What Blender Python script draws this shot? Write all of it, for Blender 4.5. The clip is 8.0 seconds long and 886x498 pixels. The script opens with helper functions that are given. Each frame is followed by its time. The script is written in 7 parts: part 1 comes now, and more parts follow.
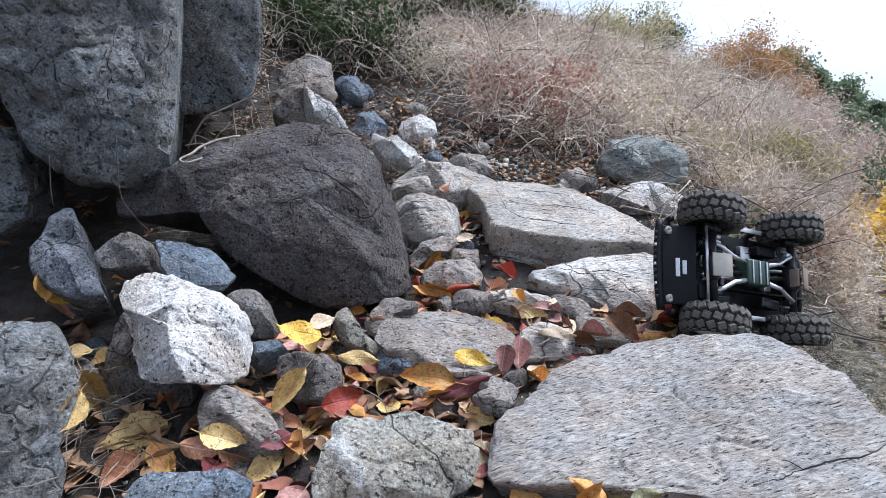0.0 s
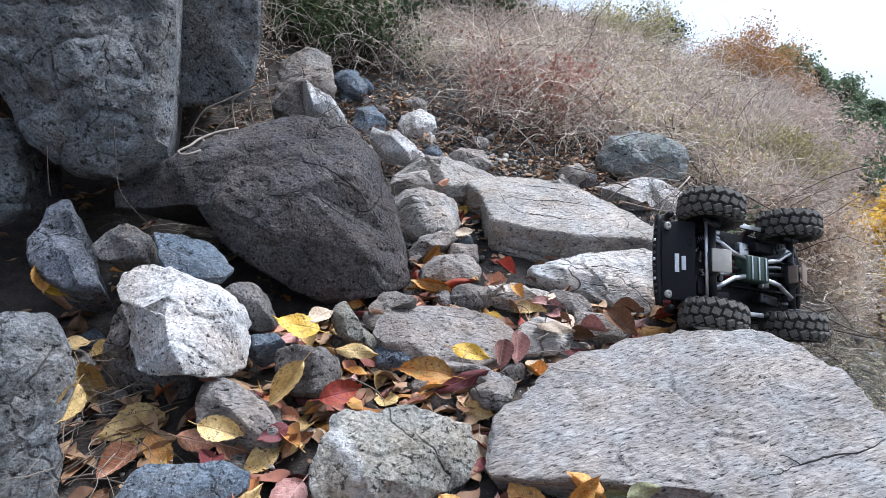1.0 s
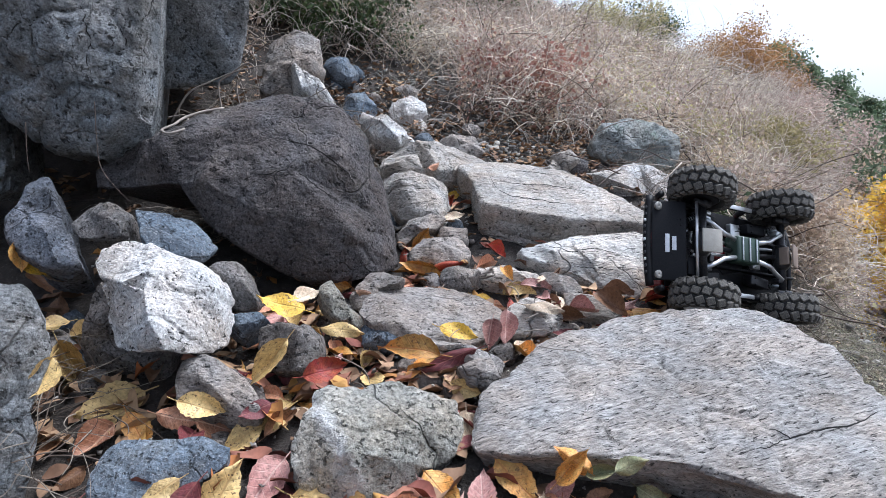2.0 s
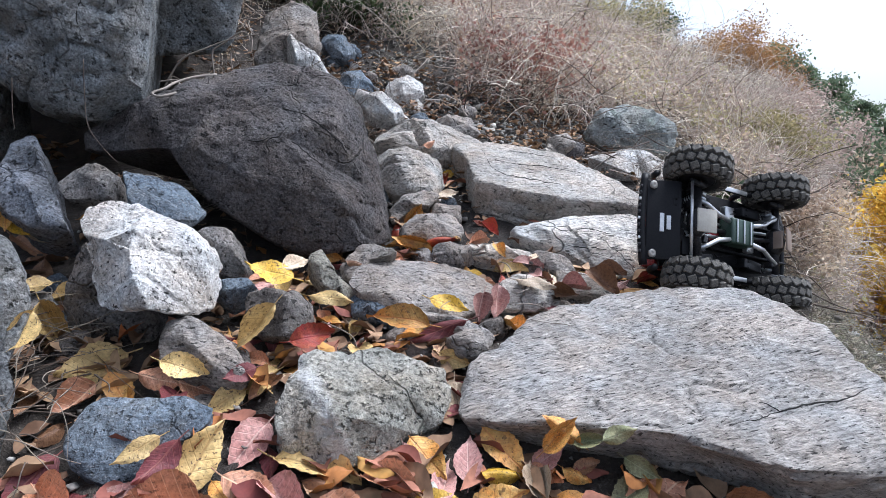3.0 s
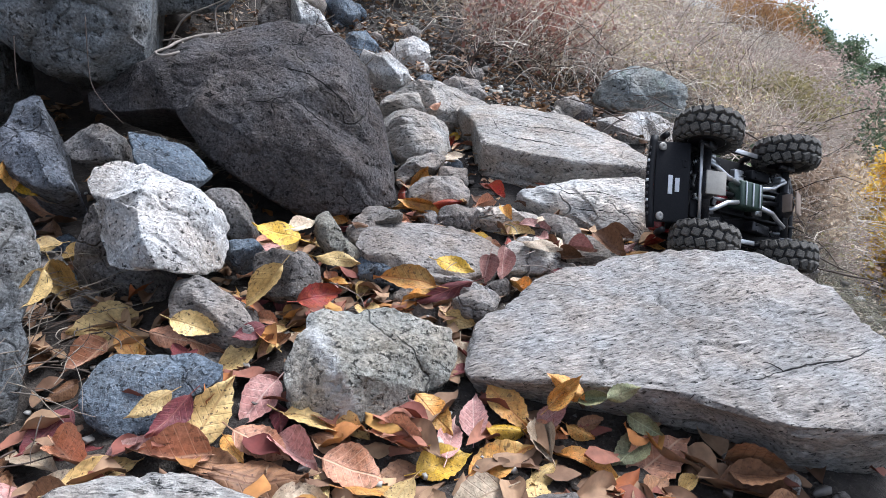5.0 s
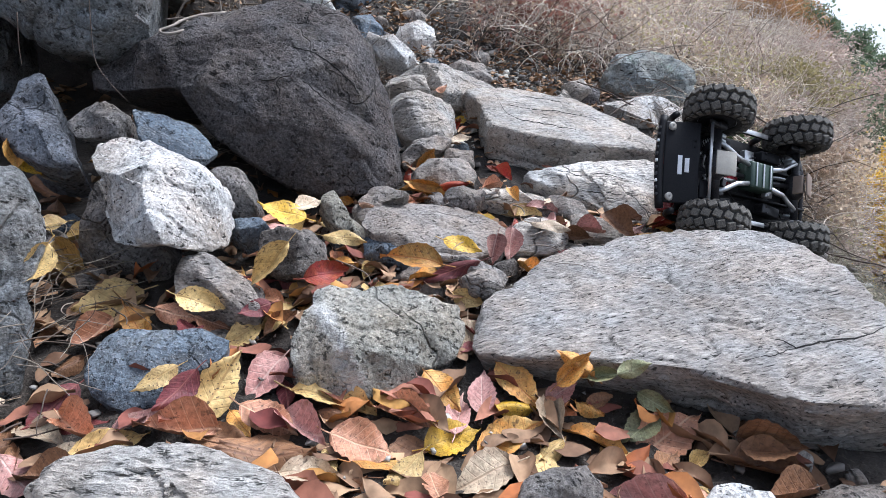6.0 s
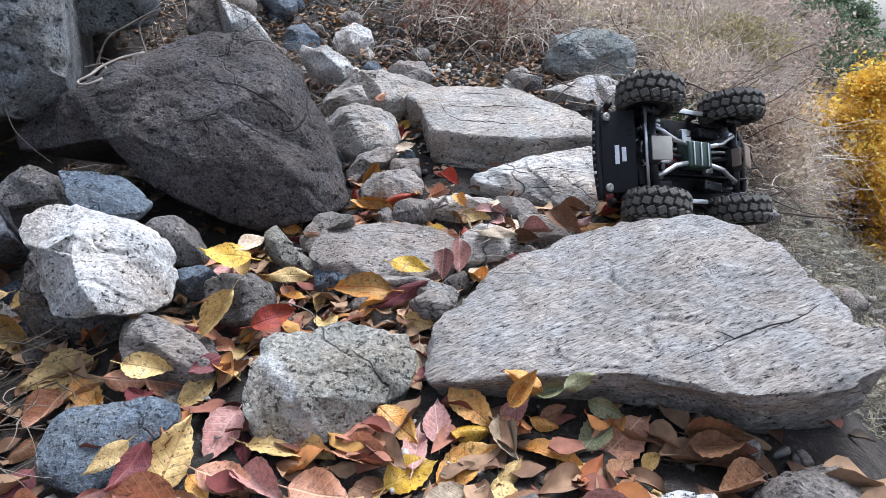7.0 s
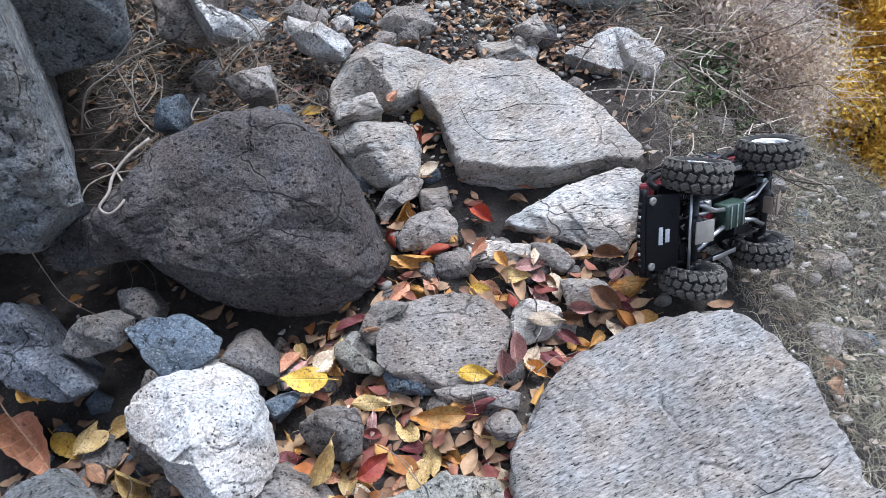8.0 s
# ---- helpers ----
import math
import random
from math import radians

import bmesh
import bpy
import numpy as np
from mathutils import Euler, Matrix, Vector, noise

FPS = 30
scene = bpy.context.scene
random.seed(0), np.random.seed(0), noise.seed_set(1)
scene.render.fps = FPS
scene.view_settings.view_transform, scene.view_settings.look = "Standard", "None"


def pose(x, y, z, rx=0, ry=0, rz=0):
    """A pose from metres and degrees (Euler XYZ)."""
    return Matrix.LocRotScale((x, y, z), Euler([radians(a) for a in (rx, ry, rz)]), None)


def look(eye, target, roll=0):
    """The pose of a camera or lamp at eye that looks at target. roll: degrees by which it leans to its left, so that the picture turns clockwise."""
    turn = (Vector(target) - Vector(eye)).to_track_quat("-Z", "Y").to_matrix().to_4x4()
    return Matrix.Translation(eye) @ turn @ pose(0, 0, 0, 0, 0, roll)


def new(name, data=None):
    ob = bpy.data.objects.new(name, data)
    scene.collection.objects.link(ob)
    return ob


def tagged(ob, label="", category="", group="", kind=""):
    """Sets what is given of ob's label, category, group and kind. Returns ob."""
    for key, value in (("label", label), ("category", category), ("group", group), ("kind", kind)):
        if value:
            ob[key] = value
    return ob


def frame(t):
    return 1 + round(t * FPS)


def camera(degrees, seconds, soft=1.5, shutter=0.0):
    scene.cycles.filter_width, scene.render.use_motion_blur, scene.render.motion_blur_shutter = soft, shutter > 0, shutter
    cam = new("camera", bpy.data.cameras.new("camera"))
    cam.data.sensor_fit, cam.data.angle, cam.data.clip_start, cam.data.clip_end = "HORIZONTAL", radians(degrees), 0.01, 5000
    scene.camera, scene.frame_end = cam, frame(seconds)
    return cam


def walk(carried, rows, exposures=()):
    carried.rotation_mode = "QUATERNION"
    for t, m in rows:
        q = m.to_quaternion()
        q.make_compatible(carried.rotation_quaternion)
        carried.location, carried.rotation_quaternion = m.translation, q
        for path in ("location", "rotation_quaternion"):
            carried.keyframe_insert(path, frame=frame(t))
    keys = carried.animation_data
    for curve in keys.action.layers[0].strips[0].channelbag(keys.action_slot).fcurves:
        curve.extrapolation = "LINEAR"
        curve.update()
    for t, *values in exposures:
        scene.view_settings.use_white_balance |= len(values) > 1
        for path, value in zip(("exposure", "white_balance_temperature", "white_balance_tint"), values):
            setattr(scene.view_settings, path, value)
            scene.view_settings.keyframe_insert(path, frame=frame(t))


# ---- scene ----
from mathutils import bvhtree, geometry

cam = camera(74.0, 8.0, soft=0.35)
# seconds, place in metres, turn in degrees
PATH = [
    (0, 0.0000, 0.0000, 0.5396, 81.00, -0.00, 0.00),
    (0.5, 0.0012, 0.0009, 0.5342, 80.85, -0.35, 0.04),
    (1, -0.0009, 0.0020, 0.5346, 80.63, -0.40, -0.08),
    (1.5, 0.0071, 0.0071, 0.5225, 80.48, -0.11, -0.48),
    (3, 0.0140, 0.0210, 0.4510, 79.68, -2.36, -1.06),
    (3.5, 0.0150, 0.0200, 0.4520, 78.69, -2.75, -0.94),
    (4, 0.0140, 0.0190, 0.4480, 77.89, -2.93, -0.81),
    (4.5, 0.0150, 0.0190, 0.4510, 77.07, -2.44, -0.65),
    (6, 0.0060, 0.0230, 0.4160, 75.60, -2.52, -0.18),
    (6.5, 0.0520, 0.0430, 0.4180, 75.36, 2.81, -0.61),
    (7, 0.0760, 0.0400, 0.4860, 73.63, 4.22, -3.72),
    (7.5, 0.0340, 0.0760, 0.6990, 65.75, 6.57, -5.68),
    (8, -0.0300, 0.3400, 1.1440, 49.53, 6.18, -9.53),
]
walk(cam, [(t, pose(x, y, z, rx, ry, rz)) for t, x, y, z, rx, ry, rz in PATH], [(0, 1.06, 5580, 10), (3, 1.05, 5645, 10), (6, 1.06, 5685, 10), (7, 1.05, 5640, 10), (8, 1.00, 5500, 10)])

# ---- world and light: an overcast autumn day ----
world = bpy.data.worlds.new("overcast")
scene.world = world
world.use_nodes = True
wn, wl = world.node_tree.nodes, world.node_tree.links
sky = wn.new("ShaderNodeTexSky")
sky.sky_type, sky.sun_disc = "NISHITA", False
sky.sun_elevation, sky.sun_rotation = radians(65), radians(66)
sky.air_density, sky.dust_density, sky.ozone_density = 1.0, 4.0, 1.0
pale = wn.new("ShaderNodeHueSaturation")
pale.inputs["Saturation"].default_value = 0.5
wl.new(sky.outputs[0], pale.inputs["Color"])
wl.new(pale.outputs[0], wn["Background"].inputs[0])
wn["Background"].inputs[1].default_value = 0.125
sun = new("sun", bpy.data.lights.new("sun", "SUN"))
sun.data.energy, sun.data.angle, sun.data.color = 2.0, radians(30), (1.0, 0.99, 0.97)
sun.matrix_world = look((2.6, 2.2, 6), (0, 1, 0))


# ---- helpers of this scene ----
def finish(name, bm, material, smooth=True):
    """A mesh object from a bmesh."""
    me = bpy.data.meshes.new(name)
    bm.to_mesh(me)
    bm.free()
    if smooth:
        me.polygons.foreach_set("use_smooth", [True] * len(me.polygons))
    if material:
        me.materials.append(material)
    return new(name, me)


def part(name, bm, material, parent, label="", smooth=True):
    """A bmesh as one part of a thing or of a part."""
    ob = finish(name, bm, material, smooth)
    ob.parent = parent
    if label:
        tagged(ob, label)
    return ob


def mesh_from(name, verts, faces, material, smooth=True):
    me = bpy.data.meshes.new(name)
    me.from_pydata([tuple(v) for v in verts], [], faces)
    me.materials.append(material)
    if smooth:
        me.polygons.foreach_set("use_smooth", [True] * len(me.polygons))
    me.update()
    return me


def box_bm(bm, sx, sy, sz, m=Matrix(), bevel=0.0):
    """Adds a bevelled box of that size at the pose m."""
    got = bmesh.ops.create_cube(bm, size=1.0, matrix=m @ Matrix.Diagonal((sx, sy, sz, 1)))
    if bevel:
        edges = list({e for v in got["verts"] for e in v.link_edges})
        bmesh.ops.bevel(bm, geom=edges, offset=bevel, segments=2, affect="EDGES", profile=0.5)
    return bm


def tube_bm(bm, points, radii, sides=8):
    """Adds a closed tube along the points."""
    pts = [Vector(p) for p in points]
    if not hasattr(radii, "__len__"):
        radii = [radii] * len(pts)
    radii = [float(r) for r in radii]
    rings, side = [], None
    for i, p in enumerate(pts):
        d = (pts[min(i + 1, len(pts) - 1)] - pts[max(i - 1, 0)]).normalized()
        if side is None:
            side = d.orthogonal().normalized()
        side = (side - d * side.dot(d)).normalized()
        up = d.cross(side)
        rings.append([bm.verts.new(p + radii[i] * (math.cos(a) * side + math.sin(a) * up))
                      for a in (2 * math.pi * k / sides for k in range(sides))])
    for a, b in zip(rings, rings[1:]):
        for k in range(sides):
            bm.faces.new((a[k], a[(k + 1) % sides], b[(k + 1) % sides], b[k]))
    bm.faces.new(list(reversed(rings[0])))
    bm.faces.new(rings[-1])
    return bm


def lathe_bm(bm, profile, m=Matrix(), steps=32):
    """Adds a solid turned about the local y axis; profile: rows of (y, radius) of a closed ring."""
    rings = []
    for k in range(steps):
        a = 2 * math.pi * k / steps
        rings.append([bm.verts.new(m @ Vector((r * math.cos(a), y, r * math.sin(a)))) for y, r in profile])
    n = len(profile)
    for k in range(steps):
        a, b = rings[k], rings[(k + 1) % steps]
        for i in range(n):
            bm.faces.new((a[i], b[i], b[(i + 1) % n], a[(i + 1) % n]))
    return bm


# ---- materials ----
def material(name):
    m = bpy.data.materials.new(name)
    m.use_nodes = True
    return m, m.node_tree.nodes, m.node_tree.links, m.node_tree.nodes["Principled BSDF"]


def ramp(n, l, value, stops):
    """A colour ramp on a value; stops: (place, colour or grey)."""
    r = n.new("ShaderNodeValToRGB")
    while len(r.color_ramp.elements) < len(stops):
        r.color_ramp.elements.new(0.5)
    for e, (at, c) in zip(r.color_ramp.elements, stops):
        e.position = at
        e.color = (*c, 1) if hasattr(c, "__len__") else (c, c, c, 1)
    l.new(value, r.inputs[0])
    return r.outputs[0]


def mixed(n, l, kind, factor, a, b):
    x = n.new("ShaderNodeMix")
    x.data_type, x.blend_type = "RGBA", kind
    for slot, v in ((0, factor), (6, a), (7, b)):
        if hasattr(v, "is_linked"):
            l.new(v, x.inputs[slot])
        elif hasattr(v, "__len__"):
            x.inputs[slot].default_value = (*v, 1)
        else:
            x.inputs[slot].default_value = v
    return x.outputs[2]


def sums(n, l, kind, a, b):
    x = n.new("ShaderNodeMath")
    x.operation = kind
    for slot, v in ((0, a), (1, b)):
        if hasattr(v, "is_linked"):
            l.new(v, x.inputs[slot])
        else:
            x.inputs[slot].default_value = v
    return x.outputs[0]


def spot(n, l, vector, scale, detail=4.0, rough=0.55, kind="noise"):
    if kind == "noise":
        x = n.new("ShaderNodeTexNoise")
        x.inputs["Detail"].default_value, x.inputs["Roughness"].default_value = detail, rough
    else:
        x = n.new("ShaderNodeTexVoronoi")
        if kind == "edge":
            x.feature = "DISTANCE_TO_EDGE"
    x.inputs["Scale"].default_value = scale
    l.new(vector, x.inputs["Vector"])
    return x.outputs[0]


def own_space(n, l, stretch=(1, 1, 1), turn=0.0):
    """Coordinates in the thing's own metres, shifted at random from thing to thing."""
    c, info = n.new("ShaderNodeTexCoord"), n.new("ShaderNodeObjectInfo")
    shift = n.new("ShaderNodeVectorMath")
    shift.operation = "MULTIPLY_ADD"
    l.new(info.outputs["Random"], shift.inputs[0])
    shift.inputs[1].default_value = (7.3, 5.1, 3.7)
    l.new(c.outputs["Object"], shift.inputs[2])
    s = n.new("ShaderNodeMapping")
    s.inputs["Scale"].default_value = stretch
    swing = n.new("ShaderNodeVectorRotate")
    swing.rotation_type = "Z_AXIS"
    swing.inputs["Angle"].default_value = radians(turn)
    l.new(shift.outputs[0], swing.inputs[0])
    l.new(swing.outputs[0], s.inputs[0])
    return s.outputs[0]


def stone_material(name, dark, light, specks=0.5, pits=0.5, streak=(1, 1, 1), stain=(0.16, 0.13, 0.09), stains=0.35, cracks=0.6,
                   rough=0.85, vein=0.0, white=(0.75, 0.74, 0.72), relief=1.0, grain=170, turn=0.0, mottle=0.6, pit_size=85, grit=0.75):
    m, n, l, bsdf = material(name)
    v, plain = own_space(n, l, streak, turn), own_space(n, l)
    large, middle, fine = spot(n, l, plain, 7, 6), spot(n, l, plain, 30, 8, 0.72), spot(n, l, v, grain, 3, 0.7)
    col = mixed(n, l, "MIX", ramp(n, l, large, [(0.38, 0.0), (0.62, 1.0)]), dark, light)
    col = mixed(n, l, "MULTIPLY", mottle, col, ramp(n, l, middle, [(0.34, 0.62), (0.62, 1.16)]))
    hue = spot(n, l, plain, 11, 4, 0.6)
    col = mixed(n, l, "MULTIPLY", 0.5, col, ramp(n, l, hue, [(0.36, (1.14, 0.98, 0.84)), (0.64, (0.93, 0.99, 1.05))]))
    cell = n.new("ShaderNodeTexVoronoi")
    cell.inputs["Scale"].default_value = grain * 1.3
    l.new(v, cell.inputs["Vector"])
    grey = n.new("ShaderNodeSeparateColor")
    l.new(cell.outputs["Color"], grey.inputs[0])
    col = mixed(n, l, "MULTIPLY", grit, col, ramp(n, l, grey.outputs[0], [(0.0, 0.36), (0.3, 0.88), (0.8, 1.06), (1.0, 1.6)]))
    col = mixed(n, l, "MULTIPLY", min(1.0, 1.5 * grit), col, ramp(n, l, fine, [(0.38, 0.42), (0.50, 1.0), (0.62, 1.22)]))
    blot = spot(n, l, plain, 13, 8, 0.7)
    col = mixed(n, l, "MIX", sums(n, l, "MULTIPLY", ramp(n, l, blot, [(0.52, 0.0), (0.68, 1.0)]), stains), col, stain)
    pit = spot(n, l, v, pit_size, 3, 0.6)
    col = mixed(n, l, "MULTIPLY", pits, col, ramp(n, l, pit, [(0.35, 0.10), (0.39, 1.0)]))
    bright = spot(n, l, plain, 240, 1, 0.4)
    col = mixed(n, l, "MIX", sums(n, l, "MULTIPLY", ramp(n, l, bright, [(0.64, 0.0), (0.69, 1.0)]), specks), col, white)
    if vein:
        own = n.new("ShaderNodeSeparateXYZ")
        l.new(n.new("ShaderNodeTexCoord").outputs["Object"], own.inputs[0])
        across = sums(n, l, "ADD", sums(n, l, "MULTIPLY", own.outputs[0], 0.808), sums(n, l, "MULTIPLY", own.outputs[1], 0.589))
        across = sums(n, l, "ADD", across, sums(n, l, "MULTIPLY", spot(n, l, plain, 22, 5, 0.65), 0.05))
        across = sums(n, l, "ABSOLUTE", sums(n, l, "SUBTRACT", across, -0.053), 0.0)
        band = ramp(n, l, across, [(0.003, 1.0), (0.016, 0.0)])
        col = mixed(n, l, "MIX", sums(n, l, "MULTIPLY", sums(n, l, "MULTIPLY", band, ramp(n, l, middle, [(0.35, 0.2), (0.6, 1.0)])), vein), col, white)
    bent = n.new("ShaderNodeVectorMath")
    bent.operation = "MULTIPLY_ADD"
    wob = n.new("ShaderNodeTexNoise")
    wob.inputs["Scale"].default_value = 14
    l.new(plain, wob.inputs["Vector"])
    l.new(wob.outputs["Color"], bent.inputs[0])
    bent.inputs[1].default_value = (0.09, 0.09, 0.09)
    l.new(plain, bent.inputs[2])
    line = ramp(n, l, spot(n, l, bent.outputs[0], 5.5, kind="edge"), [(0.0, 0.0), (0.016, 1.0)])
    broken = ramp(n, l, spot(n, l, plain, 4.5, 2), [(0.46, 1.0), (0.56, 0.0)])
    line = sums(n, l, "MAXIMUM", line, broken)
    col = mixed(n, l, "MULTIPLY", cracks, col, line)
    l.new(col, bsdf.inputs["Base Color"])
    bsdf.inputs["Roughness"].default_value = rough
    bsdf.inputs["Specular IOR Level"].default_value = 0.35
    high = sums(n, l, "ADD", sums(n, l, "MULTIPLY", middle, 1.0), sums(n, l, "MULTIPLY", fine, 0.30))
    high = sums(n, l, "ADD", high, sums(n, l, "MULTIPLY", ramp(n, l, pit, [(0.32, 0.0), (0.42, 1.0)]), 0.35))
    high = sums(n, l, "ADD", high, sums(n, l, "MULTIPLY", grey.outputs[0], 0.12))
    high = sums(n, l, "ADD", high, sums(n, l, "MULTIPLY", line, cracks))
    b = n.new("ShaderNodeBump")
    b.inputs["Strength"].default_value, b.inputs["Distance"].default_value = min(1.0, 0.95 * relief), 0.012 * relief
    l.new(high, b.inputs["Height"])
    l.new(b.outputs[0], bsdf.inputs["Normal"])
    return m


basalt = stone_material("basalt", (0.168, 0.176, 0.177), (0.33, 0.345, 0.352), specks=0.06, pits=0.75, cracks=0.3, stains=0.35, relief=1.6, pit_size=60, grit=0.5, mottle=0.5)
basalt_blue = stone_material("basalt_blue", (0.085, 0.092, 0.105), (0.18, 0.19, 0.215), specks=0.10, pits=0.7, cracks=0.5, stains=0.2, relief=1.2, grit=0.55)
basalt_dark = stone_material("basalt_dark", (0.066, 0.057, 0.055), (0.122, 0.110, 0.108), specks=0.16, pits=0.85, cracks=0.5, stains=0.25, white=(0.36, 0.34, 0.33), relief=1.4, grit=0.6, pit_size=70)
granite_white = stone_material("granite_white", (0.38, 0.35, 0.315), (0.70, 0.69, 0.67), specks=0.4, pits=0.95, cracks=0.25, stains=0.45, stain=(0.24, 0.20, 0.155), white=(0.88, 0.88, 0.88), grit=0.4, mottle=0.4, pit_size=150)
granite_slab = stone_material("granite_slab", (0.285, 0.266, 0.246), (0.38, 0.36, 0.337), specks=0.06, pits=0.9, grit=0.42, streak=(0.34, 1.3, 1.0), cracks=0.1, stains=0.2, relief=1.0, turn=-39.0, mottle=0.4, pit_size=210)
granite_pale = stone_material("granite_pale", (0.34, 0.312, 0.277), (0.485, 0.452, 0.41), specks=0.10, pits=0.6, streak=(0.45, 1.4, 1.0), cracks=0.45, stains=0.35, relief=1.1, grit=0.4, mottle=0.45)
granite_light = stone_material("granite_light", (0.46, 0.43, 0.39), (0.66, 0.63, 0.585), specks=0.12, pits=0.65, streak=(0.45, 1.4, 1.0), cracks=0.6, stains=0.35, relief=1.2, grit=0.4, mottle=0.5)
stone_grey = stone_material("stone_grey", (0.118, 0.107, 0.099), (0.225, 0.207, 0.193), specks=0.10, pits=0.65, cracks=0.5, grit=0.5)
stone_tan = stone_material("stone_tan", (0.235, 0.206, 0.182), (0.345, 0.312, 0.282), specks=0.08, pits=0.65, streak=(0.7, 1.25, 1), cracks=0.4, grit=0.42, mottle=0.5, relief=1.1)
stone_veined = stone_material("stone_veined", (0.27, 0.255, 0.212), (0.40, 0.38, 0.328), specks=0.12, pits=0.7, cracks=0.45, vein=0.75, grit=0.5, mottle=0.45, relief=1.2)
stone_blue = stone_material("stone_blue", (0.078, 0.098, 0.124), (0.158, 0.196, 0.238), specks=0.16, pits=0.55, cracks=0.3, stains=0.3, grit=0.5)
stone_mossy = stone_material("stone_mossy", (0.20, 0.215, 0.205), (0.36, 0.375, 0.36), specks=0.08, pits=0.5, cracks=0.6, stain=(0.19, 0.27, 0.19), stains=0.5, grit=0.45)


def soil_material():
    m, n, l, bsdf = material("soil")
    c = n.new("ShaderNodeTexCoord").outputs["Object"]
    big, mid, fine = spot(n, l, c, 1.3, 6), spot(n, l, c, 22, 6, 0.7), spot(n, l, c, 130, 4, 0.7)
    col = mixed(n, l, "MIX", ramp(n, l, big, [(0.35, 0.0), (0.65, 1.0)]), (0.025, 0.02, 0.017), (0.075, 0.06, 0.048))
    col = mixed(n, l, "MULTIPLY", 0.9, col, ramp(n, l, mid, [(0.3, 0.3), (0.65, 1.3)]))
    col = mixed(n, l, "MIX", ramp(n, l, fine, [(0.58, 0.0), (0.72, 0.6)]), col, (0.20, 0.165, 0.13))
    l.new(col, bsdf.inputs["Base Color"])
    bsdf.inputs["Roughness"].default_value = 0.95
    b = n.new("ShaderNodeBump")
    b.inputs["Strength"].default_value, b.inputs["Distance"].default_value = 1.0, 0.02
    l.new(sums(n, l, "ADD", mid, sums(n, l, "MULTIPLY", fine, 0.4)), b.inputs["Height"])
    l.new(b.outputs[0], bsdf.inputs["Normal"])
    return m


soil = soil_material()


# ---- ground: a gully that climbs away, a brushy bank behind, a drop to one side ----
def height(x, y):
    """The height of the bare ground."""
    x, y = np.asarray(x, float), np.asarray(y, float)
    up = np.interp(y, [-60, -4, 0.2, 0.7, 1.0, 1.3, 1.75, 2.4, 3, 4, 6, 10, 16, 30, 60, 400],
                   [-30, -1.6, -0.10, -0.025, 0.06, 0.12, 0.30, 0.50, 0.72, 1.05, 1.6, 2.35, 3.2, 4.6, 6, 8])
    slant = x / np.maximum(y, 0.8)
    lean = np.clip(1.15 - 0.85 * slant - 0.45 * np.maximum(slant - 0.42, 0), -2.5, 1.9)
    far = np.clip((y - 1.6) / 1.2, 0, 1)
    side = np.clip(x - 0.62 - 0.10 * np.maximum(y - 1.0, 0), 0, 40)
    drop = (1 - far) * np.minimum(0.75 * side, 14 + 0.02 * side) + far * 0.10 * np.minimum(side, 10)
    open_side = np.clip(np.maximum((1.05 - y) / 0.3, (y - 1.9) / 0.5), 0, 1)
    bank = 0.5 * (np.clip(-x - 0.55, 0, 6) * open_side + np.clip(-x - 1.6, 0, 6) * (1 - open_side))
    z = np.where(y > 1.6, up * (1 - far) + up * lean * far, up) - drop + bank
    z -= np.clip((x / np.maximum(y, 0.8) - 0.59) * 3.0, 0, 1) * np.clip(y - 2.0, 0, 8) * 2.2
    z += 0.035 * np.sin(3.1 * x + 1.3) * np.sin(2.7 * y) * np.clip((y - 1.8), 0, 1)
    return z


def ground_sheet():
    xs = np.unique(np.concatenate([-np.geomspace(2, 400, 40), np.linspace(-2, 4, 121), np.geomspace(4, 400, 40)]))
    ys = np.unique(np.concatenate([-np.geomspace(0.5, 300, 30), np.linspace(-0.5, 5, 121), np.geomspace(5, 600, 50)]))
    gx, gy = np.meshgrid(xs, ys)
    gz = height(gx, gy)
    near = (np.abs(gx) < 5) & (np.abs(gy - 2) < 4)
    for i, j in zip(*np.nonzero(near)):
        gz[i, j] += 0.022 * noise.noise((gx[i, j] * 9, gy[i, j] * 9, 0)) + 0.012 * noise.noise((gx[i, j] * 27, gy[i, j] * 27, 4))
    w = len(xs)
    verts = np.stack([gx, gy, gz], -1).reshape(-1, 3)
    faces = [(r * w + c, r * w + c + 1, (r + 1) * w + c + 1, (r + 1) * w + c) for r in range(len(ys) - 1) for c in range(w - 1)]
    ob = new("ground", mesh_from("ground", verts, faces, soil))
    return tagged(ob, "dark brown soil of a steep stony gully", "ground", kind="structure")


ground = ground_sheet()


# ---- stones ----
def split_face(q, turn):
    """Relief of flat fracture faces that meet in sharp edges."""
    _, near = noise.voronoi(q)
    low = 9.0
    for c in near[:3]:
        g = noise.cell_vector(c * 91.7 + Vector((turn, turn, turn)))
        g = Vector((2 * g.x - 1, 2 * g.y - 1, 2 * g.z - 1))
        low = min(low, 1.5 * g.dot(q - c) + 0.25 * g.x)
    return low


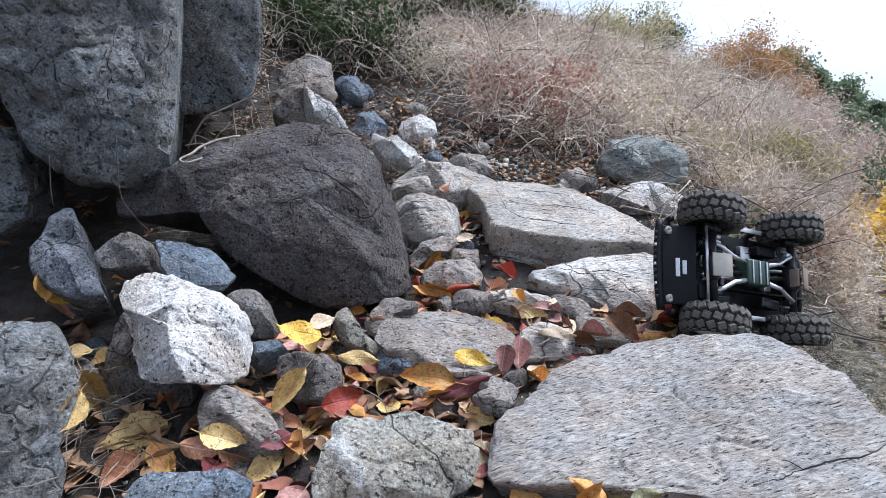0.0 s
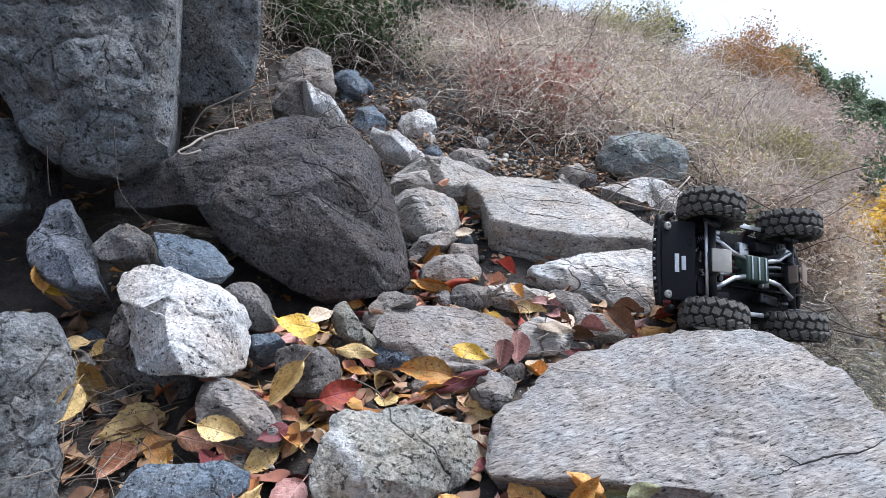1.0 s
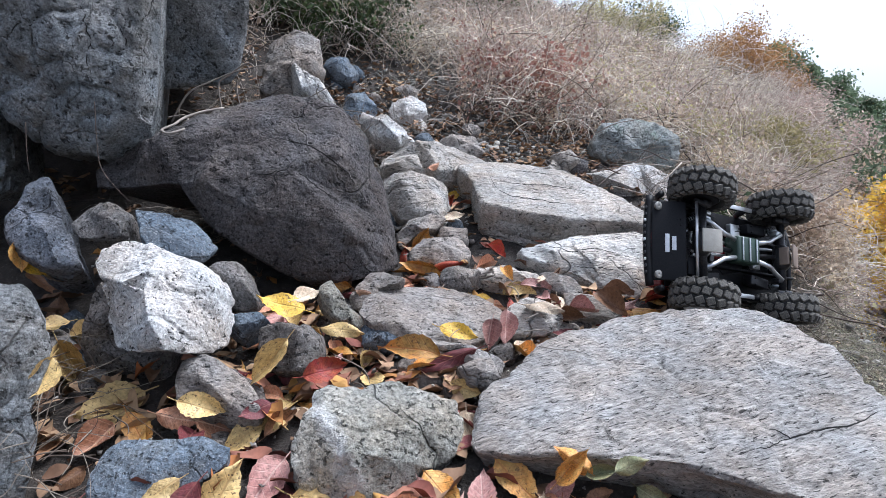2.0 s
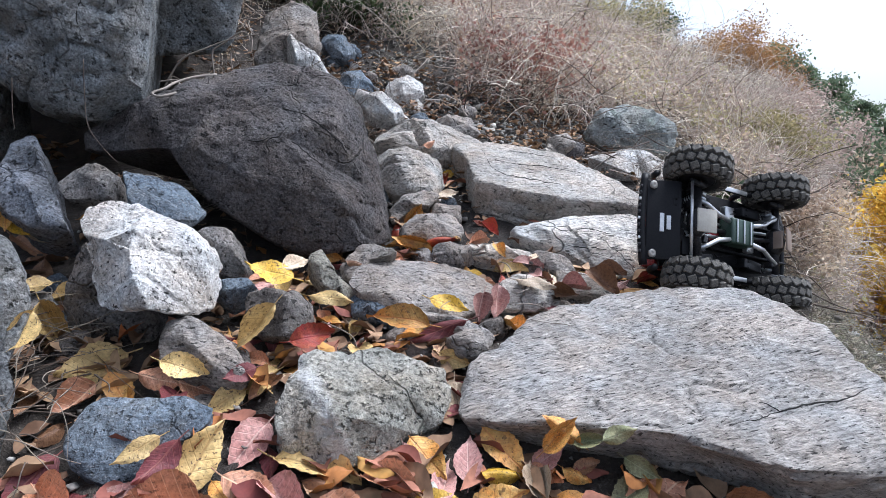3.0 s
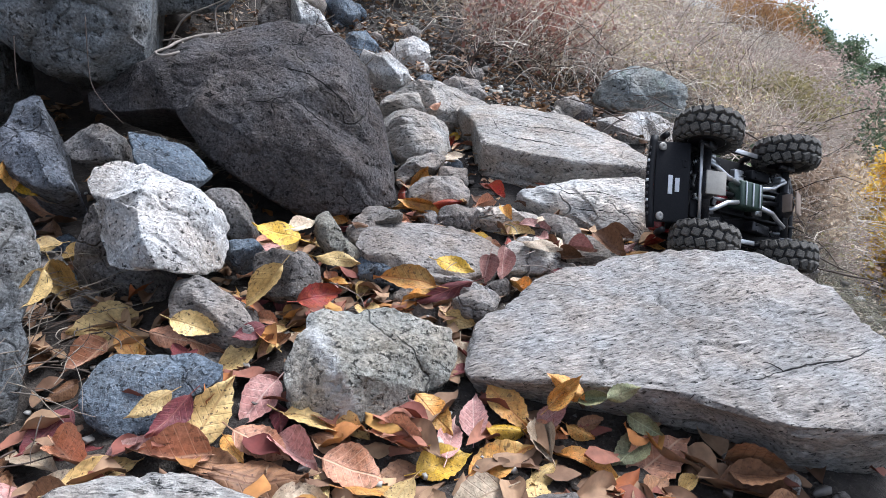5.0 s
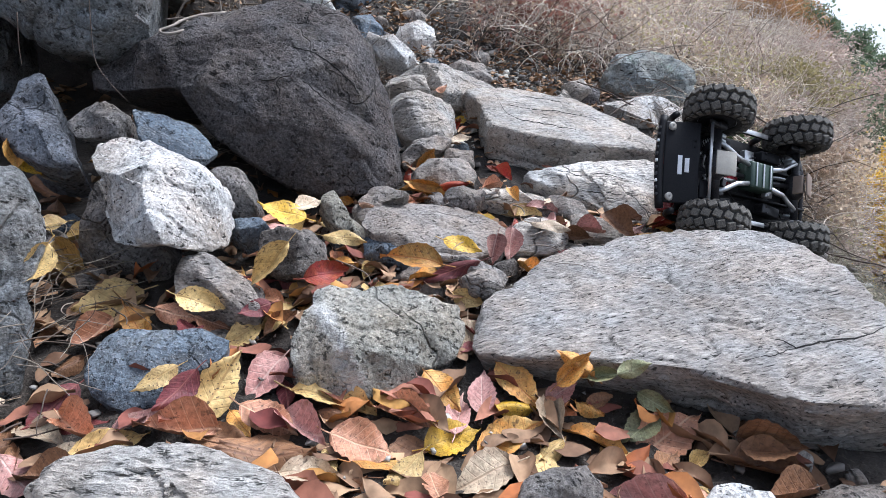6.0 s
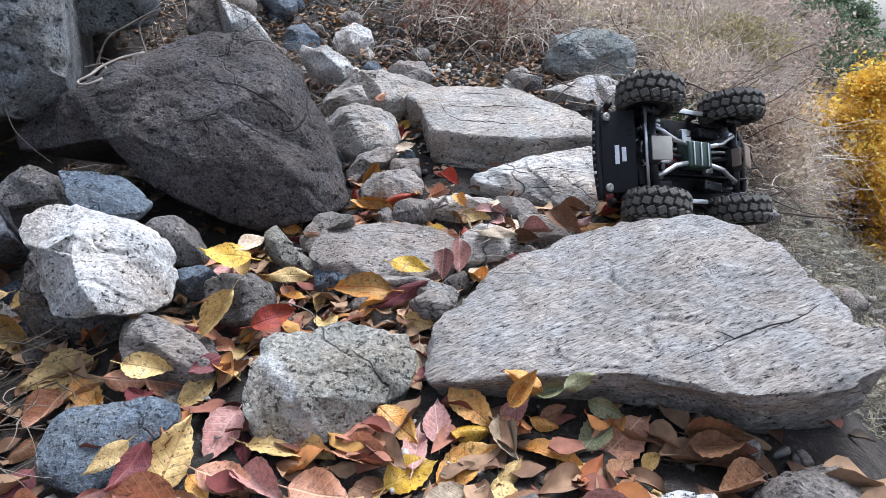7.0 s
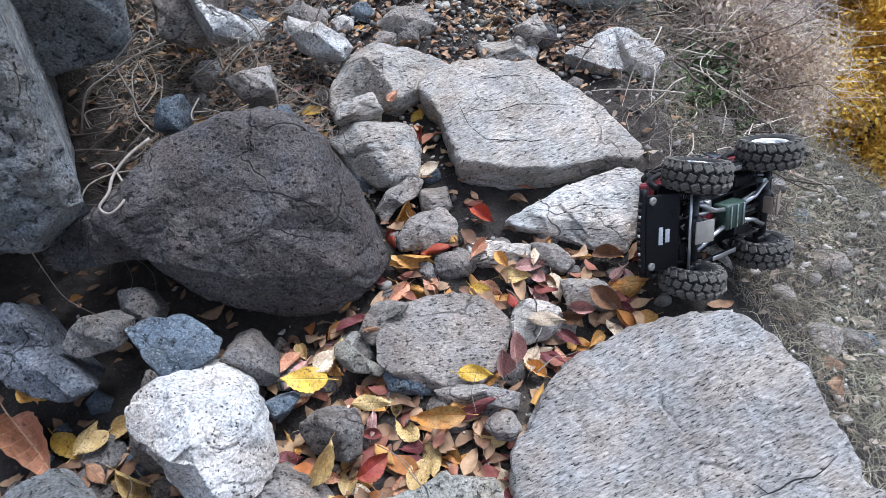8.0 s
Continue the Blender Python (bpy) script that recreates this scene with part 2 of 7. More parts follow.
def plane_heights(corners, ridges, at):
    """Heights of a face of flat facets through the corners and the ridge points, at rows of (u, v)."""
    known = [Vector(c) for c in corners] + [Vector(r) for r in ridges]
    flat, _, tris, origin, _, _ = geometry.delaunay_2d_cdt([v.xy for v in known], [], [list(range(len(corners)))], 1, 1e-6)
    level = [known[o[0]].z if o else 0.0 for o in origin]
    best, z = np.full(len(at), -1e9), np.zeros(len(at))
    for t in tris:
        for i in range(1, len(t) - 1):
            p, q, r = (np.array(flat[k]) for k in (t[0], t[i], t[i + 1]))
            area = (q[0] - p[0]) * (r[1] - p[1]) - (q[1] - p[1]) * (r[0] - p[0])
            if abs(area) < 1e-9:
                continue
            wq = ((at[:, 0] - p[0]) * (r[1] - p[1]) - (at[:, 1] - p[1]) * (r[0] - p[0])) / area
            wr = ((q[0] - p[0]) * (at[:, 1] - p[1]) - (q[1] - p[1]) * (at[:, 0] - p[0])) / area
            w = np.stack([1 - wq - wr, wq, wr], 1)
            low = w.min(1)
            w = np.clip(w, 0, 1)
            w /= w.sum(1, keepdims=True)
            here = low > best
            z = np.where(here, w @ np.array([level[t[0]], level[t[i]], level[t[i + 1]]]), z)
            best = np.where(here, low, best)
    return z


def stone(name, label, mat, m, outline, thick, ridges=None, dome=0.0, round=0.006, back=0.82, rough=0.8, shift=(0, 0), cuts=3, seed=None, group="", facet=0.45, fine=0.005, strata=1.0):
    """A broken stone: an outline in its own plane, a face of flat facets over ridge points, chipped and worn edges and a smaller, shifted back.
    outline: rows of (u, v) or (u, v, height); ridges: rows of (u, v, height), by chance where none are given."""
    seed = seed or sum(ord(c) * (i + 3) for i, c in enumerate(name)) % 97
    dice = random.Random(seed)
    corners = [(*c, 0.0)[:3] for c in outline]
    ring = [Vector(c) for c in corners]
    mid = sum((c.xy for c in ring), Vector((0, 0))) / len(ring)
    if ridges is None:
        reach = sum((c.xy - mid).length for c in ring) / len(ring)
        for c in ring:
            c.z = reach * dice.uniform(-0.30, 0.0)
        turn = dice.uniform(0, 6.283)
        corners = [tuple(c) for c in ring]
        ridges = [(mid.x + reach * f * math.cos(turn + a), mid.y + 0.8 * reach * f * math.sin(turn + a), reach * dice.uniform(0.10, 0.30))
                  for f, a in ((dice.uniform(0.25, 0.55), 2.1 * k + dice.uniform(-0.5, 0.5)) for k in range(3))]
    lengths = [(b - a).length for a, b in zip(ring, ring[1:] + ring[:1])]
    girth = sum(lengths)
    n = max(64, min(320, int(girth / fine)))
    walkers = []
    for k in range(n):
        s = girth * k / n
        for a, b, d in zip(ring, ring[1:] + ring[:1], lengths):
            if s <= d:
                walkers.append(a.lerp(b, s / d))
                break
            s -= d
        else:
            walkers.append(ring[0].copy())
    walkers = [(walkers[i - 1] + walkers[i] * 2 + walkers[(i + 1) % n]) / 4 for i in range(n)]
    size = girth / 6.28
    edge = min(round, 0.4 * size, 0.4 * thick)
    inset = 1 - edge / size
    steps = []
    count = max(10, min(56, int(size / (1.2 * fine))))
    for i in range(1, count + 1):
        steps.append((inset * i / count, dome * (1 - (i / count) ** 2), 0))
    for i in range(1, 4):
        a = math.pi / 2 * i / 3
        steps.append((inset + (1 - inset) * math.sin(a), -edge * (1 - math.cos(a)), 0))
    deep = max(6, min(26, int(thick / 0.011)))
    for i in range(1, deep + 1):
        f = i / deep
        steps.append((1 + (back - 1) * f ** 1.5, -edge - (thick - edge) * f, f))
    for s in (0.75, 0.45, 0.2):
        steps.append((back * s, -thick, 1))
    grid = []
    for s, z, f in steps:
        for w in walkers:
            grid.append((mid.x + (w.x - mid.x) * s + shift[0] * f, mid.y + (w.y - mid.y) * s + shift[1] * f, z + w.z * (1 - f) * (f > 0)))
    pts = np.array(grid)
    front = (count + 3) * n
    pts[:front, 2] += plane_heights(corners, ridges, pts[:front])
    # small flat cuts that chip the face and its edges, but hardly the outline
    planes = [(dice.uniform(0, 6.283), dice.uniform(0.3, 1.0), dice.uniform(0.012, 0.05)) for _ in range(2 * cuts)]
    for a, lift, depth in planes:
        nrm = np.array((math.cos(a), math.sin(a), lift))
        nrm /= np.linalg.norm(nrm)
        reach = pts @ nrm
        off = reach.max() - depth * size
        pts[:, 2] = np.maximum(np.minimum(pts[:, 2], (off - pts[:, 0] * nrm[0] - pts[:, 1] * nrm[1]) / nrm[2]), np.minimum(pts[:, 2], -0.6 * thick))
    centre = np.array((mid.x, mid.y, -0.5 * thick))
    shape = np.array((1.0, 1.0, 2.0 * size / (thick + size)))
    amount = 0.0075 * rough * min(1, size / 0.09)
    shake = Vector((seed * 1.37, seed * 0.71, seed * 2.13))
    crisp = facet * min(0.13 * size, 0.013)
    moved = []
    for k, p in enumerate(pts):
        out = Vector((p - centre) * shape).normalized()
        v = Vector(p)
        q = v + shake
        d = amount * (noise.noise(q * 8) + 0.55 * noise.noise(q * 21) + 0.4 * noise.noise(q * 55) + 0.22 * noise.noise(q * 110))
        d -= 0.8 * amount * max(0.0, 0.12 - abs(noise.noise(q * 11 + Vector((5, 1, 2))))) / 0.12
        if k >= front - 2 * n:
            d += strata * amount * (1.1 * noise.noise(Vector((q.x * 14, q.y * 14, q.z * 70))) + 0.9 * noise.noise(q * 30))
        if crisp:
            d += crisp * (0.62 * split_face(q * (0.95 / size), 1.0) + 0.12 * split_face(q * (3.1 / size), 2.0) + 0.35)
        moved.append(v + out * d)
    bm = bmesh.new()
    top = bm.verts.new(sum((moved[k] for k in range(n)), Vector((0, 0, 0))) / n)
    vs = [bm.verts.new(v) for v in moved]
    rings = [vs[i * n:(i + 1) * n] for i in range(len(steps))]
    last = bm.verts.new((mid.x + shift[0], mid.y + shift[1], -thick))
    for k in range(n):
        bm.faces.new((top, rings[0][k], rings[0][(k + 1) % n]))
        bm.faces.new((last, rings[-1][(k + 1) % n], rings[-1][k]))
    for a, b in zip(rings, rings[1:]):
        for k in range(n):
            bm.faces.new((a[k], b[k], b[(k + 1) % n], a[(k + 1) % n]))
    bmesh.ops.recalc_face_normals(bm, faces=bm.faces)
    ob = finish(name, bm, mat)
    ob.data.set_sharp_from_angle(angle=radians(46))
    ob.matrix_world = m
    return tagged(ob, label, "boulder" if "boulder" in name else "rock", group)


def crack(parent, points, radius=0.0014):
    """A dark hairline crack in a stone's surface."""
    bm = bmesh.new()
    n = len(points)
    fine = []
    for i in range(n - 1):
        a, b = Vector(points[i]), Vector(points[i + 1])
        for k in range(4):
            p = a.lerp(b, k / 4)
            w = 0.004 * noise.noise_vector(p * 28) + 0.002 * noise.noise_vector(p * 90)
            fine.append(p + Vector((w.x, w.y, 0.35 * w.z)))
    fine.append(Vector(points[-1]))
    inv = parent.matrix_world.inverted()
    skin = bvhtree.BVHTree.FromPolygons([v.co for v in parent.data.vertices], [q.vertices for q in parent.data.polygons])
    fine = [skin.find_nearest(inv @ p)[0] for p in fine]
    tube_bm(bm, fine, [0.85 * radius * (0.3 + 0.7 * math.sin(math.pi * (i + 0.5) / len(fine))) * (1 + 0.5 * noise.noise(v * 45)) for i, v in enumerate(fine)], 5)
    part("crack", bm, crack_black, parent, "dark hairline crack")


crack_black = material("crack_black")[0]
crack_black.node_tree.nodes["Principled BSDF"].inputs["Base Color"].default_value = (0.02, 0.018, 0.016, 1)
crack_black.node_tree.nodes["Principled BSDF"].inputs["Roughness"].default_value = 0.95
stone("hanging_boulder", "huge weathered blue-grey boulder overhanging the gully", basalt, pose(-0.841, 1.364, 0.805, 88.0, 0, 0.0),
      [(-0.504, 0.576), (0.193, 0.632), (0.249, 0.438), (0.241, 0.152), (0.228, 0.003), (0.215, -0.131), (0.204, -0.228), (0.184, -0.294), (0.13, -0.341), (-0.018, -0.331), (-0.131, -0.241), (-0.174, -0.137), (-0.233, -0.06), (-0.584, -0.035)], 0.95, dome=0.0, round=0.05, back=0.95, rough=1.6, cuts=1, facet=0.5, shift=(-0.36, 0), ridges=[(-0.40, 0.30, 0.05), (-0.05, 0.35, 0.09), (0.05, 0.05, 0.07), (-0.15, -0.02, 0.07), (0.08, -0.20, 0.06), (0.17, 0.02, 0.01), (0.19, 0.35, 0.02)], fine=0.008)
stone("left_boulder", "grey boulder below an overhanging one", basalt, pose(-1.072, 1.380, 0.485, 85.0, 0, 10.0),
      [(-0.146, 0.171), (0.043, 0.123), (0.08, 0.077), (0.09, -0.003), (0.072, -0.093), (0.028, -0.126), (-0.168, -0.149)], 0.25, round=0.02, rough=1.0, facet=0.6, ridges=[(-0.03, 0.03, 0.03)], cuts=1)
stone("rear_boulder", "blue-grey boulder wedged behind a larger one", basalt, pose(-0.62, 1.77, 0.95, 92.0, 0.0, 5.0),
      [(-0.228, 0.244), (-0.135, 0.276), (0.101, 0.284), (0.093, -0.061), (0.08, -0.154, -0.01), (0.055, -0.235, -0.01), (0.027, -0.268, -0.01), (-0.112, -0.285, -0.01), (-0.186, -0.294, -0.01), (-0.266, -0.294, -0.01)],
      ridges=[(-0.115, -0.129, 0.02), (0.0, -0.098, 0.03), (0.016, 0.142, 0.03), (0.038, -0.173, 0.01)],
      thick=0.5, cuts=0, round=0.015, rough=0.8, back=0.75, shift=(-0.16, 0.02), facet=0.3, fine=0.008)
stone("dark_boulder", "big dark brown-grey pitted boulder resting in the gully", basalt_dark, pose(-0.361, 1.351, 0.394, 68.7, 0.0, 2.5),
      [(-0.421, 0.03, -0.035), (-0.424, 0.061, -0.045), (-0.36, 0.11, -0.05), (-0.288, 0.13), (-0.229, 0.165, 0.005), (-0.191, 0.196, -0.02), (-0.143, 0.236, -0.06), (-0.064, 0.254, -0.055), (0.016, 0.27, -0.05), (0.077, 0.264, -0.045), (0.138, 0.243, -0.05), (0.177, 0.206, -0.06), (0.21, 0.161, -0.085), (0.234, 0.095, -0.1), (0.258, 0.027, -0.11), (0.277, -0.056, -0.12), (0.286, -0.145, -0.13), (0.223, -0.181, -0.06), (0.15, -0.202, -0.03), (0.089, -0.204, -0.03), (0.016, -0.177, -0.015), (-0.057, -0.132), (-0.106, -0.097, 0.005), (-0.146, -0.06, 0.005), (-0.181, -0.018, 0.01), (-0.203, 0.017), (-0.238, 0.023, -0.01), (-0.319, 0.019, -0.03), (-0.377, 0.018, -0.035)],
      ridges=[(0.044, 0.047, 0.045), (0.148, 0.093, 0.015), (0.19, -0.096, 0.025), (-0.143, 0.013, 0.05), (-0.027, -0.05, 0.045), (0.006, 0.182, 0.0), (0.128, -0.176, -0.005), (0.228, -0.036, -0.05), (-0.113, 0.143, 0.012), (-0.248, 0.103, 0.025), (-0.302, 0.056, -0.01)],
      thick=0.36, cuts=1, round=0.012, back=0.75, rough=0.8, shift=(0.0, 0.03), facet=0.3, fine=0.0045)
stone("speckled_stone", "white speckled angular stone perched on a darker one", granite_white, pose(-0.46, 0.99, 0.25, 45.0, 0.0, 0.0),
      [(-0.117, 0.056, 0.005), (-0.116, 0.082), (-0.111, 0.102, -0.005), (-0.084, 0.114, -0.008), (-0.049, 0.112, -0.008), (-0.014, 0.093, -0.005), (0.023, 0.075, -0.002), (0.048, 0.058, 0.002), (0.068, 0.04, 0.005), (0.093, 0.013, -0.01), (0.101, -0.013, -0.03), (0.102, -0.038, -0.048), (0.108, -0.06, -0.06), (0.103, -0.083, -0.045), (0.08, -0.107, -0.01), (0.05, -0.114, 0.018), (0.001, -0.108), (-0.044, -0.09, -0.02), (-0.063, -0.055, -0.01), (-0.084, -0.007), (-0.102, 0.029, 0.005)],
      ridges=[(-0.036, -0.011, 0.05), (-0.023, -0.01, 0.034), (0.005, 0.013, 0.052), (0.002, -0.024, 0.046), (0.027, -0.08, 0.05), (0.068, -0.073, 0.01), (0.096, -0.066, -0.035), (-0.008, 0.068, 0.018), (0.057, -0.013, 0.026)],
      thick=0.15, back=0.72, rough=0.8, shift=(0, 0.08), cuts=0, round=0.004, facet=0.22, fine=0.0032)
stone("support_stone", "dark grey stone under a white stone", stone_grey, pose(-0.575, 1.072, 0.13, 80.0, 0.0, 5.0),
      [(-0.072, 0.017), (-0.058, 0.074), (-0.04, 0.125), (-0.015, 0.075, 0.01), (-0.005, 0.045, 0.015), (0.003, 0.004, 0.015), (0.081, -0.004, 0.01), (0.091, -0.018), (0.086, -0.06), (0.078, -0.093, -0.01), (0.06, -0.116, -0.02), (0.01, -0.105, -0.02), (-0.041, -0.084, -0.02), (-0.071, -0.048, -0.02)],
      ridges=[(-0.004, -0.015, 0.03), (-0.019, 0.045, 0.03), (0.056, -0.045, 0.025)],
      thick=0.16, back=0.9, cuts=2)
stone("flat_slab", "broad flat grey granite slab with a hairline crack", granite_slab, pose(0.419, 0.855, 0.125, 16.2, 0, -29.5),
      [(-0.314, -0.171), (-0.33, -0.095), (-0.296, 0.032), (-0.252, 0.13), (-0.142, 0.219), (-0.064, 0.264), (0.006, 0.298), (0.064, 0.302), (0.123, 0.264), (0.19, 0.178), (0.231, 0.094), (0.271, 0.005), (0.296, 0.002), (0.288, -0.059), (0.24, -0.113), (0.199, -0.136), (0.137, -0.156), (0.091, -0.149), (-0.001, -0.145), (-0.075, -0.16), (-0.153, -0.179), (-0.231, -0.207), (-0.277, -0.218)], 0.22, dome=0.006, round=0.009, back=0.96, rough=1.0, cuts=0, shift=(0, 0.09), facet=0.25, ridges=(), fine=0.0045, strata=1.2)
stone("pale_slab", "pale grey layered slab lying across the gully", granite_pale, pose(0.340, 1.725, 0.378, 16.9, 0, 14.8),
      [(-0.218, 0.241), (-0.092, 0.295), (0.023, 0.258), (0.138, 0.185), (0.194, 0.053), (0.221, -0.066), (0.226, -0.233), (0.187, -0.256), (0.112, -0.213), (-0.016, -0.194), (-0.126, -0.148), (-0.232, -0.072), (-0.221, 0.026), (-0.195, 0.125)], 0.15, dome=0.006, round=0.011, back=0.9, rough=0.7, ridges=(), cuts=2, facet=0.45)
stone("wedge_stone", "pale grey wedge-shaped stone with dark cracks", granite_light, pose(0.448, 1.46, 0.238, 35.0, 0.0, 5.0),
      [(-0.239, 0.025), (-0.185, 0.037), (-0.116, 0.05), (-0.034, 0.075), (0.045, 0.084), (0.122, 0.085), (0.157, 0.052), (0.174, -0.005), (0.177, -0.063), (0.165, -0.085, -0.01), (0.069, -0.101, -0.01), (0.038, -0.132, -0.01), (-0.014, -0.118, -0.01), (-0.056, -0.094, -0.01), (-0.097, -0.062, -0.01), (-0.159, -0.022, -0.01), (-0.212, 0.004, -0.01)],
      ridges=[(-0.144, 0.003, 0.012), (-0.06, -0.032, 0.018), (0.036, -0.068, 0.02), (0.115, -0.013, 0.01)],
      thick=0.1, cuts=2, round=0.005, back=0.9, facet=0.4)
stone("middle_stone", "flat-sided grey stone among fallen leaves", stone_tan, pose(0.0, 1.205, 0.165, 11.0, 7.0, 0.0),
      [(-0.137, -0.031, -0.01), (-0.134, 0.032), (-0.09, 0.094), (-0.014, 0.117), (0.064, 0.12), (0.12, 0.098), (0.154, 0.062), (0.171, 0.017), (0.146, -0.042), (0.11, -0.095, -0.008), (0.056, -0.127, -0.012), (-0.004, -0.115, -0.014), (-0.071, -0.088, -0.014), (-0.11, -0.067, -0.012)],
      ridges=[(-0.088, 0.004, 0.006), (-0.064, -0.081, 0.004), (0.049, -0.075, 0.008), (0.01, 0.064, 0.004)],
      thick=0.11, cuts=1, round=0.005, back=0.9, facet=0.3, rough=0.6)
stone("veined_stone", "rounded grey stone with a white quartz vein", stone_veined, pose(-0.06, 0.83, 0.09, 30.0, 8.0, 0.0),
      [(-0.119, -0.067, -0.03), (-0.124, -0.036, -0.02), (-0.125, -0.004, -0.008), (-0.116, 0.033), (-0.099, 0.06), (-0.05, 0.069), (-0.012, 0.081), (0.01, 0.095), (0.056, 0.075), (0.104, 0.067, -0.005), (0.119, 0.048, -0.01), (0.115, 0.011, -0.015), (0.109, -0.016, -0.02), (0.081, -0.045, -0.025), (0.059, -0.056, -0.025), (0.041, -0.08, -0.035), (-0.006, -0.108, -0.04), (-0.054, -0.103, -0.045), (-0.109, -0.088, -0.045)],
      ridges=[(-0.104, 0.001, 0.012), (-0.046, -0.062, 0.022), (-0.001, -0.109, 0.0), (-0.005, 0.003, 0.016), (0.055, -0.01, 0.01), (0.05, -0.053, -0.002)],
      thick=0.14, rough=0.9, cuts=1, round=0.006, back=0.9, facet=0.4, fine=0.0035)
stone("blue_stone", "flat blue-grey stone half covered by leaves", stone_blue, pose(-0.365, 0.758, 0.046, 35.0, 0.0, 0.0),
      [(-0.092, -0.016), (-0.096, 0.016), (-0.09, 0.046), (-0.072, 0.06), (-0.016, 0.057), (0.045, 0.064), (0.084, 0.052), (0.087, 0.026), (0.071, 0.005), (0.046, -0.012), (0.016, -0.056, -0.005), (-0.01, -0.066, -0.01), (-0.048, -0.06, -0.01), (-0.071, -0.044, -0.005)],
      ridges=[(-0.051, -0.025, 0.004), (-0.039, 0.022, 0.008), (0.049, 0.03, 0.006)],
      thick=0.08, cuts=1, rough=0.5, facet=0.25, round=0.004)
stone("thin_blue_stone", "thin blue-grey flake leaning by a dark boulder", stone_blue, pose(-0.51, 1.17, 0.318, 20.0, 26.0, 0.0),
      [(-0.094, 0.031), (-0.067, 0.06), (0.008, 0.072), (0.088, 0.036), (0.081, 0.0, -0.004), (0.048, -0.028, -0.006), (-0.0, -0.052, -0.006), (-0.018, -0.05, -0.006), (-0.058, -0.017, -0.004)],
      ridges=[(-0.016, 0.03, 0.006), (0.022, -0.01, 0.006)],
      thick=0.03, cuts=1, facet=0.3, round=0.004)
stone("pointed_stone", "pointed dark blue-grey stone leaning on a boulder", basalt_blue, pose(-0.775, 1.2, 0.335, 52.0, 0.0, 15.0),
      [(-0.054, 0.048), (-0.047, 0.097), (-0.026, 0.122), (-0.011, 0.123), (0.009, 0.085), (0.028, 0.023), (0.058, -0.056), (0.075, -0.094), (0.05, -0.104), (0.011, -0.096), (-0.03, -0.069), (-0.064, -0.032), (-0.073, 0.02)],
      ridges=[(0.001, 0.073, 0.022), (0.008, -0.024, 0.03), (0.037, -0.093, 0.02)],
      thick=0.16, cuts=1)
stone("shadow_stone", "small dark grey stone in shade", stone_grey, pose(-0.673, 1.215, 0.339, 55.0, 0.0, 0.0),
      [(-0.059, -0.002), (-0.036, 0.033), (-0.012, 0.05), (0.017, 0.049), (0.054, 0.024), (0.052, -0.0), (0.042, -0.024, -0.01), (-0.001, -0.028, -0.01), (-0.041, -0.027, -0.01)],
      ridges=[(0.018, 0.005, 0.014), (0.029, -0.029, 0.01)],
      thick=0.1, cuts=1)
stone("side_stone", "squat grey stone beside a white stone", stone_grey, pose(-0.398, 1.168, 0.222, 65.0, 0.0, 5.0),
      [(-0.053, 0.032), (-0.033, 0.048), (0.004, 0.054), (0.024, 0.04), (0.041, -0.0), (0.055, -0.034), (0.048, -0.049, -0.01), (-0.0, -0.05, -0.01), (-0.018, -0.028, -0.01), (-0.029, 0.005, -0.005)],
      ridges=[(-0.012, 0.019, 0.01), (0.023, 0.002, 0.014)],
      thick=0.12, cuts=1)
stone("bank_stone", "large dark grey stone at the edge of the gully", basalt, pose(-0.579, 0.765, 0.139, 80.0, 0, 40.0),
      [(-0.106, 0.176), (0.003, 0.175), (0.051, 0.159), (0.072, 0.113), (0.066, 0.047), (0.037, -0.013), (0.043, -0.048), (0.016, -0.14), (-0.028, -0.239), (-0.155, -0.23)], 0.3, round=0.022, rough=0.8, ridges=[(0.0, 0.10, 0.03), (-0.03, -0.05, 0.02)], cuts=1)
stone("low_stone", "grey stone beneath fallen leaves", stone_tan, pose(-0.349, 0.904, 0.116, 55.0, 0.0, 0.0),
      [(-0.049, -0.021), (-0.056, 0.024), (-0.049, 0.045), (-0.028, 0.055), (-0.001, 0.054), (0.024, 0.038), (0.05, 0.019), (0.071, -0.003), (0.091, -0.031, -0.01), (0.083, -0.056, -0.02), (0.04, -0.057, -0.02), (-0.033, -0.042, -0.02)],
      ridges=[(-0.004, 0.012, 0.018), (0.038, -0.023, 0.022), (-0.034, -0.002, 0)],
      thick=0.12, cuts=2, facet=0.6)
stone("leaning_stone", "small pale stone leaning upright", stone_veined, pose(-0.185, 1.156, 0.178, 55.0, 0.0, 20.0),
      [(-0.032, 0.04), (-0.022, 0.058), (-0.002, 0.064), (0.018, 0.028), (0.028, 0.001), (0.047, -0.018), (0.06, -0.037), (0.039, -0.046, -0.005), (0.014, -0.024, -0.01), (-0.007, -0.011, -0.01), (-0.022, 0.007, -0.01), (-0.028, 0.026, -0.01)],
      ridges=[(-0.012, 0.023, 0.01), (0.022, -0.023, 0.008)],
      thick=0.06, cuts=1)
stone("leafy_stone", "grey stone partly under leaves", stone_grey, pose(-0.244, 1.017, 0.153, 55.0, 0.0, -5.0),
      [(-0.072, 0.004, -0.02), (-0.063, 0.033, -0.01), (-0.03, 0.042), (0.021, 0.04), (0.049, 0.026), (0.058, -0.01), (0.056, -0.041), (0.029, -0.057), (-0.014, -0.054, -0.01), (-0.051, -0.036, -0.02)],
      ridges=[(0.016, 0.019, 0.022), (0.024, -0.051, 0.012), (0.047, -0.013, 0.006)],
      thick=0.09, cuts=1)
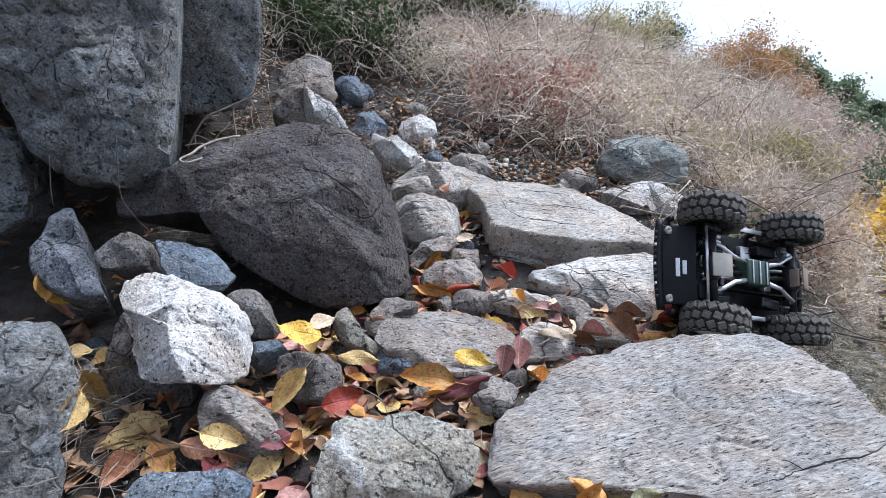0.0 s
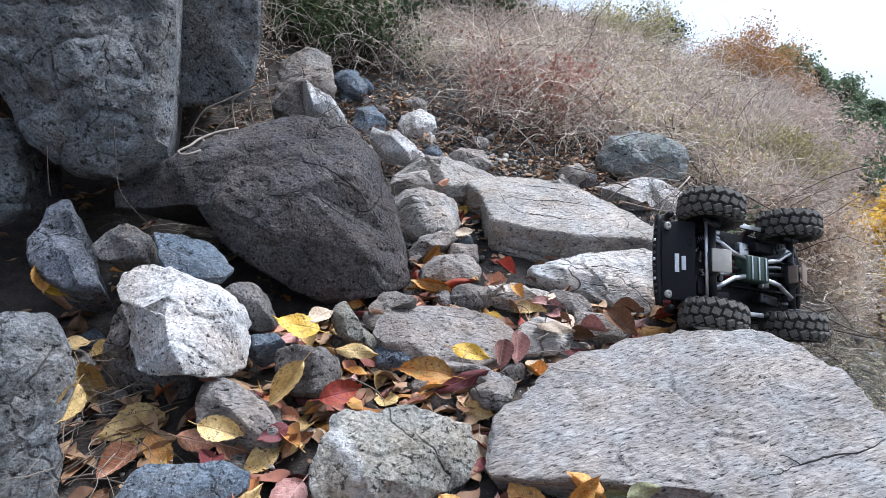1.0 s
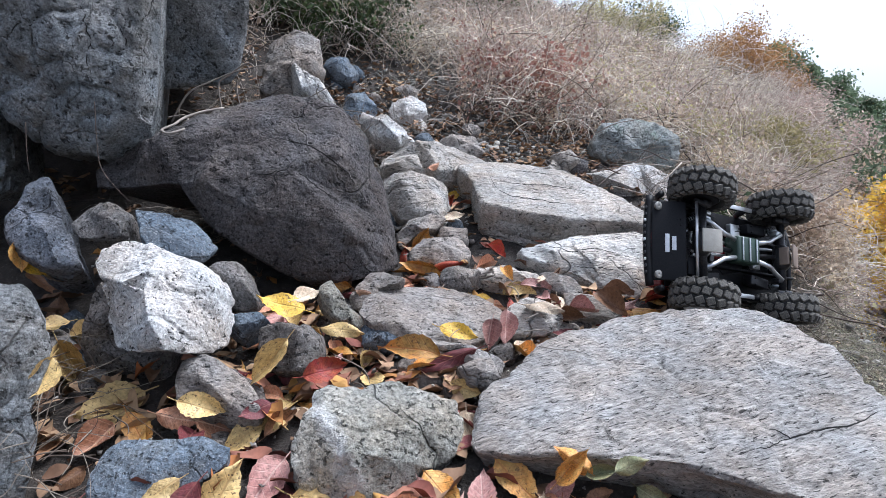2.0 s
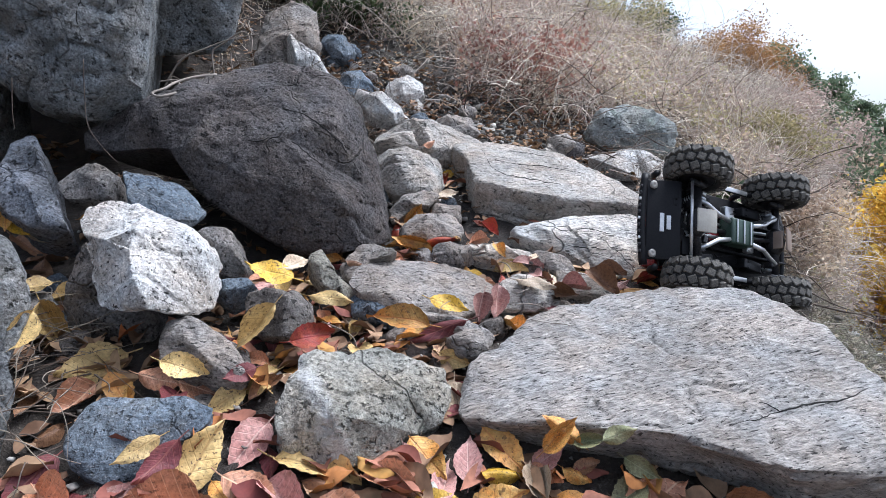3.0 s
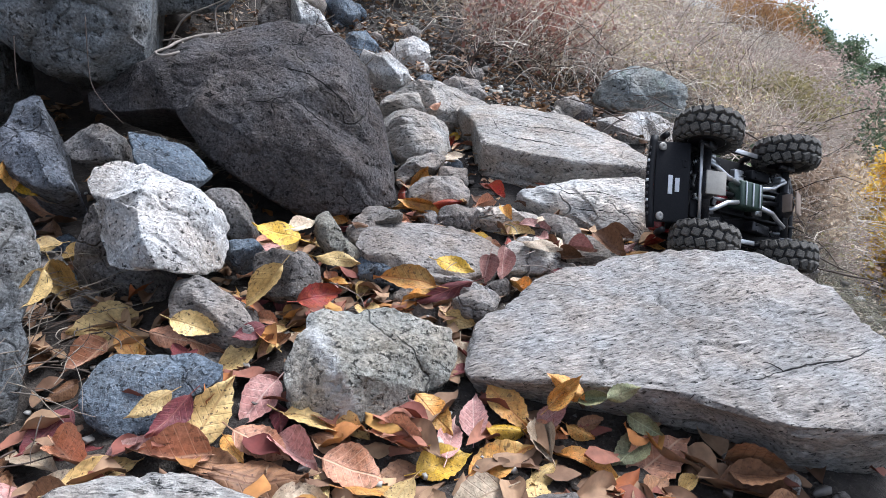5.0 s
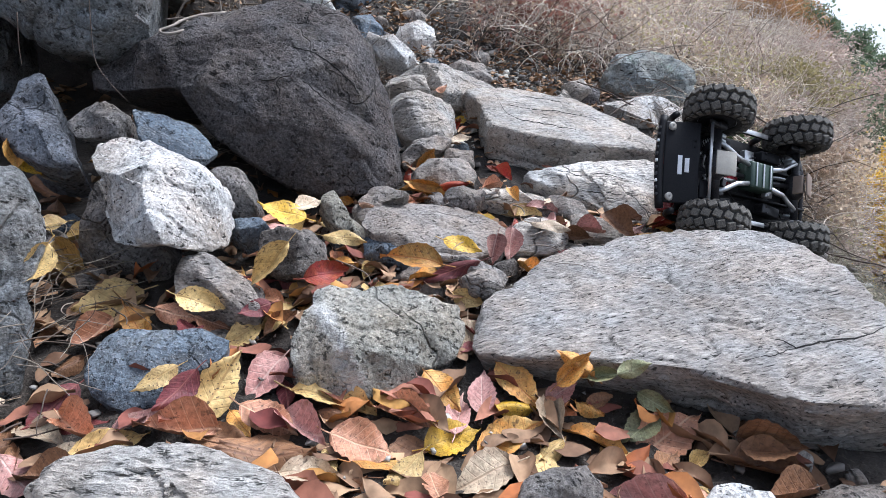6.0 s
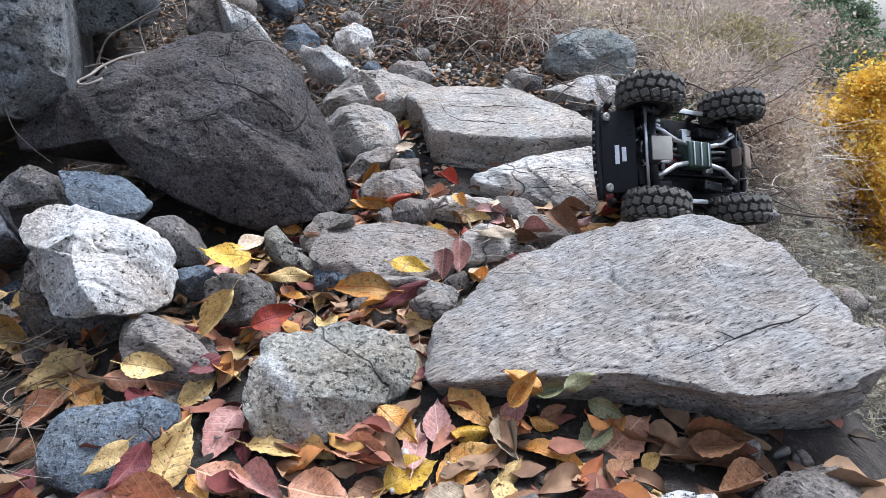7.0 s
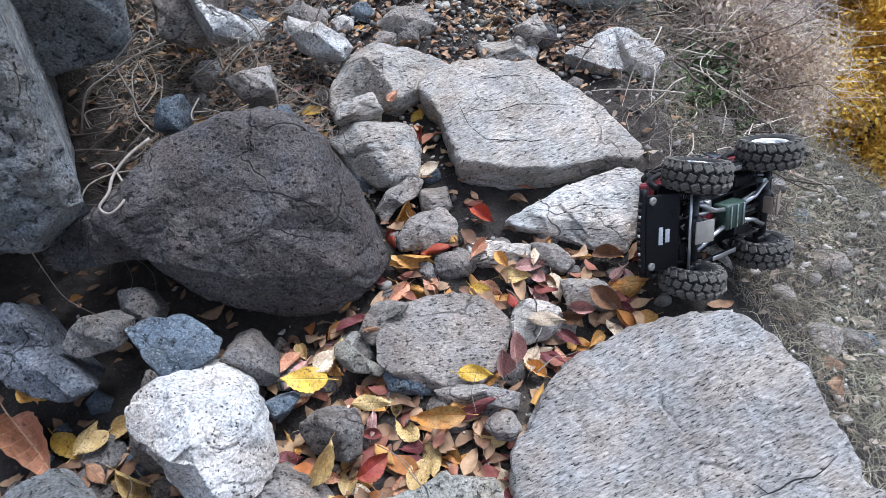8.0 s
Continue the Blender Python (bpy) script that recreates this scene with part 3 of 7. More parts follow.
stone("chip_stone", "small pale blue stone chip", stone_blue, pose(-0.352, 1.091, 0.165, 50.0, 0.0, 0.0),
      [(-0.046, 0.013), (-0.012, 0.026), (0.03, 0.028), (0.045, 0.016), (0.027, -0.002), (0.012, -0.016, -0.02), (-0.006, -0.029, -0.02), (-0.031, -0.012, -0.02)],
      ridges=[(-0.004, -0.005, 0.006), (0.02, 0.002, 0.004)],
      thick=0.07, cuts=0, facet=0.3)
stone("brown_stone", "small grey-brown stone by a boulder", stone_tan, pose(-0.128, 1.258, 0.197, 50.0, 0.0, -10.0),
      [(-0.044, -0.025), (-0.033, 0.01), (-0.007, 0.038), (0.024, 0.043), (0.07, 0.032), (0.06, 0.015), (0.019, 0.003), (0.012, -0.041), (-0.012, -0.057), (-0.032, -0.048)],
      ridges=[(0.009, 0.004, 0.012), (-0.018, -0.029, 0.01)],
      thick=0.07, cuts=1)
stone("flake_stone", "flat pale stone between leaves", granite_light, pose(0.220, 1.203, 0.156, 40.0, 0, 5.0),
      [(-0.064, 0.002), (-0.033, 0.049), (0.006, 0.056), (0.064, 0.015), (0.063, -0.022), (0.022, -0.049), (-0.058, -0.05)], 0.05, round=0.006)
stone("edge_stone", "small grey stone against a slab", stone_tan, pose(0.090, 0.974, 0.122, 50.0, 0, 0.0),
      [(-0.039, 0.007), (-0.008, 0.026), (0.024, 0.025), (0.034, -0.007), (0.012, -0.031), (-0.023, -0.021)], 0.06, round=0.006)
stone("slope_stone", "pale stone behind a slab and the model car", granite_light, pose(0.681, 1.390, 0.120, 45.0, 0, 0.0),
      [(-0.145, -0.027), (-0.079, 0.038), (-0.028, 0.067), (0.055, 0.072), (0.11, 0.038), (0.128, -0.011), (0.091, -0.089), (-0.131, -0.089)], 0.1, round=0.008, cuts=5)
stone("gully_flake", "flat pale stone in the gully", granite_light, pose(0.185, 1.405, 0.200, 30.0, 0, 0.0),
      [(-0.079, 0.04), (-0.023, 0.041), (0.08, 0.006), (0.084, -0.034), (0.016, -0.043), (-0.078, -0.01)], 0.06, round=0.006, cuts=5)
stone("gully_wedge", "small wedge-shaped stone in the gully", stone_tan, pose(0.311, 1.365, 0.190, 30.0, 0, 0.0),
      [(-0.045, 0.049), (0.017, 0.031), (0.049, -0.025), (0.017, -0.046), (-0.038, -0.01)], 0.05, round=0.006, cuts=5)
stone("gully_lump", "rounded grey stone in the gully", stone_grey, pose(0.065, 1.394, 0.197, 40.0, 0, 0.0),
      [(-0.035, 0.027), (0.01, 0.037), (0.055, 0.009), (0.039, -0.032), (-0.019, -0.035), (-0.05, -0.007)], 0.06, round=0.01, cuts=5)
stone("pale_flag", "flat pale stone beside leaves", granite_pale, pose(0.363, 1.247, 0.168, 25.0, 0, 0.0),
      [(-0.06, 0.046), (0.027, 0.03), (0.062, -0.01), (0.029, -0.047), (-0.059, -0.02)], 0.06, round=0.006, cuts=5)
stone("cleft_stone", "brownish stone in a cleft", stone_tan, pose(0.059, 1.566, 0.269, 40.0, 0, 0.0),
      [(-0.038, 0.041), (0.042, 0.041), (0.044, -0.023), (-0.006, -0.044), (-0.043, -0.016)], 0.08, round=0.008, cuts=5)
stone("thin_flag", "thin grey stone under a yellow leaf", stone_tan, pose(0.057, 1.060, 0.118, 35.0, 0, 0.0),
      [(-0.088, 0.034), (0.005, 0.029), (0.09, -0.006), (0.075, -0.042), (-0.007, -0.021), (-0.075, 0.005)], 0.05, round=0.006, cuts=5)
stone("blue_base_stone", "blue-grey stone at the foot of a larger one", stone_blue, pose(-0.084, 1.131, 0.131, 40.0, 0, 0.0),
      [(-0.057, 0.054), (0.049, 0.007), (0.054, -0.044), (-0.045, -0.017)], 0.06, round=0.006, cuts=5)
stone("lower_stone", "dark grey stone beside a white one", stone_grey, pose(-0.350, 0.964, 0.101, 35.0, 0, 0.0),
      [(-0.069, 0.031), (-0.001, 0.032), (0.063, 0.003), (0.084, -0.044), (-0.076, -0.021)], 0.07, round=0.008, cuts=5)
stone("recess_stone", "dark stone in the recess of a boulder", stone_grey, pose(-0.621, 1.328, 0.318, 40.0, 0, 0.0),
      [(-0.043, 0.042), (0.018, 0.034), (0.044, -0.014), (0.024, -0.048), (-0.043, -0.015)], 0.08, round=0.008, cuts=5)
stone("path_white_stone", "long white stone on the rubble", granite_white, pose(-0.173, 2.025, 0.579, 35.0, 0, 0.0),
      [(-0.077, 0.085), (0.017, 0.042), (0.101, -0.038), (0.065, -0.074), (-0.028, -0.036), (-0.077, 0.022)], 0.08, round=0.008, cuts=5)
stone("path_pale_stone", "pale stone above a slab", granite_pale, pose(0.384, 2.054, 0.431, 30.0, 0, 0.0),
      [(-0.101, 0.043), (0.019, 0.044), (0.103, -0.007), (0.068, -0.057), (-0.089, -0.023)], 0.08, round=0.008, cuts=5)
stone("shadow_chip", "small pale stone by a dark one", granite_pale, pose(0.465, 2.068, 0.479, 35.0, 0, 0.0),
      [(-0.057, 0.018), (0.026, 0.054), (0.048, -0.025), (-0.018, -0.047)], 0.08, round=0.008, cuts=5)
stone("litter_stone", "pale stone among twigs", stone_tan, pose(-0.344, 1.821, 0.557, 40.0, 0, 0.0),
      [(-0.073, 0.023), (0.053, 0.047), (0.054, -0.031), (-0.034, -0.039)], 0.1, round=0.008, cuts=5)
stone("root_stone", "small blue-grey stone among roots", stone_blue, pose(-0.514, 1.673, 0.581, 45.0, 0, 0.0),
      [(-0.014, 0.041), (0.036, 0.042), (0.017, -0.05), (-0.039, -0.033)], 0.1, round=0.008, cuts=5)
stone("step_stone", "pale flat stone behind a boulder", granite_pale, pose(-0.092, 1.777, 0.458, 35.0, 0, 0.0),
      [(-0.06, 0.025), (0.048, 0.041), (0.065, -0.01), (0.012, -0.03), (-0.065, -0.026)], 0.1, round=0.008, cuts=5)
stone("tan_stone", "rounded pale grey stone behind a boulder", granite_pale, pose(-0.063, 1.701, 0.385, 30.0, 0, 0.0),
      [(-0.134, 0.058), (-0.066, 0.095), (-0.003, 0.098), (0.107, 0.05), (0.12, -0.005), (0.095, -0.097), (0.024, -0.112), (-0.047, -0.08), (-0.097, -0.007)], 0.14, round=0.017, dome=0.02)
stone("ledge_stone", "flat pale stone ledge", granite_pale, pose(-0.015, 1.936, 0.474, 25.0, 0, 0.0),
      [(-0.104, 0.093), (-0.01, 0.15), (0.101, 0.091), (0.207, 0.016), (0.144, -0.043), (0.034, -0.102), (-0.058, -0.06), (-0.153, -0.1), (-0.163, -0.046)], 0.14, round=0.011)
stone("upright_stone", "grey stone block behind a slab", stone_tan, pose(0.095, 2.188, 0.505, 60.0, 0, 0.0),
      [(-0.091, -0.067), (-0.088, 0.028), (-0.021, 0.06), (0.059, 0.054), (0.098, -0.023), (0.044, -0.051)], 0.2, round=0.011)
stone("mossy_boulder", "rounded grey-green boulder at the foot of the brush", stone_mossy, pose(0.712, 2.245, 0.52, 75.0, 0.0, 0.0),
      [(-0.101, 0.034), (-0.078, 0.087), (0.03, 0.104), (0.126, 0.089), (0.2, 0.056), (0.222, -0.01), (0.204, -0.086), (0.087, -0.101), (-0.061, -0.071), (-0.107, -0.032)],
      ridges=[(-0.078, 0.04, 0.04), (0.057, 0.053, 0.04), (0.16, 0.013, 0.03), (0.028, -0.034, 0.055)],
      thick=0.28, cuts=1, round=0.012, rough=1.0)
stone("white_ledge_stone", "white angular stone above a slab", granite_white, pose(0.661, 1.95, 0.404, 42.0, 0.0, 0.0),
      [(-0.125, 0.025), (-0.059, 0.057), (0.034, 0.087), (0.086, 0.065), (0.124, 0.025), (0.163, -0.027), (0.146, -0.08, -0.01), (0.092, -0.088, -0.02), (0.05, -0.045, -0.03), (-0.006, -0.061, -0.04), (-0.084, -0.014, -0.03)],
      ridges=[(-0.079, -0.013, 0.012), (-0.011, -0.057, 0.016), (0.069, -0.036, 0.01)],
      thick=0.14, cuts=1)
stone("ivy_stone", "small grey stone in dark undergrowth", stone_tan, pose(0.776, 1.941, 0.351, 55.0, 0, 0.0),
      [(-0.072, -0.037), (-0.04, 0.041), (0.035, 0.076), (0.06, 0.019), (0.042, -0.048), (-0.026, -0.052)], 0.1, round=0.008)
stone("dark_pebble", "small dark stone wedged between pale ones", basalt_dark, pose(0.508, 2.059, 0.447, 65.0, 0, 0.0),
      [(-0.032, -0.028), (-0.035, 0.025), (-0.001, 0.04), (0.037, 0.024), (0.032, -0.019), (-0.002, -0.042)], 0.1, round=0.008)
stone("gully_stone", "brownish stone in the gully", stone_tan, pose(-0.032, 1.574, 0.290, 55.0, 0, 0.0),
      [(-0.065, -0.018), (-0.032, 0.024), (0.037, 0.049), (0.069, 0.034), (0.047, -0.002), (-0.006, -0.022), (-0.05, -0.064)], 0.08, round=0.007)
stone("gully_stone_low", "grey stone in the gully among leaves", stone_tan, pose(0.022, 1.480, 0.244, 45.0, 0, 0.0),
      [(-0.081, -0.004), (-0.039, 0.045), (0.043, 0.062), (0.085, 0.013), (0.076, -0.036), (-0.014, -0.044), (-0.072, -0.036)], 0.08, round=0.008)
stone("upper_white_stone", "white stone on the rubble slope", granite_white, pose(-0.109, 2.444, 0.654, 60.0, 0, 0.0),
      [(-0.074, -0.009), (-0.063, 0.046), (0.017, 0.074), (0.076, 0.045), (0.09, -0.019), (0.012, -0.076), (-0.057, -0.061)], 0.14, round=0.006)
stone("upper_chip", "small upright white stone", granite_white, pose(-0.039, 2.398, 0.553, 65.0, 0, 10.0),
      [(-0.047, 0.036), (-0.006, 0.076), (0.034, 0.028), (0.046, -0.034), (0.007, -0.068), (-0.033, -0.038)], 0.1, round=0.006)
stone("rubble_grey", "blue-grey stone on the rubble slope", stone_blue, pose(-0.297, 2.441, 0.664, 55.0, 0, 0.0),
      [(-0.075, -0.02), (-0.067, 0.073), (0.013, 0.086), (0.077, 0.003), (0.059, -0.063), (-0.008, -0.078)], 0.15, round=0.007)
stone("rubble_pale", "pale stone on the rubble slope", granite_white, pose(-0.245, 2.204, 0.535, 50.0, 0, 0.0),
      [(-0.042, 0.0), (-0.033, 0.042), (0.025, 0.032), (0.05, -0.022), (0.0, -0.052)], 0.1, round=0.006)
stone("rubble_low", "grey stone on the rubble slope", stone_grey, pose(-0.215, 2.260, 0.565, 50.0, 0, 0.0),
      [(-0.063, 0.033), (-0.004, 0.051), (0.054, -0.003), (0.042, -0.045), (-0.029, -0.036)], 0.1, round=0.006)
stone("split_stone", "angular split stone beside roots", stone_tan, pose(-0.436, 1.958, 0.760, 65.0, 0, 10.0),
      [(-0.116, -0.089), (-0.083, 0.093), (0.007, 0.136), (0.071, 0.109), (0.088, 0.011), (0.054, -0.054), (0.026, -0.076), (-0.047, -0.129)], 0.25, round=0.008)
stone("split_chip", "white split stone face", granite_white, pose(-0.362, 1.898, 0.686, 65.0, 0, 35.0),
      [(-0.052, 0.085), (-0.029, 0.056), (0.038, -0.002), (0.063, -0.057), (0.024, -0.065), (-0.044, -0.017)], 0.1, round=0.004)
stone("far_rubble", "grey stone at the top of the rubble", stone_blue, pose(-0.411, 2.685, 0.846, 55.0, 0, 0.0),
      [(-0.078, 0.007), (-0.057, 0.075), (0.023, 0.068), (0.074, -0.009), (0.058, -0.076), (-0.02, -0.066)], 0.15, round=0.008)
stone("front_stone", "pale stone at the lower edge of the litter", granite_pale, pose(-0.240, 0.523, 0.044, 30.0, 0, 0.0),
      [(-0.138, -0.012), (-0.124, 0.018), (-0.07, 0.033), (-0.029, 0.041), (0.02, 0.036), (0.065, 0.022), (0.109, 0.008), (0.143, -0.025), (0.116, -0.057), (-0.091, -0.063)], 0.08, round=0.008, ridges=[(-0.06, -0.01, 0.012), (0.06, -0.01, 0.008)], cuts=1)
stone("near_stone", "small grey stone between leaves", stone_grey, pose(0.152, 0.560, 0.026, 30.0, 0, 0.0),
      [(-0.05, -0.016), (-0.039, 0.01), (-0.001, 0.027), (0.031, 0.031), (0.049, 0.006), (0.043, -0.025), (-0.034, -0.033)], 0.06, round=0.007)
stone("near_pale_stone", "small pale stone near fallen leaves", granite_white, pose(0.342, 0.555, 0.024, 30.0, 0, 0.0),
      [(-0.05, -0.01), (-0.027, 0.013), (-0.003, 0.018), (0.013, 0.01), (0.04, 0.013), (0.042, -0.013), (-0.015, -0.032)], 0.05, round=0.006)
stone("corner_stone", "grey stone under the slab's edge", stone_grey, pose(0.500, 0.580, -0.022, 30.0, 0, 0.0),
      [(-0.091, -0.023), (-0.06, 0.017), (-0.013, 0.047), (0.084, 0.058), (0.115, 0.016), (0.046, -0.055), (-0.081, -0.059)], 0.08, round=0.008)
stone("right_stone", "grey stone on the falling slope", stone_blue, pose(1.203, 1.663, -0.126, 30.0, 0, 0.0),
      [(-0.095, 0.017), (-0.023, 0.059), (0.063, 0.045), (0.085, -0.021), (0.036, -0.059), (-0.066, -0.042)], 0.1, round=0.008)
stone("right_stone_low", "pale stone on the falling slope", stone_tan, pose(1.220, 1.487, -0.175, 30.0, 0, 0.0),
      [(-0.072, 0.021), (-0.02, 0.059), (0.064, 0.031), (0.082, -0.032), (0.005, -0.054), (-0.058, -0.025)], 0.1, round=0.008)
stone("right_stone_far", "dark stone on the falling slope", stone_grey, pose(1.206, 1.288, -0.339, 30.0, 0, 0.0),
      [(-0.095, 0.024), (-0.034, 0.075), (0.056, 0.065), (0.093, -0.016), (0.036, -0.092), (-0.057, -0.055)], 0.1, round=0.011)


# ---- small loose stones that fill the gaps ----
def rubble(count, where, sizes, mats, seed):
    dice = random.Random(seed)
    for k in range(count):
        x, y = dice.uniform(where[0], where[1]), dice.uniform(where[2], where[3])
        r = dice.uniform(*sizes)
        corners = dice.randint(5, 8)
        turn = dice.uniform(0, 6.28)
        flat = dice.uniform(0.6, 1.0)
        outline = [(r * dice.uniform(0.75, 1.15) * math.cos(turn + 6.283 * i / corners), flat * r * dice.uniform(0.75, 1.15) * math.sin(turn + 6.283 * i / corners)) for i in range(corners)]
        thick = r * dice.uniform(0.7, 1.2)
        z = float(height(x, y)) + thick * 0.55
        stone("small_stone", dice.choice(("small broken grey stone lying on soil", "small rough loose stone on the gully floor")), dice.choice(mats),
              pose(x, y, z, dice.uniform(10, 50), dice.uniform(-25, 25), dice.uniform(-60, 60)), outline, thick, dome=0.15 * r, round=0.12 * r, rough=0.9, cuts=7,
              seed=seed * 100 + k + 1, group="loose stones")


rubble(44, (-0.45, 0.30, 0.85, 1.45), (0.022, 0.05), (stone_grey, stone_tan, stone_grey, granite_pale), 3)
rubble(40, (-0.60, 0.15, 1.65, 2.8), (0.03, 0.075), (stone_grey, stone_tan, granite_white, stone_blue), 5)
rubble(12, (0.05, 0.55, 1.2, 1.5), (0.02, 0.045), (stone_tan, granite_pale, stone_grey), 7)
rubble(26, (-0.95, -0.45, 0.90, 1.25), (0.025, 0.055), (stone_grey, stone_blue), 9)
rubble(16, (-0.2, 0.6, 0.42, 0.75), (0.012, 0.03), (stone_grey, granite_pale, stone_tan), 11)
rubble(14, (0.85, 1.5, 1.0, 2.0), (0.03, 0.07), (stone_grey, stone_tan, stone_blue), 13)
rubble(24, (-1.4, 1.6, -1.2, 0.0), (0.03, 0.09), (stone_grey, stone_tan, granite_pale, stone_blue), 17)
rubble(10, (0.3, 1.0, 1.85, 2.5), (0.03, 0.06), (stone_grey, stone_tan, granite_pale), 15)


# ---- the toppled radio-controlled crawler car ----
def plain_material(name, colour, rough=0.5, metal=0.0, grain=60.0, vary=0.35, dust=0.0, dust_colour=(0.30, 0.26, 0.21), bump=0.0):
    m, n, l, bsdf = material(name)
    v = own_space(n, l)
    a, b = spot(n, l, v, grain, 5, 0.6), spot(n, l, v, grain * 6, 3, 0.6)
    col = mixed(n, l, "MULTIPLY", vary, colour, ramp(n, l, a, [(0.3, 0.4), (0.7, 1.3)]))
    if dust:
        col = mixed(n, l, "MIX", sums(n, l, "MULTIPLY", ramp(n, l, b, [(0.38, 0.0), (0.66, 1.0)]), dust), col, dust_colour)
    l.new(col, bsdf.inputs["Base Color"])
    l.new(ramp(n, l, a, [(0.3, max(0.05, rough - 0.12)), (0.7, min(1.0, rough + 0.12))]), bsdf.inputs["Roughness"])
    bsdf.inputs["Metallic"].default_value = metal
    if bump:
        k = n.new("ShaderNodeBump")
        k.inputs["Strength"].default_value, k.inputs["Distance"].default_value = 0.6, bump
        l.new(b, k.inputs["Height"])
        l.new(k.outputs[0], bsdf.inputs["Normal"])
    return m


rubber = plain_material("rubber", (0.010, 0.010, 0.010), 0.85, dust=0.06)
tread = plain_material("tread_rubber", (0.058, 0.054, 0.049), 0.9, dust=0.6, dust_colour=(0.20, 0.18, 0.15), bump=0.001)
red_shell = plain_material("red_shell", (0.22, 0.016, 0.028), 0.28, vary=0.25, dust=0.12)
black_plastic = plain_material("black_plastic", (0.005, 0.005, 0.007), 0.55, dust=0.02)
black_plastic.node_tree.nodes["Principled BSDF"].inputs["Specular IOR Level"].default_value = 0.22
dark_metal = plain_material("dark_metal", (0.03, 0.03, 0.034), 0.4, 0.6, dust=0.1)
bright_metal = plain_material("bright_metal", (0.62, 0.62, 0.62), 0.38, 0.9, dust=0.1)
beige_plate = plain_material("beige_plate", (0.42, 0.39, 0.34), 0.55, 0.35, dust=0.3)
brown_plate = plain_material("brown_plate", (0.30, 0.22, 0.17), 0.6, 0.3, dust=0.3)
green_box = plain_material("green_box", (0.018, 0.045, 0.032), 0.45, dust=0.08)
white_plastic = plain_material("white_plastic", (0.75, 0.76, 0.78), 0.4, dust=0.1)
dark_glass = plain_material("dark_glass", (0.02, 0.022, 0.028), 0.08)
lamp_lens = plain_material("lamp_lens", (0.35, 0.33, 0.30), 0.15)

WHEELBASE, TRACK, TYRE = 0.253, 0.236, 0.070


def build_car(m):
    car = new("model_car")
    wb, half = WHEELBASE / 2, TRACK / 2

    def wheel(x, side, steer):
        """A wheel with its hub towards the middle of the car; side 1 or -1."""
        place = pose(x, side * half, 0, 0, 0, steer)
        bm = bmesh.new()
        # rim: an outer ring, a dish with five spokes, a hub nut
        lathe_bm(bm, [(-0.024, 0.033), (-0.024, 0.039), (0.024, 0.039), (0.024, 0.033), (0.020, 0.031), (-0.020, 0.031)], place, 30)
        for k in range(5):
            box_bm(bm, 0.026, 0.006, 0.010, place @ pose(0, side * 0.016, 0, 0, 72 * k, 0) @ pose(0.019, 0, 0), 0.0015)
        lathe_bm(bm, [(0.006 * side, 0.001), (0.006 * side, 0.012), (0.022 * side, 0.010), (0.024 * side, 0.001)], place, 16)
        bmesh.ops.recalc_face_normals(bm, faces=bm.faces)
        rim = part("wheel", bm, white_plastic, car, "white five-spoke model car wheel with a black tyre")
        bm = bmesh.new()
        lathe_bm(bm, [(-0.019 * side, 0.001), (-0.019 * side, 0.036), (-0.025 * side, 0.037), (-0.027 * side, 0.030), (-0.023 * side, 0.012), (-0.023 * side, 0.001)], place, 26)
        bmesh.ops.recalc_face_normals(bm, faces=bm.faces)
        part("hub_back", bm, black_plastic, rim, "black inner face of the wheel")
        bm = bmesh.new()
        lathe_bm(bm, [(-0.026, 0.038), (-0.030, 0.048), (-0.029, 0.058), (-0.022, 0.0635), (0.0, 0.0645), (0.022, 0.0635), (0.029, 0.058),
                      (0.030, 0.048), (0.026, 0.038)], place, 40)
        bmesh.ops.recalc_face_normals(bm, faces=bm.faces)
        tyre = part("tyre", bm, rubber, rim, "black rubber tyre carcass")
        bm = bmesh.new()
        for k in range(20):
            a = 18 * k
            for row, (across, turn, spin) in enumerate(((-0.0185, 0, 24), (0.0, 10, -18), (0.0185, 0, 24))):
                lean = (24, 0, -24)[row]
                r = 0.0648 if row == 1 else 0.0628
                box_bm(bm, 0.0160, 0.0150, 0.0105, place @ pose(0, 0, 0, 0, a + turn, 0) @ pose(0, across, r, lean, 0, spin), 0.0016)
            for sideways in (-1, 1):
                box_bm(bm, 0.010, 0.004, 0.013, place @ pose(0, 0, 0, 0, a + 5, 0) @ pose(0, sideways * 0.0292, 0.055, 0, 0, 0), 0.001)
        part("tread", bm, tread, rim, "dusty chunky tread blocks", smooth=False)

    wheel(wb, 1, 9)
    wheel(wb, -1, 9)
    wheel(-wb, 1, 0)
    wheel(-wb, -1, 0)

    for x, steer in ((wb, 9), (-wb, 0)):
        bm = bmesh.new()
        tube_bm(bm, [(x, -half + 0.03, 0), (x, half - 0.03, 0)], 0.0085, 12)
        tube_bm(bm, [(x, -0.030, 0), (x, -0.020, 0), (x, 0, 0), (x, 0.020, 0), (x, 0.030, 0)], [0.009, 0.017, 0.021, 0.017, 0.009], 14)
        part("axle", bm, dark_metal, car, "dark metal axle housing")
        for side in (-1, 1):
            bm = bmesh.new()
            box_bm(bm, 0.022, 0.014, 0.034, pose(x, side * (half - 0.034), 0, 0, 0, steer), 0.003)
            box_bm(bm, 0.034, 0.010, 0.008, pose(x + 0.016, side * (half - 0.034), -0.010, 0, 0, steer), 0.002)
            part("steering_knuckle" if x > 0 else "axle_end", bm, dark_metal, car)
    bm = bmesh.new()
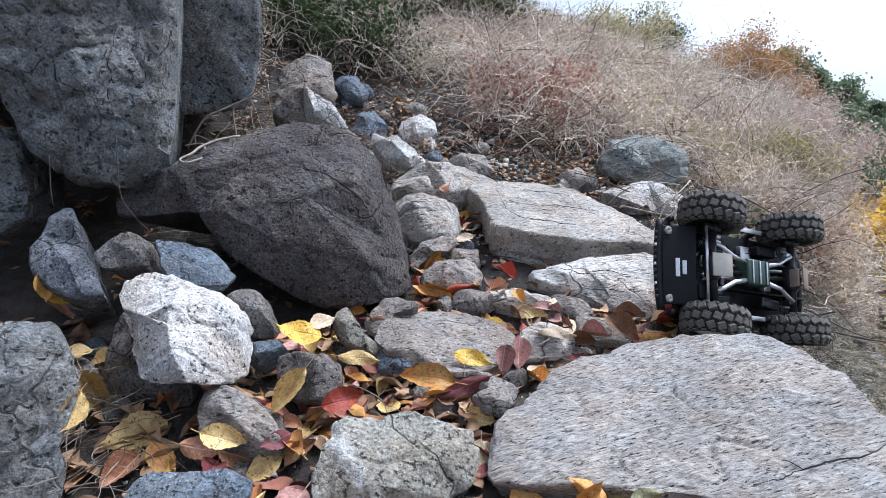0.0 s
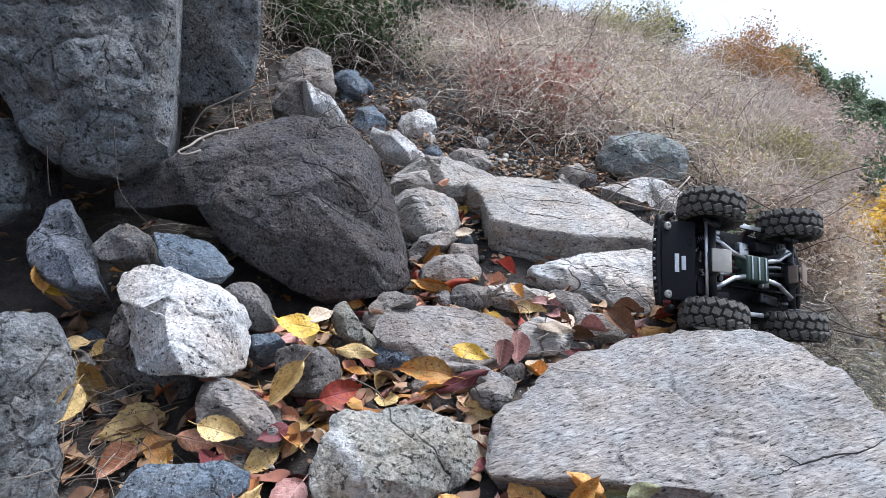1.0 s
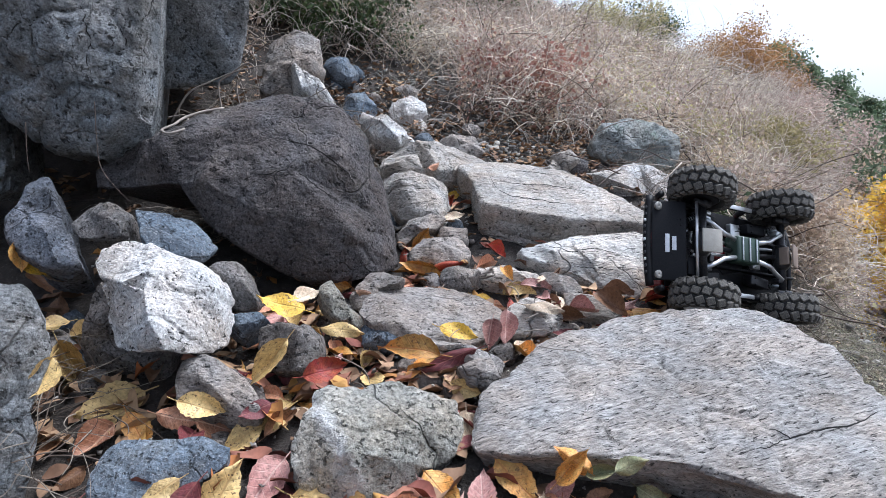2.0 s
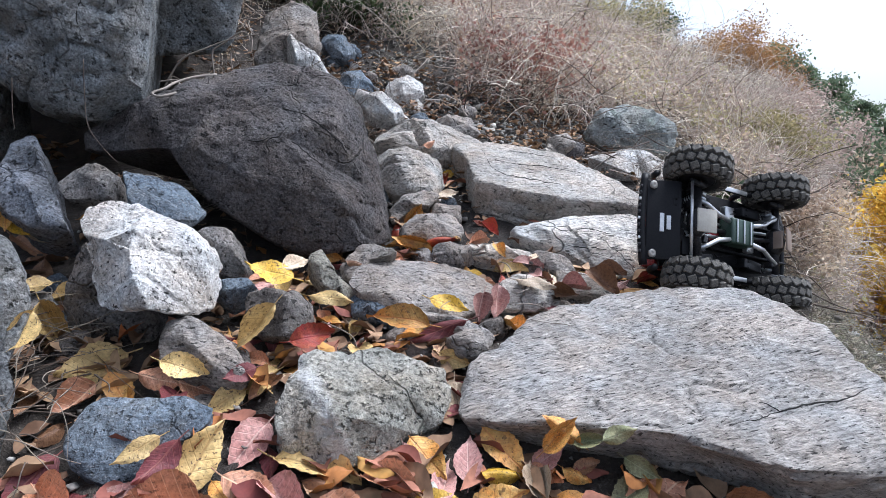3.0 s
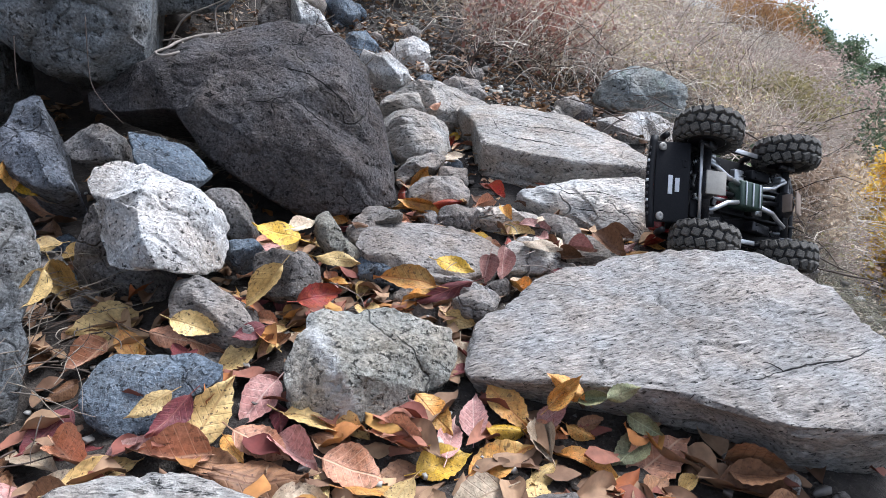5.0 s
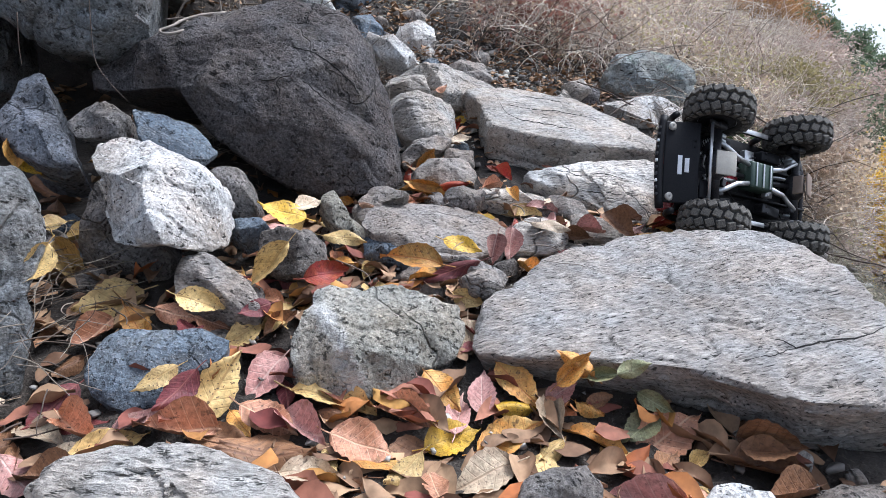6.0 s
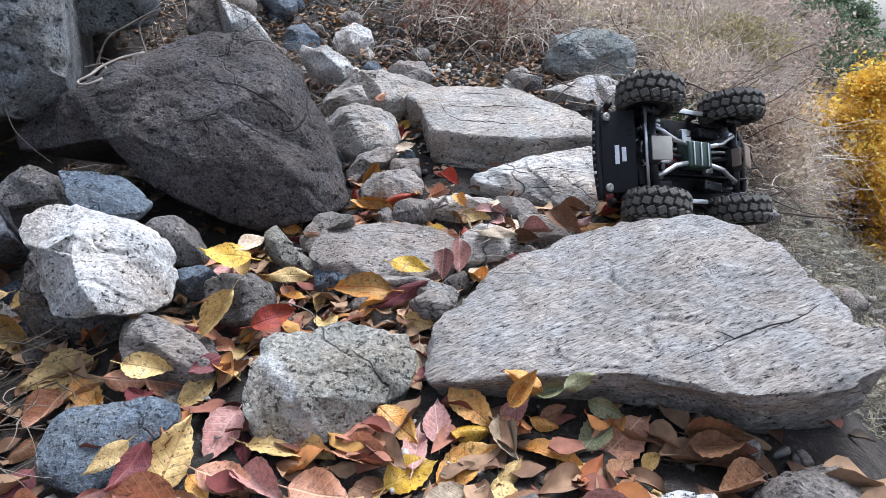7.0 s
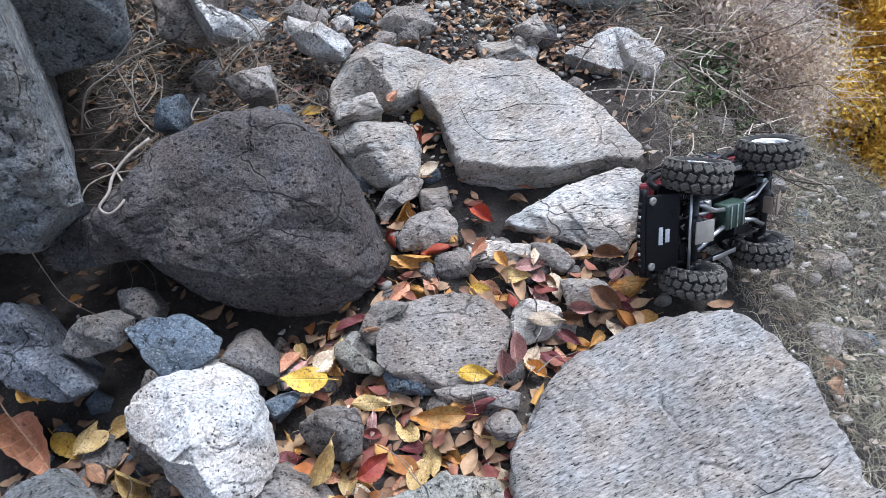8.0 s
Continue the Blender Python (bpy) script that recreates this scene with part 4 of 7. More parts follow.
    tube_bm(bm, [(wb + 0.030, -half + 0.034, -0.012), (wb + 0.030, half - 0.034, -0.012)], 0.0032, 8)
    part("tie_rod", bm, bright_metal, car, "thin steel tie rod")
    bm = bmesh.new()
    box_bm(bm, 0.022, 0.040, 0.024, pose(wb + 0.020, -0.050, 0.022, 0, 0, 0), 0.002)
    part("steering_servo", bm, black_plastic, car, "black steering servo")

    for x, mat, tilt in ((wb, beige_plate, 14), (-wb, brown_plate, -24)):
        bm = bmesh.new()
        box_bm(bm, 0.046, 0.050, 0.004, pose(x + (0.006 if x > 0 else -0.004), 0, -0.030, 0, -tilt, 0), 0.0018)
        box_bm(bm, 0.006, 0.040, 0.022, pose(x + (-0.016 if x > 0 else 0.018), 0, -0.020, 0, 0, 0), 0.0015)
        part("skid_plate", bm, mat, car, "worn bare metal skid plate")

    # gearbox with pale ribs in the middle
    bm = bmesh.new()
    box_bm(bm, 0.070, 0.058, 0.038, pose(0, 0, 0.004), 0.005)
    gear = part("gearbox", bm, green_box, car, "dark green gearbox skid")
    for k in (-0.022, 0.0, 0.022):
        bm = bmesh.new()
        box_bm(bm, 0.004, 0.052, 0.003, pose(k, 0, -0.0165), 0.001)
        part("rib", bm, bright_metal, gear)
    bm = bmesh.new()
    box_bm(bm, 0.040, 0.036, 0.040, pose(0.050, -0.004, 0.040), 0.006)
    part("motor", bm, red_shell, car, "red anodised motor can")

    # bent silver links and drive shafts
    for x0, x1 in ((0.034, wb - 0.006), (-0.034, -wb + 0.006)):
        for side in (-1, 1):
            for lift, y0, y1 in ((-0.006, 0.020, 0.052), (0.020, 0.014, 0.020)):
                bm = bmesh.new()
                xm = x0 + 0.45 * (x1 - x0)
                tube_bm(bm, [(x0, side * y0, lift), (xm, side * (y0 + 0.25 * (y1 - y0)), lift - 0.003), (x0 + 0.75 * (x1 - x0), side * (y0 + 0.7 * (y1 - y0)), lift),
                             (x1, side * y1, lift + 0.002)], 0.0052 if y1 > 0.03 else 0.004, 10)
                part("link", bm, bright_metal, car, "bent silver suspension link")
        bm = bmesh.new()
        tube_bm(bm, [(x0, -0.004, 0.008), (x0 + 0.3 * (x1 - x0), -0.003, 0.006), (x1, 0, 0.004)], [0.006, 0.0045, 0.006], 10)
        part("drive_shaft", bm, dark_metal, car)

    # chassis rails, cross members, shock absorbers
    for side in (-1, 1):
        bm = bmesh.new()
        box_bm(bm, 0.400, 0.005, 0.020, pose(-0.01, side * 0.036, 0.040), 0.0015)
        part("chassis_rail", bm, black_plastic, car)
        for x in (wb - 0.004, -wb + 0.004):
            bm = bmesh.new()
            lean = -0.020 if x > 0 else 0.020
            tube_bm(bm, [(x, side * 0.066, 0.000), (x + lean * 0.4, side * 0.062, 0.030)], 0.0035, 8)
            tube_bm(bm, [(x + lean * 0.4, side * 0.062, 0.030), (x + lean, side * 0.056, 0.084)], 0.0088, 12)
            shock = part("shock_absorber", bm, bright_metal, car, "silver shock absorber")
            bm = bmesh.new()
            turns = [(x + lean * (0.2 + 0.6 * k / 48) + 0.0105 * math.cos(k * 1.05), side * (0.064 - 0.005 * k / 48) + 0.0105 * math.sin(k * 1.05), 0.014 + 0.056 * k / 48)
                     for k in range(49)]
            tube_bm(bm, turns, 0.0011, 5)
            part("spring", bm, black_plastic, shock)
        bm = bmesh.new()
        tube_bm(bm, [(-0.09, side * 0.098, 0.022), (-0.075, side * 0.100, 0.016), (0.075, side * 0.100, 0.016), (0.09, side * 0.098, 0.022)], 0.0055, 10)
        box_bm(bm, 0.13, 0.004, 0.010, pose(0, side * 0.104, 0.022), 0.001)
        slider = part("side_step", bm, black_plastic, car, "black rocker guard with bright strip")
        bm = bmesh.new()
        box_bm(bm, 0.085, 0.010, 0.0025, pose(0.0, side * 0.099, 0.0095), 0.0008)
        part("strip", bm, bright_metal, slider)
    for x in (-0.15, -0.06, 0.06, 0.15):
        bm = bmesh.new()
        box_bm(bm, 0.012, 0.068, 0.016, pose(x, 0, 0.040), 0.002)
        part("cross_member", bm, black_plastic, car)
    bm = bmesh.new()
    box_bm(bm, 0.090, 0.046, 0.026, pose(-0.055, 0.0, 0.066), 0.003)
    part("battery", bm, black_plastic, car)
    bm = bmesh.new()
    box_bm(bm, 0.030, 0.030, 0.014, pose(-0.012, 0.052, 0.036), 0.002)
    part("receiver_box", bm, bright_metal, car)
    for k, (y, z) in enumerate(((0.050, 0.030), (-0.046, 0.034), (0.030, 0.046))):
        bm = bmesh.new()
        tube_bm(bm, [(0.09, y, z), (0.06, y + 0.012, z - 0.008), (0.02, y - 0.006, z + 0.004), (-0.03, y + 0.004, z - 0.002)], 0.0016, 6)
        part("cable", bm, black_plastic, car)

    for k, (x, y, z, sx, sy, sz, mat) in enumerate((
            (0.166, 0.040, 0.024, 0.030, 0.022, 0.020, black_plastic), (0.160, -0.028, 0.020, 0.020, 0.030, 0.016, dark_metal), (0.088, 0.064, 0.030, 0.046, 0.020, 0.024, black_plastic),
            (0.082, -0.066, 0.028, 0.050, 0.018, 0.024, black_plastic), (-0.070, 0.060, 0.030, 0.060, 0.022, 0.022, black_plastic), (-0.076, -0.060, 0.030, 0.056, 0.022, 0.024, dark_metal),
            (0.060, 0.030, 0.020, 0.018, 0.026, 0.014, bright_metal), (-0.058, -0.024, 0.018, 0.022, 0.020, 0.014, bright_metal), (-0.168, 0.0, 0.034, 0.030, 0.110, 0.018, black_plastic))):
        bm = bmesh.new()
        box_bm(bm, sx, sy, sz, pose(x, y, z, 0, 0, 7 * (k % 3 - 1)), 0.0025)
        for e in (-1, 1):
            tube_bm(bm, [(x + 0.3 * sx, y + 0.3 * e * sy, z - 0.5 * sz - 0.003), (x + 0.3 * sx, y + 0.3 * e * sy, z - 0.5 * sz + 0.002)], 0.0022, 8)
        part("mount_box", bm, mat, car)
    for k in range(16):
        a = random.Random(200 + k)
        bm = bmesh.new()
        x, y, z = wb + a.uniform(-0.030, 0.045), a.uniform(-0.085, 0.085), a.uniform(0.004, 0.040)
        if k % 2:
            box_bm(bm, a.uniform(0.008, 0.022), a.uniform(0.008, 0.020), a.uniform(0.006, 0.016), pose(x, y, z, a.uniform(-20, 20), 0, a.uniform(-30, 30)), 0.0015)
            part("bracket", bm, (bright_metal, dark_metal, black_plastic)[k % 3], car)
        else:
            tube_bm(bm, [(x, y, z), (x + a.uniform(-0.03, 0.03), y + a.uniform(-0.03, 0.03), z + 0.01), (x - 0.05, y + a.uniform(-0.03, 0.03), z + 0.02)], 0.0022, 7)
            part("rod", bm, (bright_metal, dark_metal)[k % 4 == 0], car)
    for side in (-1, 1):
        for x in (wb - 0.012, -wb + 0.012):
            bm = bmesh.new()
            box_bm(bm, 0.016, 0.012, 0.020, pose(x, side * 0.054, 0.004, 0, 0, 12 * side), 0.002)
            part("link_mount", bm, bright_metal if side > 0 else dark_metal, car)

    # the shell: sills, bonnet, cab; open below
    bm = bmesh.new()
    profile = [(0.178, 0.066), (0.186, 0.095), (0.178, 0.108), (0.075, 0.118), (0.040, 0.176), (-0.150, 0.180), (-0.192, 0.120), (-0.196, 0.066)]
    w = 0.092
    outer = []
    for side in (-1, 1):
        outer.append([bm.verts.new((x, side * (w - (0.014 if z > 0.13 else 0.0)), z)) for x, z in profile])
    a, b = outer
    for k in range(len(profile) - 1):
        bm.faces.new((a[k], a[k + 1], b[k + 1], b[k]))
    bm.faces.new(a[::-1])
    bm.faces.new(b)
    bmesh.ops.bevel(bm, geom=list(bm.edges), offset=0.006, segments=2, affect="EDGES", profile=0.5)
    bmesh.ops.recalc_face_normals(bm, faces=bm.faces)
    shell = part("body_shell", bm, red_shell, car, "glossy dark red off-road body shell")
    bm = bmesh.new()
    box_bm(bm, 0.372, 0.186, 0.004, pose(-0.008, 0, 0.056), 0.001)
    part("floor_pan", bm, black_plastic, car, "black floor pan")
    for side in (-1, 1):
        for x, wide in ((-0.010, 0.060), (-0.080, 0.060), (-0.142, 0.036)):
            bm = bmesh.new()
            box_bm(bm, wide, 0.004, 0.036, pose(x, side * 0.0905, 0.150, side * -14, 0, 0), 0.003)
            part("side_window", bm, dark_glass, shell)
        for x in (wb, -wb):
            bm = bmesh.new()
            arc = [(x + 0.084 * math.cos(t), side * 0.102, 0.014 + 0.080 * math.sin(t)) for t in (math.pi * k / 12 for k in range(1, 12))]
            tube_bm(bm, arc, 0.007, 8)
            part("wheel_arch", bm, black_plastic, shell)
    bm = bmesh.new()
    box_bm(bm, 0.006, 0.150, 0.052, pose(0.058, 0, 0.148, 0, -31, 0), 0.003)
    part("windscreen", bm, dark_glass, shell)

    # front: a sloping black valance, curved guard with holes, plate bars, lamps
    bm = bmesh.new()
    box_bm(bm, 0.072, 0.172, 0.006, pose(wb + 0.068, 0, 0.028, 0, -32, 0), 0.003)
    valance = part("front_valance", bm, black_plastic, car, "black sloping front valance")
    for x, wide in ((0.008, 0.040), (-0.006, 0.030)):
        bm = bmesh.new()
        box_bm(bm, 0.009, wide, 0.002, pose(wb + 0.066, 0, 0.023, 0, -32, 0) @ pose(x, -0.006, 0), 0.0006)
        part("plate_bar", bm, white_plastic, valance, "small white plate")
    bm = bmesh.new()
    curve = [(wb + 0.106 - 0.9 * y * y, y, 0.052) for y in np.linspace(-0.098, 0.098, 15)]
    tube_bm(bm, curve, 0.0085, 10)
    bumper = part("front_bumper", bm, black_plastic, car, "black curved front bumper")
    for k in range(-5, 6):
        y = 0.014 * k
        bm = bmesh.new()
        box_bm(bm, 0.005, 0.006, 0.013, pose(wb + 0.113 - 0.9 * y * y, y, 0.052, 0, -40, 0), 0.001)
        part("slot", bm, dark_metal if k % 3 else bright_metal, bumper)
    for side in (-1, 1):
        bm = bmesh.new()
        lathe_bm(bm, [(-0.003, 0.001), (-0.003, 0.009), (0.003, 0.008), (0.004, 0.001)], pose(wb + 0.090, side * 0.074, 0.036, 90, 0, 0) @ pose(0, 0, 0, 0, 0, 0), 18)
        part("fog_lamp", bm, lamp_lens, bumper, "small round fog lamp")
    bm = bmesh.new()
    tube_bm(bm, [(-0.205, -0.085, 0.048), (-0.212, -0.050, 0.044), (-0.212, 0.050, 0.044), (-0.205, 0.085, 0.048)], 0.007, 10)
    part("rear_bumper", bm, black_plastic, car)

    # roof rack with a row of lamps
    bm = bmesh.new()
    loop = [(0.030, -0.075), (0.030, 0.075), (-0.140, 0.075), (-0.140, -0.075), (0.030, -0.075)]
    for z in (0.192, 0.214):
        for p, q in zip(loop, loop[1:]):
            tube_bm(bm, [(*p, z), (*q, z)], 0.0035, 8)
    for x, y in loop[:4]:
        tube_bm(bm, [(x, y, 0.178), (x, y, 0.214)], 0.0035, 8)
    for x in np.linspace(-0.12, 0.01, 6):
        tube_bm(bm, [(x, -0.075, 0.192), (x, 0.075, 0.192)], 0.0025, 6)
    rack = part("roof_rack", bm, black_plastic, car, "black tubular roof rack")
    for k in range(5):
        bm = bmesh.new()
        lathe_bm(bm, [(-0.010, 0.001), (-0.010, 0.011), (0.006, 0.013), (0.008, 0.001)], pose(0.036, -0.056 + 0.028 * k, 0.206, 0, 0, -90), 18)
        part("roof_lamp", bm, red_shell if k % 2 else black_plastic, rack)
    car.matrix_world = m
    return tagged(car, "black and dark red radio-controlled crawler car toppled on its side", "model car")


build_car(pose(0.695, 1.290, 0.280, 107.0, -11.0, -157.5))


# ---- fallen cherry leaves ----
def leaf_material(name, base, second, vein, spots=0.5, edge=(0.16, 0.07, 0.03)):
    m, n, l, bsdf = material(name)
    c, info = n.new("ShaderNodeTexCoord"), n.new("ShaderNodeObjectInfo")
    sep = n.new("ShaderNodeSeparateXYZ")
    l.new(c.outputs["Object"], sep.inputs[0])
    x, y = sep.outputs[0], sums(n, l, "ABSOLUTE", sep.outputs[1], 0.0)
    shift = n.new("ShaderNodeVectorMath")
    shift.operation = "MULTIPLY_ADD"
    l.new(info.outputs["Random"], shift.inputs[0])
    shift.inputs[1].default_value = (17.0, 9.0, 5.0)
    l.new(c.outputs["Object"], shift.inputs[2])
    v = shift.outputs[0]
    a, b = spot(n, l, v, 3.2, 5, 0.6), spot(n, l, v, 14, 4, 0.6)
    col = mixed(n, l, "MIX", ramp(n, l, a, [(0.36, 0.0), (0.64, 1.0)]), base, second)
    col = mixed(n, l, "MULTIPLY", 0.7, col, ramp(n, l, b, [(0.32, 0.5), (0.62, 1.2)]))
    away = n.new("ShaderNodeHueSaturation")
    l.new(col, away.inputs["Color"])
    l.new(ramp(n, l, info.outputs["Random"], [(0.0, 0.62), (1.0, 1.08)]), away.inputs["Value"])
    col = away.outputs[0]
    wave = sums(n, l, "SINE", sums(n, l, "MULTIPLY", sums(n, l, "SUBTRACT", x, sums(n, l, "MULTIPLY", y, 0.85)), 48.0), 0.0)
    side = ramp(n, l, wave, [(0.88, 0.0), (1.0, 1.0)])
    rib = ramp(n, l, y, [(0.006, 1.0), (0.016, 0.0)])
    lines = sums(n, l, "MAXIMUM", rib, sums(n, l, "MULTIPLY", side, 0.55))
    col = mixed(n, l, "MIX", sums(n, l, "MULTIPLY", lines, 0.7), col, vein)
    dots = spot(n, l, v, 9, 2, 0.5)
    col = mixed(n, l, "MIX", sums(n, l, "MULTIPLY", ramp(n, l, dots, [(0.655, 0.0), (0.70, 1.0)]), spots), col, (0.06, 0.03, 0.02))
    small = spot(n, l, v, 24, 1, 0.4)
    col = mixed(n, l, "MIX", sums(n, l, "MULTIPLY", ramp(n, l, small, [(0.66, 0.0), (0.69, 1.0)]), spots), col, (0.05, 0.025, 0.02))
    rim = ramp(n, l, spot(n, l, v, 5, 3), [(0.55, 0.0), (0.75, 0.7)])
    col = mixed(n, l, "MIX", sums(n, l, "MULTIPLY", rim, ramp(n, l, y, [(0.10, 0.0), (0.25, 1.0)])), col, edge)
    l.new(col, bsdf.inputs["Base Color"])
    bsdf.inputs["Roughness"].default_value = 0.5
    bsdf.inputs["Specular IOR Level"].default_value = 0.35
    k = n.new("ShaderNodeBump")
    k.inputs["Strength"].default_value, k.inputs["Distance"].default_value = 0.35, 0.012
    l.new(sums(n, l, "SUBTRACT", sums(n, l, "MULTIPLY", b, 0.5), sums(n, l, "MULTIPLY", lines, 0.6)), k.inputs["Height"])
    l.new(k.outputs[0], bsdf.inputs["Normal"])
    return m


LEAF = {
    "yellow": leaf_material("leaf_yellow", (0.72, 0.42, 0.03), (0.66, 0.42, 0.08), (0.52, 0.32, 0.07), 0.7),
    "ochre": leaf_material("leaf_ochre", (0.68, 0.49, 0.21), (0.58, 0.39, 0.15), (0.42, 0.26, 0.10), 0.8),
    "tan": leaf_material("leaf_tan", (0.66, 0.54, 0.38), (0.54, 0.40, 0.27), (0.42, 0.30, 0.20), 0.5),
    "orange": leaf_material("leaf_orange", (0.66, 0.29, 0.06), (0.60, 0.36, 0.11), (0.42, 0.16, 0.05), 0.6),
    "salmon": leaf_material("leaf_salmon", (0.62, 0.31, 0.19), (0.56, 0.25, 0.13), (0.66, 0.42, 0.27), 0.5),
    "pink": leaf_material("leaf_pink", (0.52, 0.29, 0.25), (0.44, 0.21, 0.18), (0.62, 0.43, 0.36), 0.4),
    "red": leaf_material("leaf_red", (0.34, 0.035, 0.03), (0.42, 0.09, 0.03), (0.20, 0.02, 0.02), 0.4),
    "maroon": leaf_material("leaf_maroon", (0.14, 0.028, 0.035), (0.20, 0.05, 0.05), (0.25, 0.09, 0.07), 0.3),
    "brown": leaf_material("leaf_brown", (0.24, 0.12, 0.06), (0.32, 0.17, 0.09), (0.15, 0.07, 0.04), 0.5),
    "green": leaf_material("leaf_green", (0.19, 0.20, 0.10), (0.27, 0.25, 0.13), (0.30, 0.30, 0.17), 0.5),
}
WORDS = {"yellow": "bright yellow", "ochre": "spotted ochre-yellow", "tan": "dry pale tan", "orange": "orange", "salmon": "salmon-orange", "pink": "pinkish brown",
         "red": "deep red", "maroon": "dark maroon", "brown": "dry brown", "green": "green"}


def leaf_mesh(k, fold, bend, twist, wide):
    """A toothed, pointed leaf one unit long, along x, with a short stalk."""
    rows, cols, dice = 16, 8, random.Random(k)
    verts, faces = [], []
    phase = dice.uniform(0, 6)
    for i in range(rows + 1):
        s = i / rows
        w = wide * math.sin(math.pi * s ** 0.82) ** 0.85 * (1 - 0.25 * s) + 0.002
        if s > 0.82:
            w = min(w, wide * 1.3 * (1 - s) ** 0.9 + 0.002)
        for j in range(cols + 1):
            t = 2 * j / cols - 1
            y = w * t
            if abs(t) == 1 and 0 < i < rows:
                y *= 1 + (0.05 if i % 2 else -0.03) + dice.uniform(-0.03, 0.03)
            z = fold * abs(t) ** 1.5 * w * 2 + bend * (s - 0.4) ** 2 + 0.03 * math.sin(phase + 7 * s + 2.2 * t) + 0.018 * math.sin(11 * s + phase * 2) * abs(t)
            z += twist * (s - 0.5) * t * 0.4
            z -= 0.010 * (1 - abs(t)) * math.cos(14 * (s - abs(t) * 0.25)) * (1 - s)
            verts.append((s, y + 0.05 * math.sin(2.5 * s + phase) * s, z))
    for i in range(rows):
        for j in range(cols):
            a = i * (cols + 1) + j
            faces.append((a, a + 1, a + cols + 2, a + cols + 1))
    z0 = bend * 0.16
    base = len(verts)
    for i in range(5):
        s = 0.06 - 0.26 * i / 4
        for c in range(5):
            a = 2 * math.pi * c / 5
            verts.append((s, 0.010 * math.cos(a) + 0.02 * i * i / 16, z0 - 0.006 + 0.010 * math.sin(a) + 0.03 * i * i / 16))
    for i in range(4):
        for c in range(5):
            faces.append((base + i * 5 + c, base + i * 5 + (c + 1) % 5, base + i * 5 + 5 + (c + 1) % 5, base + i * 5 + 5 + c))
    return mesh_from("leaf", verts, faces, LEAF["ochre"])


LEAVES = [leaf_mesh(1, 0.10, 0.10, 0.1, 0.25), leaf_mesh(2, 0.35, -0.15, 0.3, 0.26), leaf_mesh(3, -0.25, 0.35, -0.3, 0.25), leaf_mesh(4, 0.75, 0.25, 0.5, 0.27),
          leaf_mesh(5, -0.5, -0.3, 0.6, 0.26), leaf_mesh(6, 1.3, 0.55, -0.6, 0.28), leaf_mesh(7, 0.2, 0.05, -0.2, 0.30), leaf_mesh(8, -0.15, -0.2, 0.15, 0.22)]


def leaf(colour, kind, place, ahead, up, size, wide=1.0):
    """A leaf with its stalk end at place, its tip ahead, its face up."""
    x = Vector(ahead).normalized()
    z = Vector(up)
    z = (z - x * z.dot(x)).normalized()
    y = z.cross(x)
    ob = new("leaf", LEAVES[kind])
    turn = Matrix((x, y, z)).transposed().to_4x4()
    ob.matrix_world = Matrix.Translation(place) @ turn @ Matrix.Diagonal((size, size * wide, size, 1))
    ob.material_slots[0].link = "OBJECT"
    ob.material_slots[0].material = LEAF[colour]
    return tagged(ob, WORDS[colour] + " fallen cherry leaf lying among stones", "leaf", "fallen leaves")


leaf("yellow", 0, (-0.244, 1.140, 0.178), (-0.094, 0.004, 0.026), (0.10, -0.55, 0.80), 0.100, 1.15)
leaf("tan", 6, (-0.268, 1.150, 0.196), (0.040, 0.040, 0.012), (0.12, -0.60, 0.74), 0.062, 1.15)
leaf("orange", 1, (-0.227, 1.346, 0.186), (0.045, 0.009, -0.013), (0.25, -0.93, 0.25), 0.048, 1.15)
leaf("orange", 1, (0.022, 1.018, 0.134), (-0.115, 0.014, 0.014), (-0.05, -0.70, 0.70), 0.114, 0.85)
leaf("yellow", 0, (0.021, 1.107, 0.156), (0.074, -0.011, -0.017), (0.04, -0.76, 0.65), 0.077, 1.02)
leaf("ochre", 7, (-0.203, 1.078, 0.163), (0.085, -0.018, -0.001), (-0.15, -0.73, 0.66), 0.087, 0.91)
leaf("ochre", 3, (-0.246, 1.006, 0.164), (-0.056, -0.039, -0.077), (0.05, -0.90, 0.42), 0.102, 0.76)
leaf("maroon", 2, (-0.272, 1.034, 0.097), (0.086, -0.018, -0.026), (0.12, -0.57, 0.81), 0.092, 1.09)
leaf("red", 1, (-0.206, 0.938, 0.122), (0.068, 0.034, 0.006), (0.40, -0.71, 0.58), 0.079, 1.15)
leaf("brown", 3, (-0.162, 1.164, 0.108), (0.060, -0.032, -0.033), (0.08, -0.63, 0.77), 0.075, 1.15)
leaf("maroon", 7, (0.087, 1.037, 0.138), (-0.121, -0.005, -0.048), (-0.19, -0.81, 0.56), 0.130, 0.55)
leaf("ochre", 1, (0.040, 0.990, 0.092), (0.057, -0.018, -0.017), (-0.26, -0.95, 0.15), 0.062, 1.15)
leaf("tan", 3, (0.065, 0.927, 0.067), (0.009, -0.052, -0.052), (-0.09, -0.71, 0.70), 0.074, 1.15)
leaf("ochre", 6, (-0.491, 0.988, 0.074), (-0.081, -0.073, -0.021), (0.30, -0.55, 0.78), 0.111, 1.15)
leaf("orange", 0, (-0.482, 0.906, 0.072), (0.050, -0.033, -0.051), (0.31, -0.63, 0.71), 0.078, 1.15)
leaf("salmon", 2, (-0.429, 0.894, 0.076), (0.065, 0.011, -0.020), (0.31, -0.75, 0.58), 0.069, 1.15)
leaf("ochre", 1, (-0.380, 0.862, 0.113), (0.069, 0.008, -0.025), (0.29, -0.79, 0.54), 0.074, 1.15)
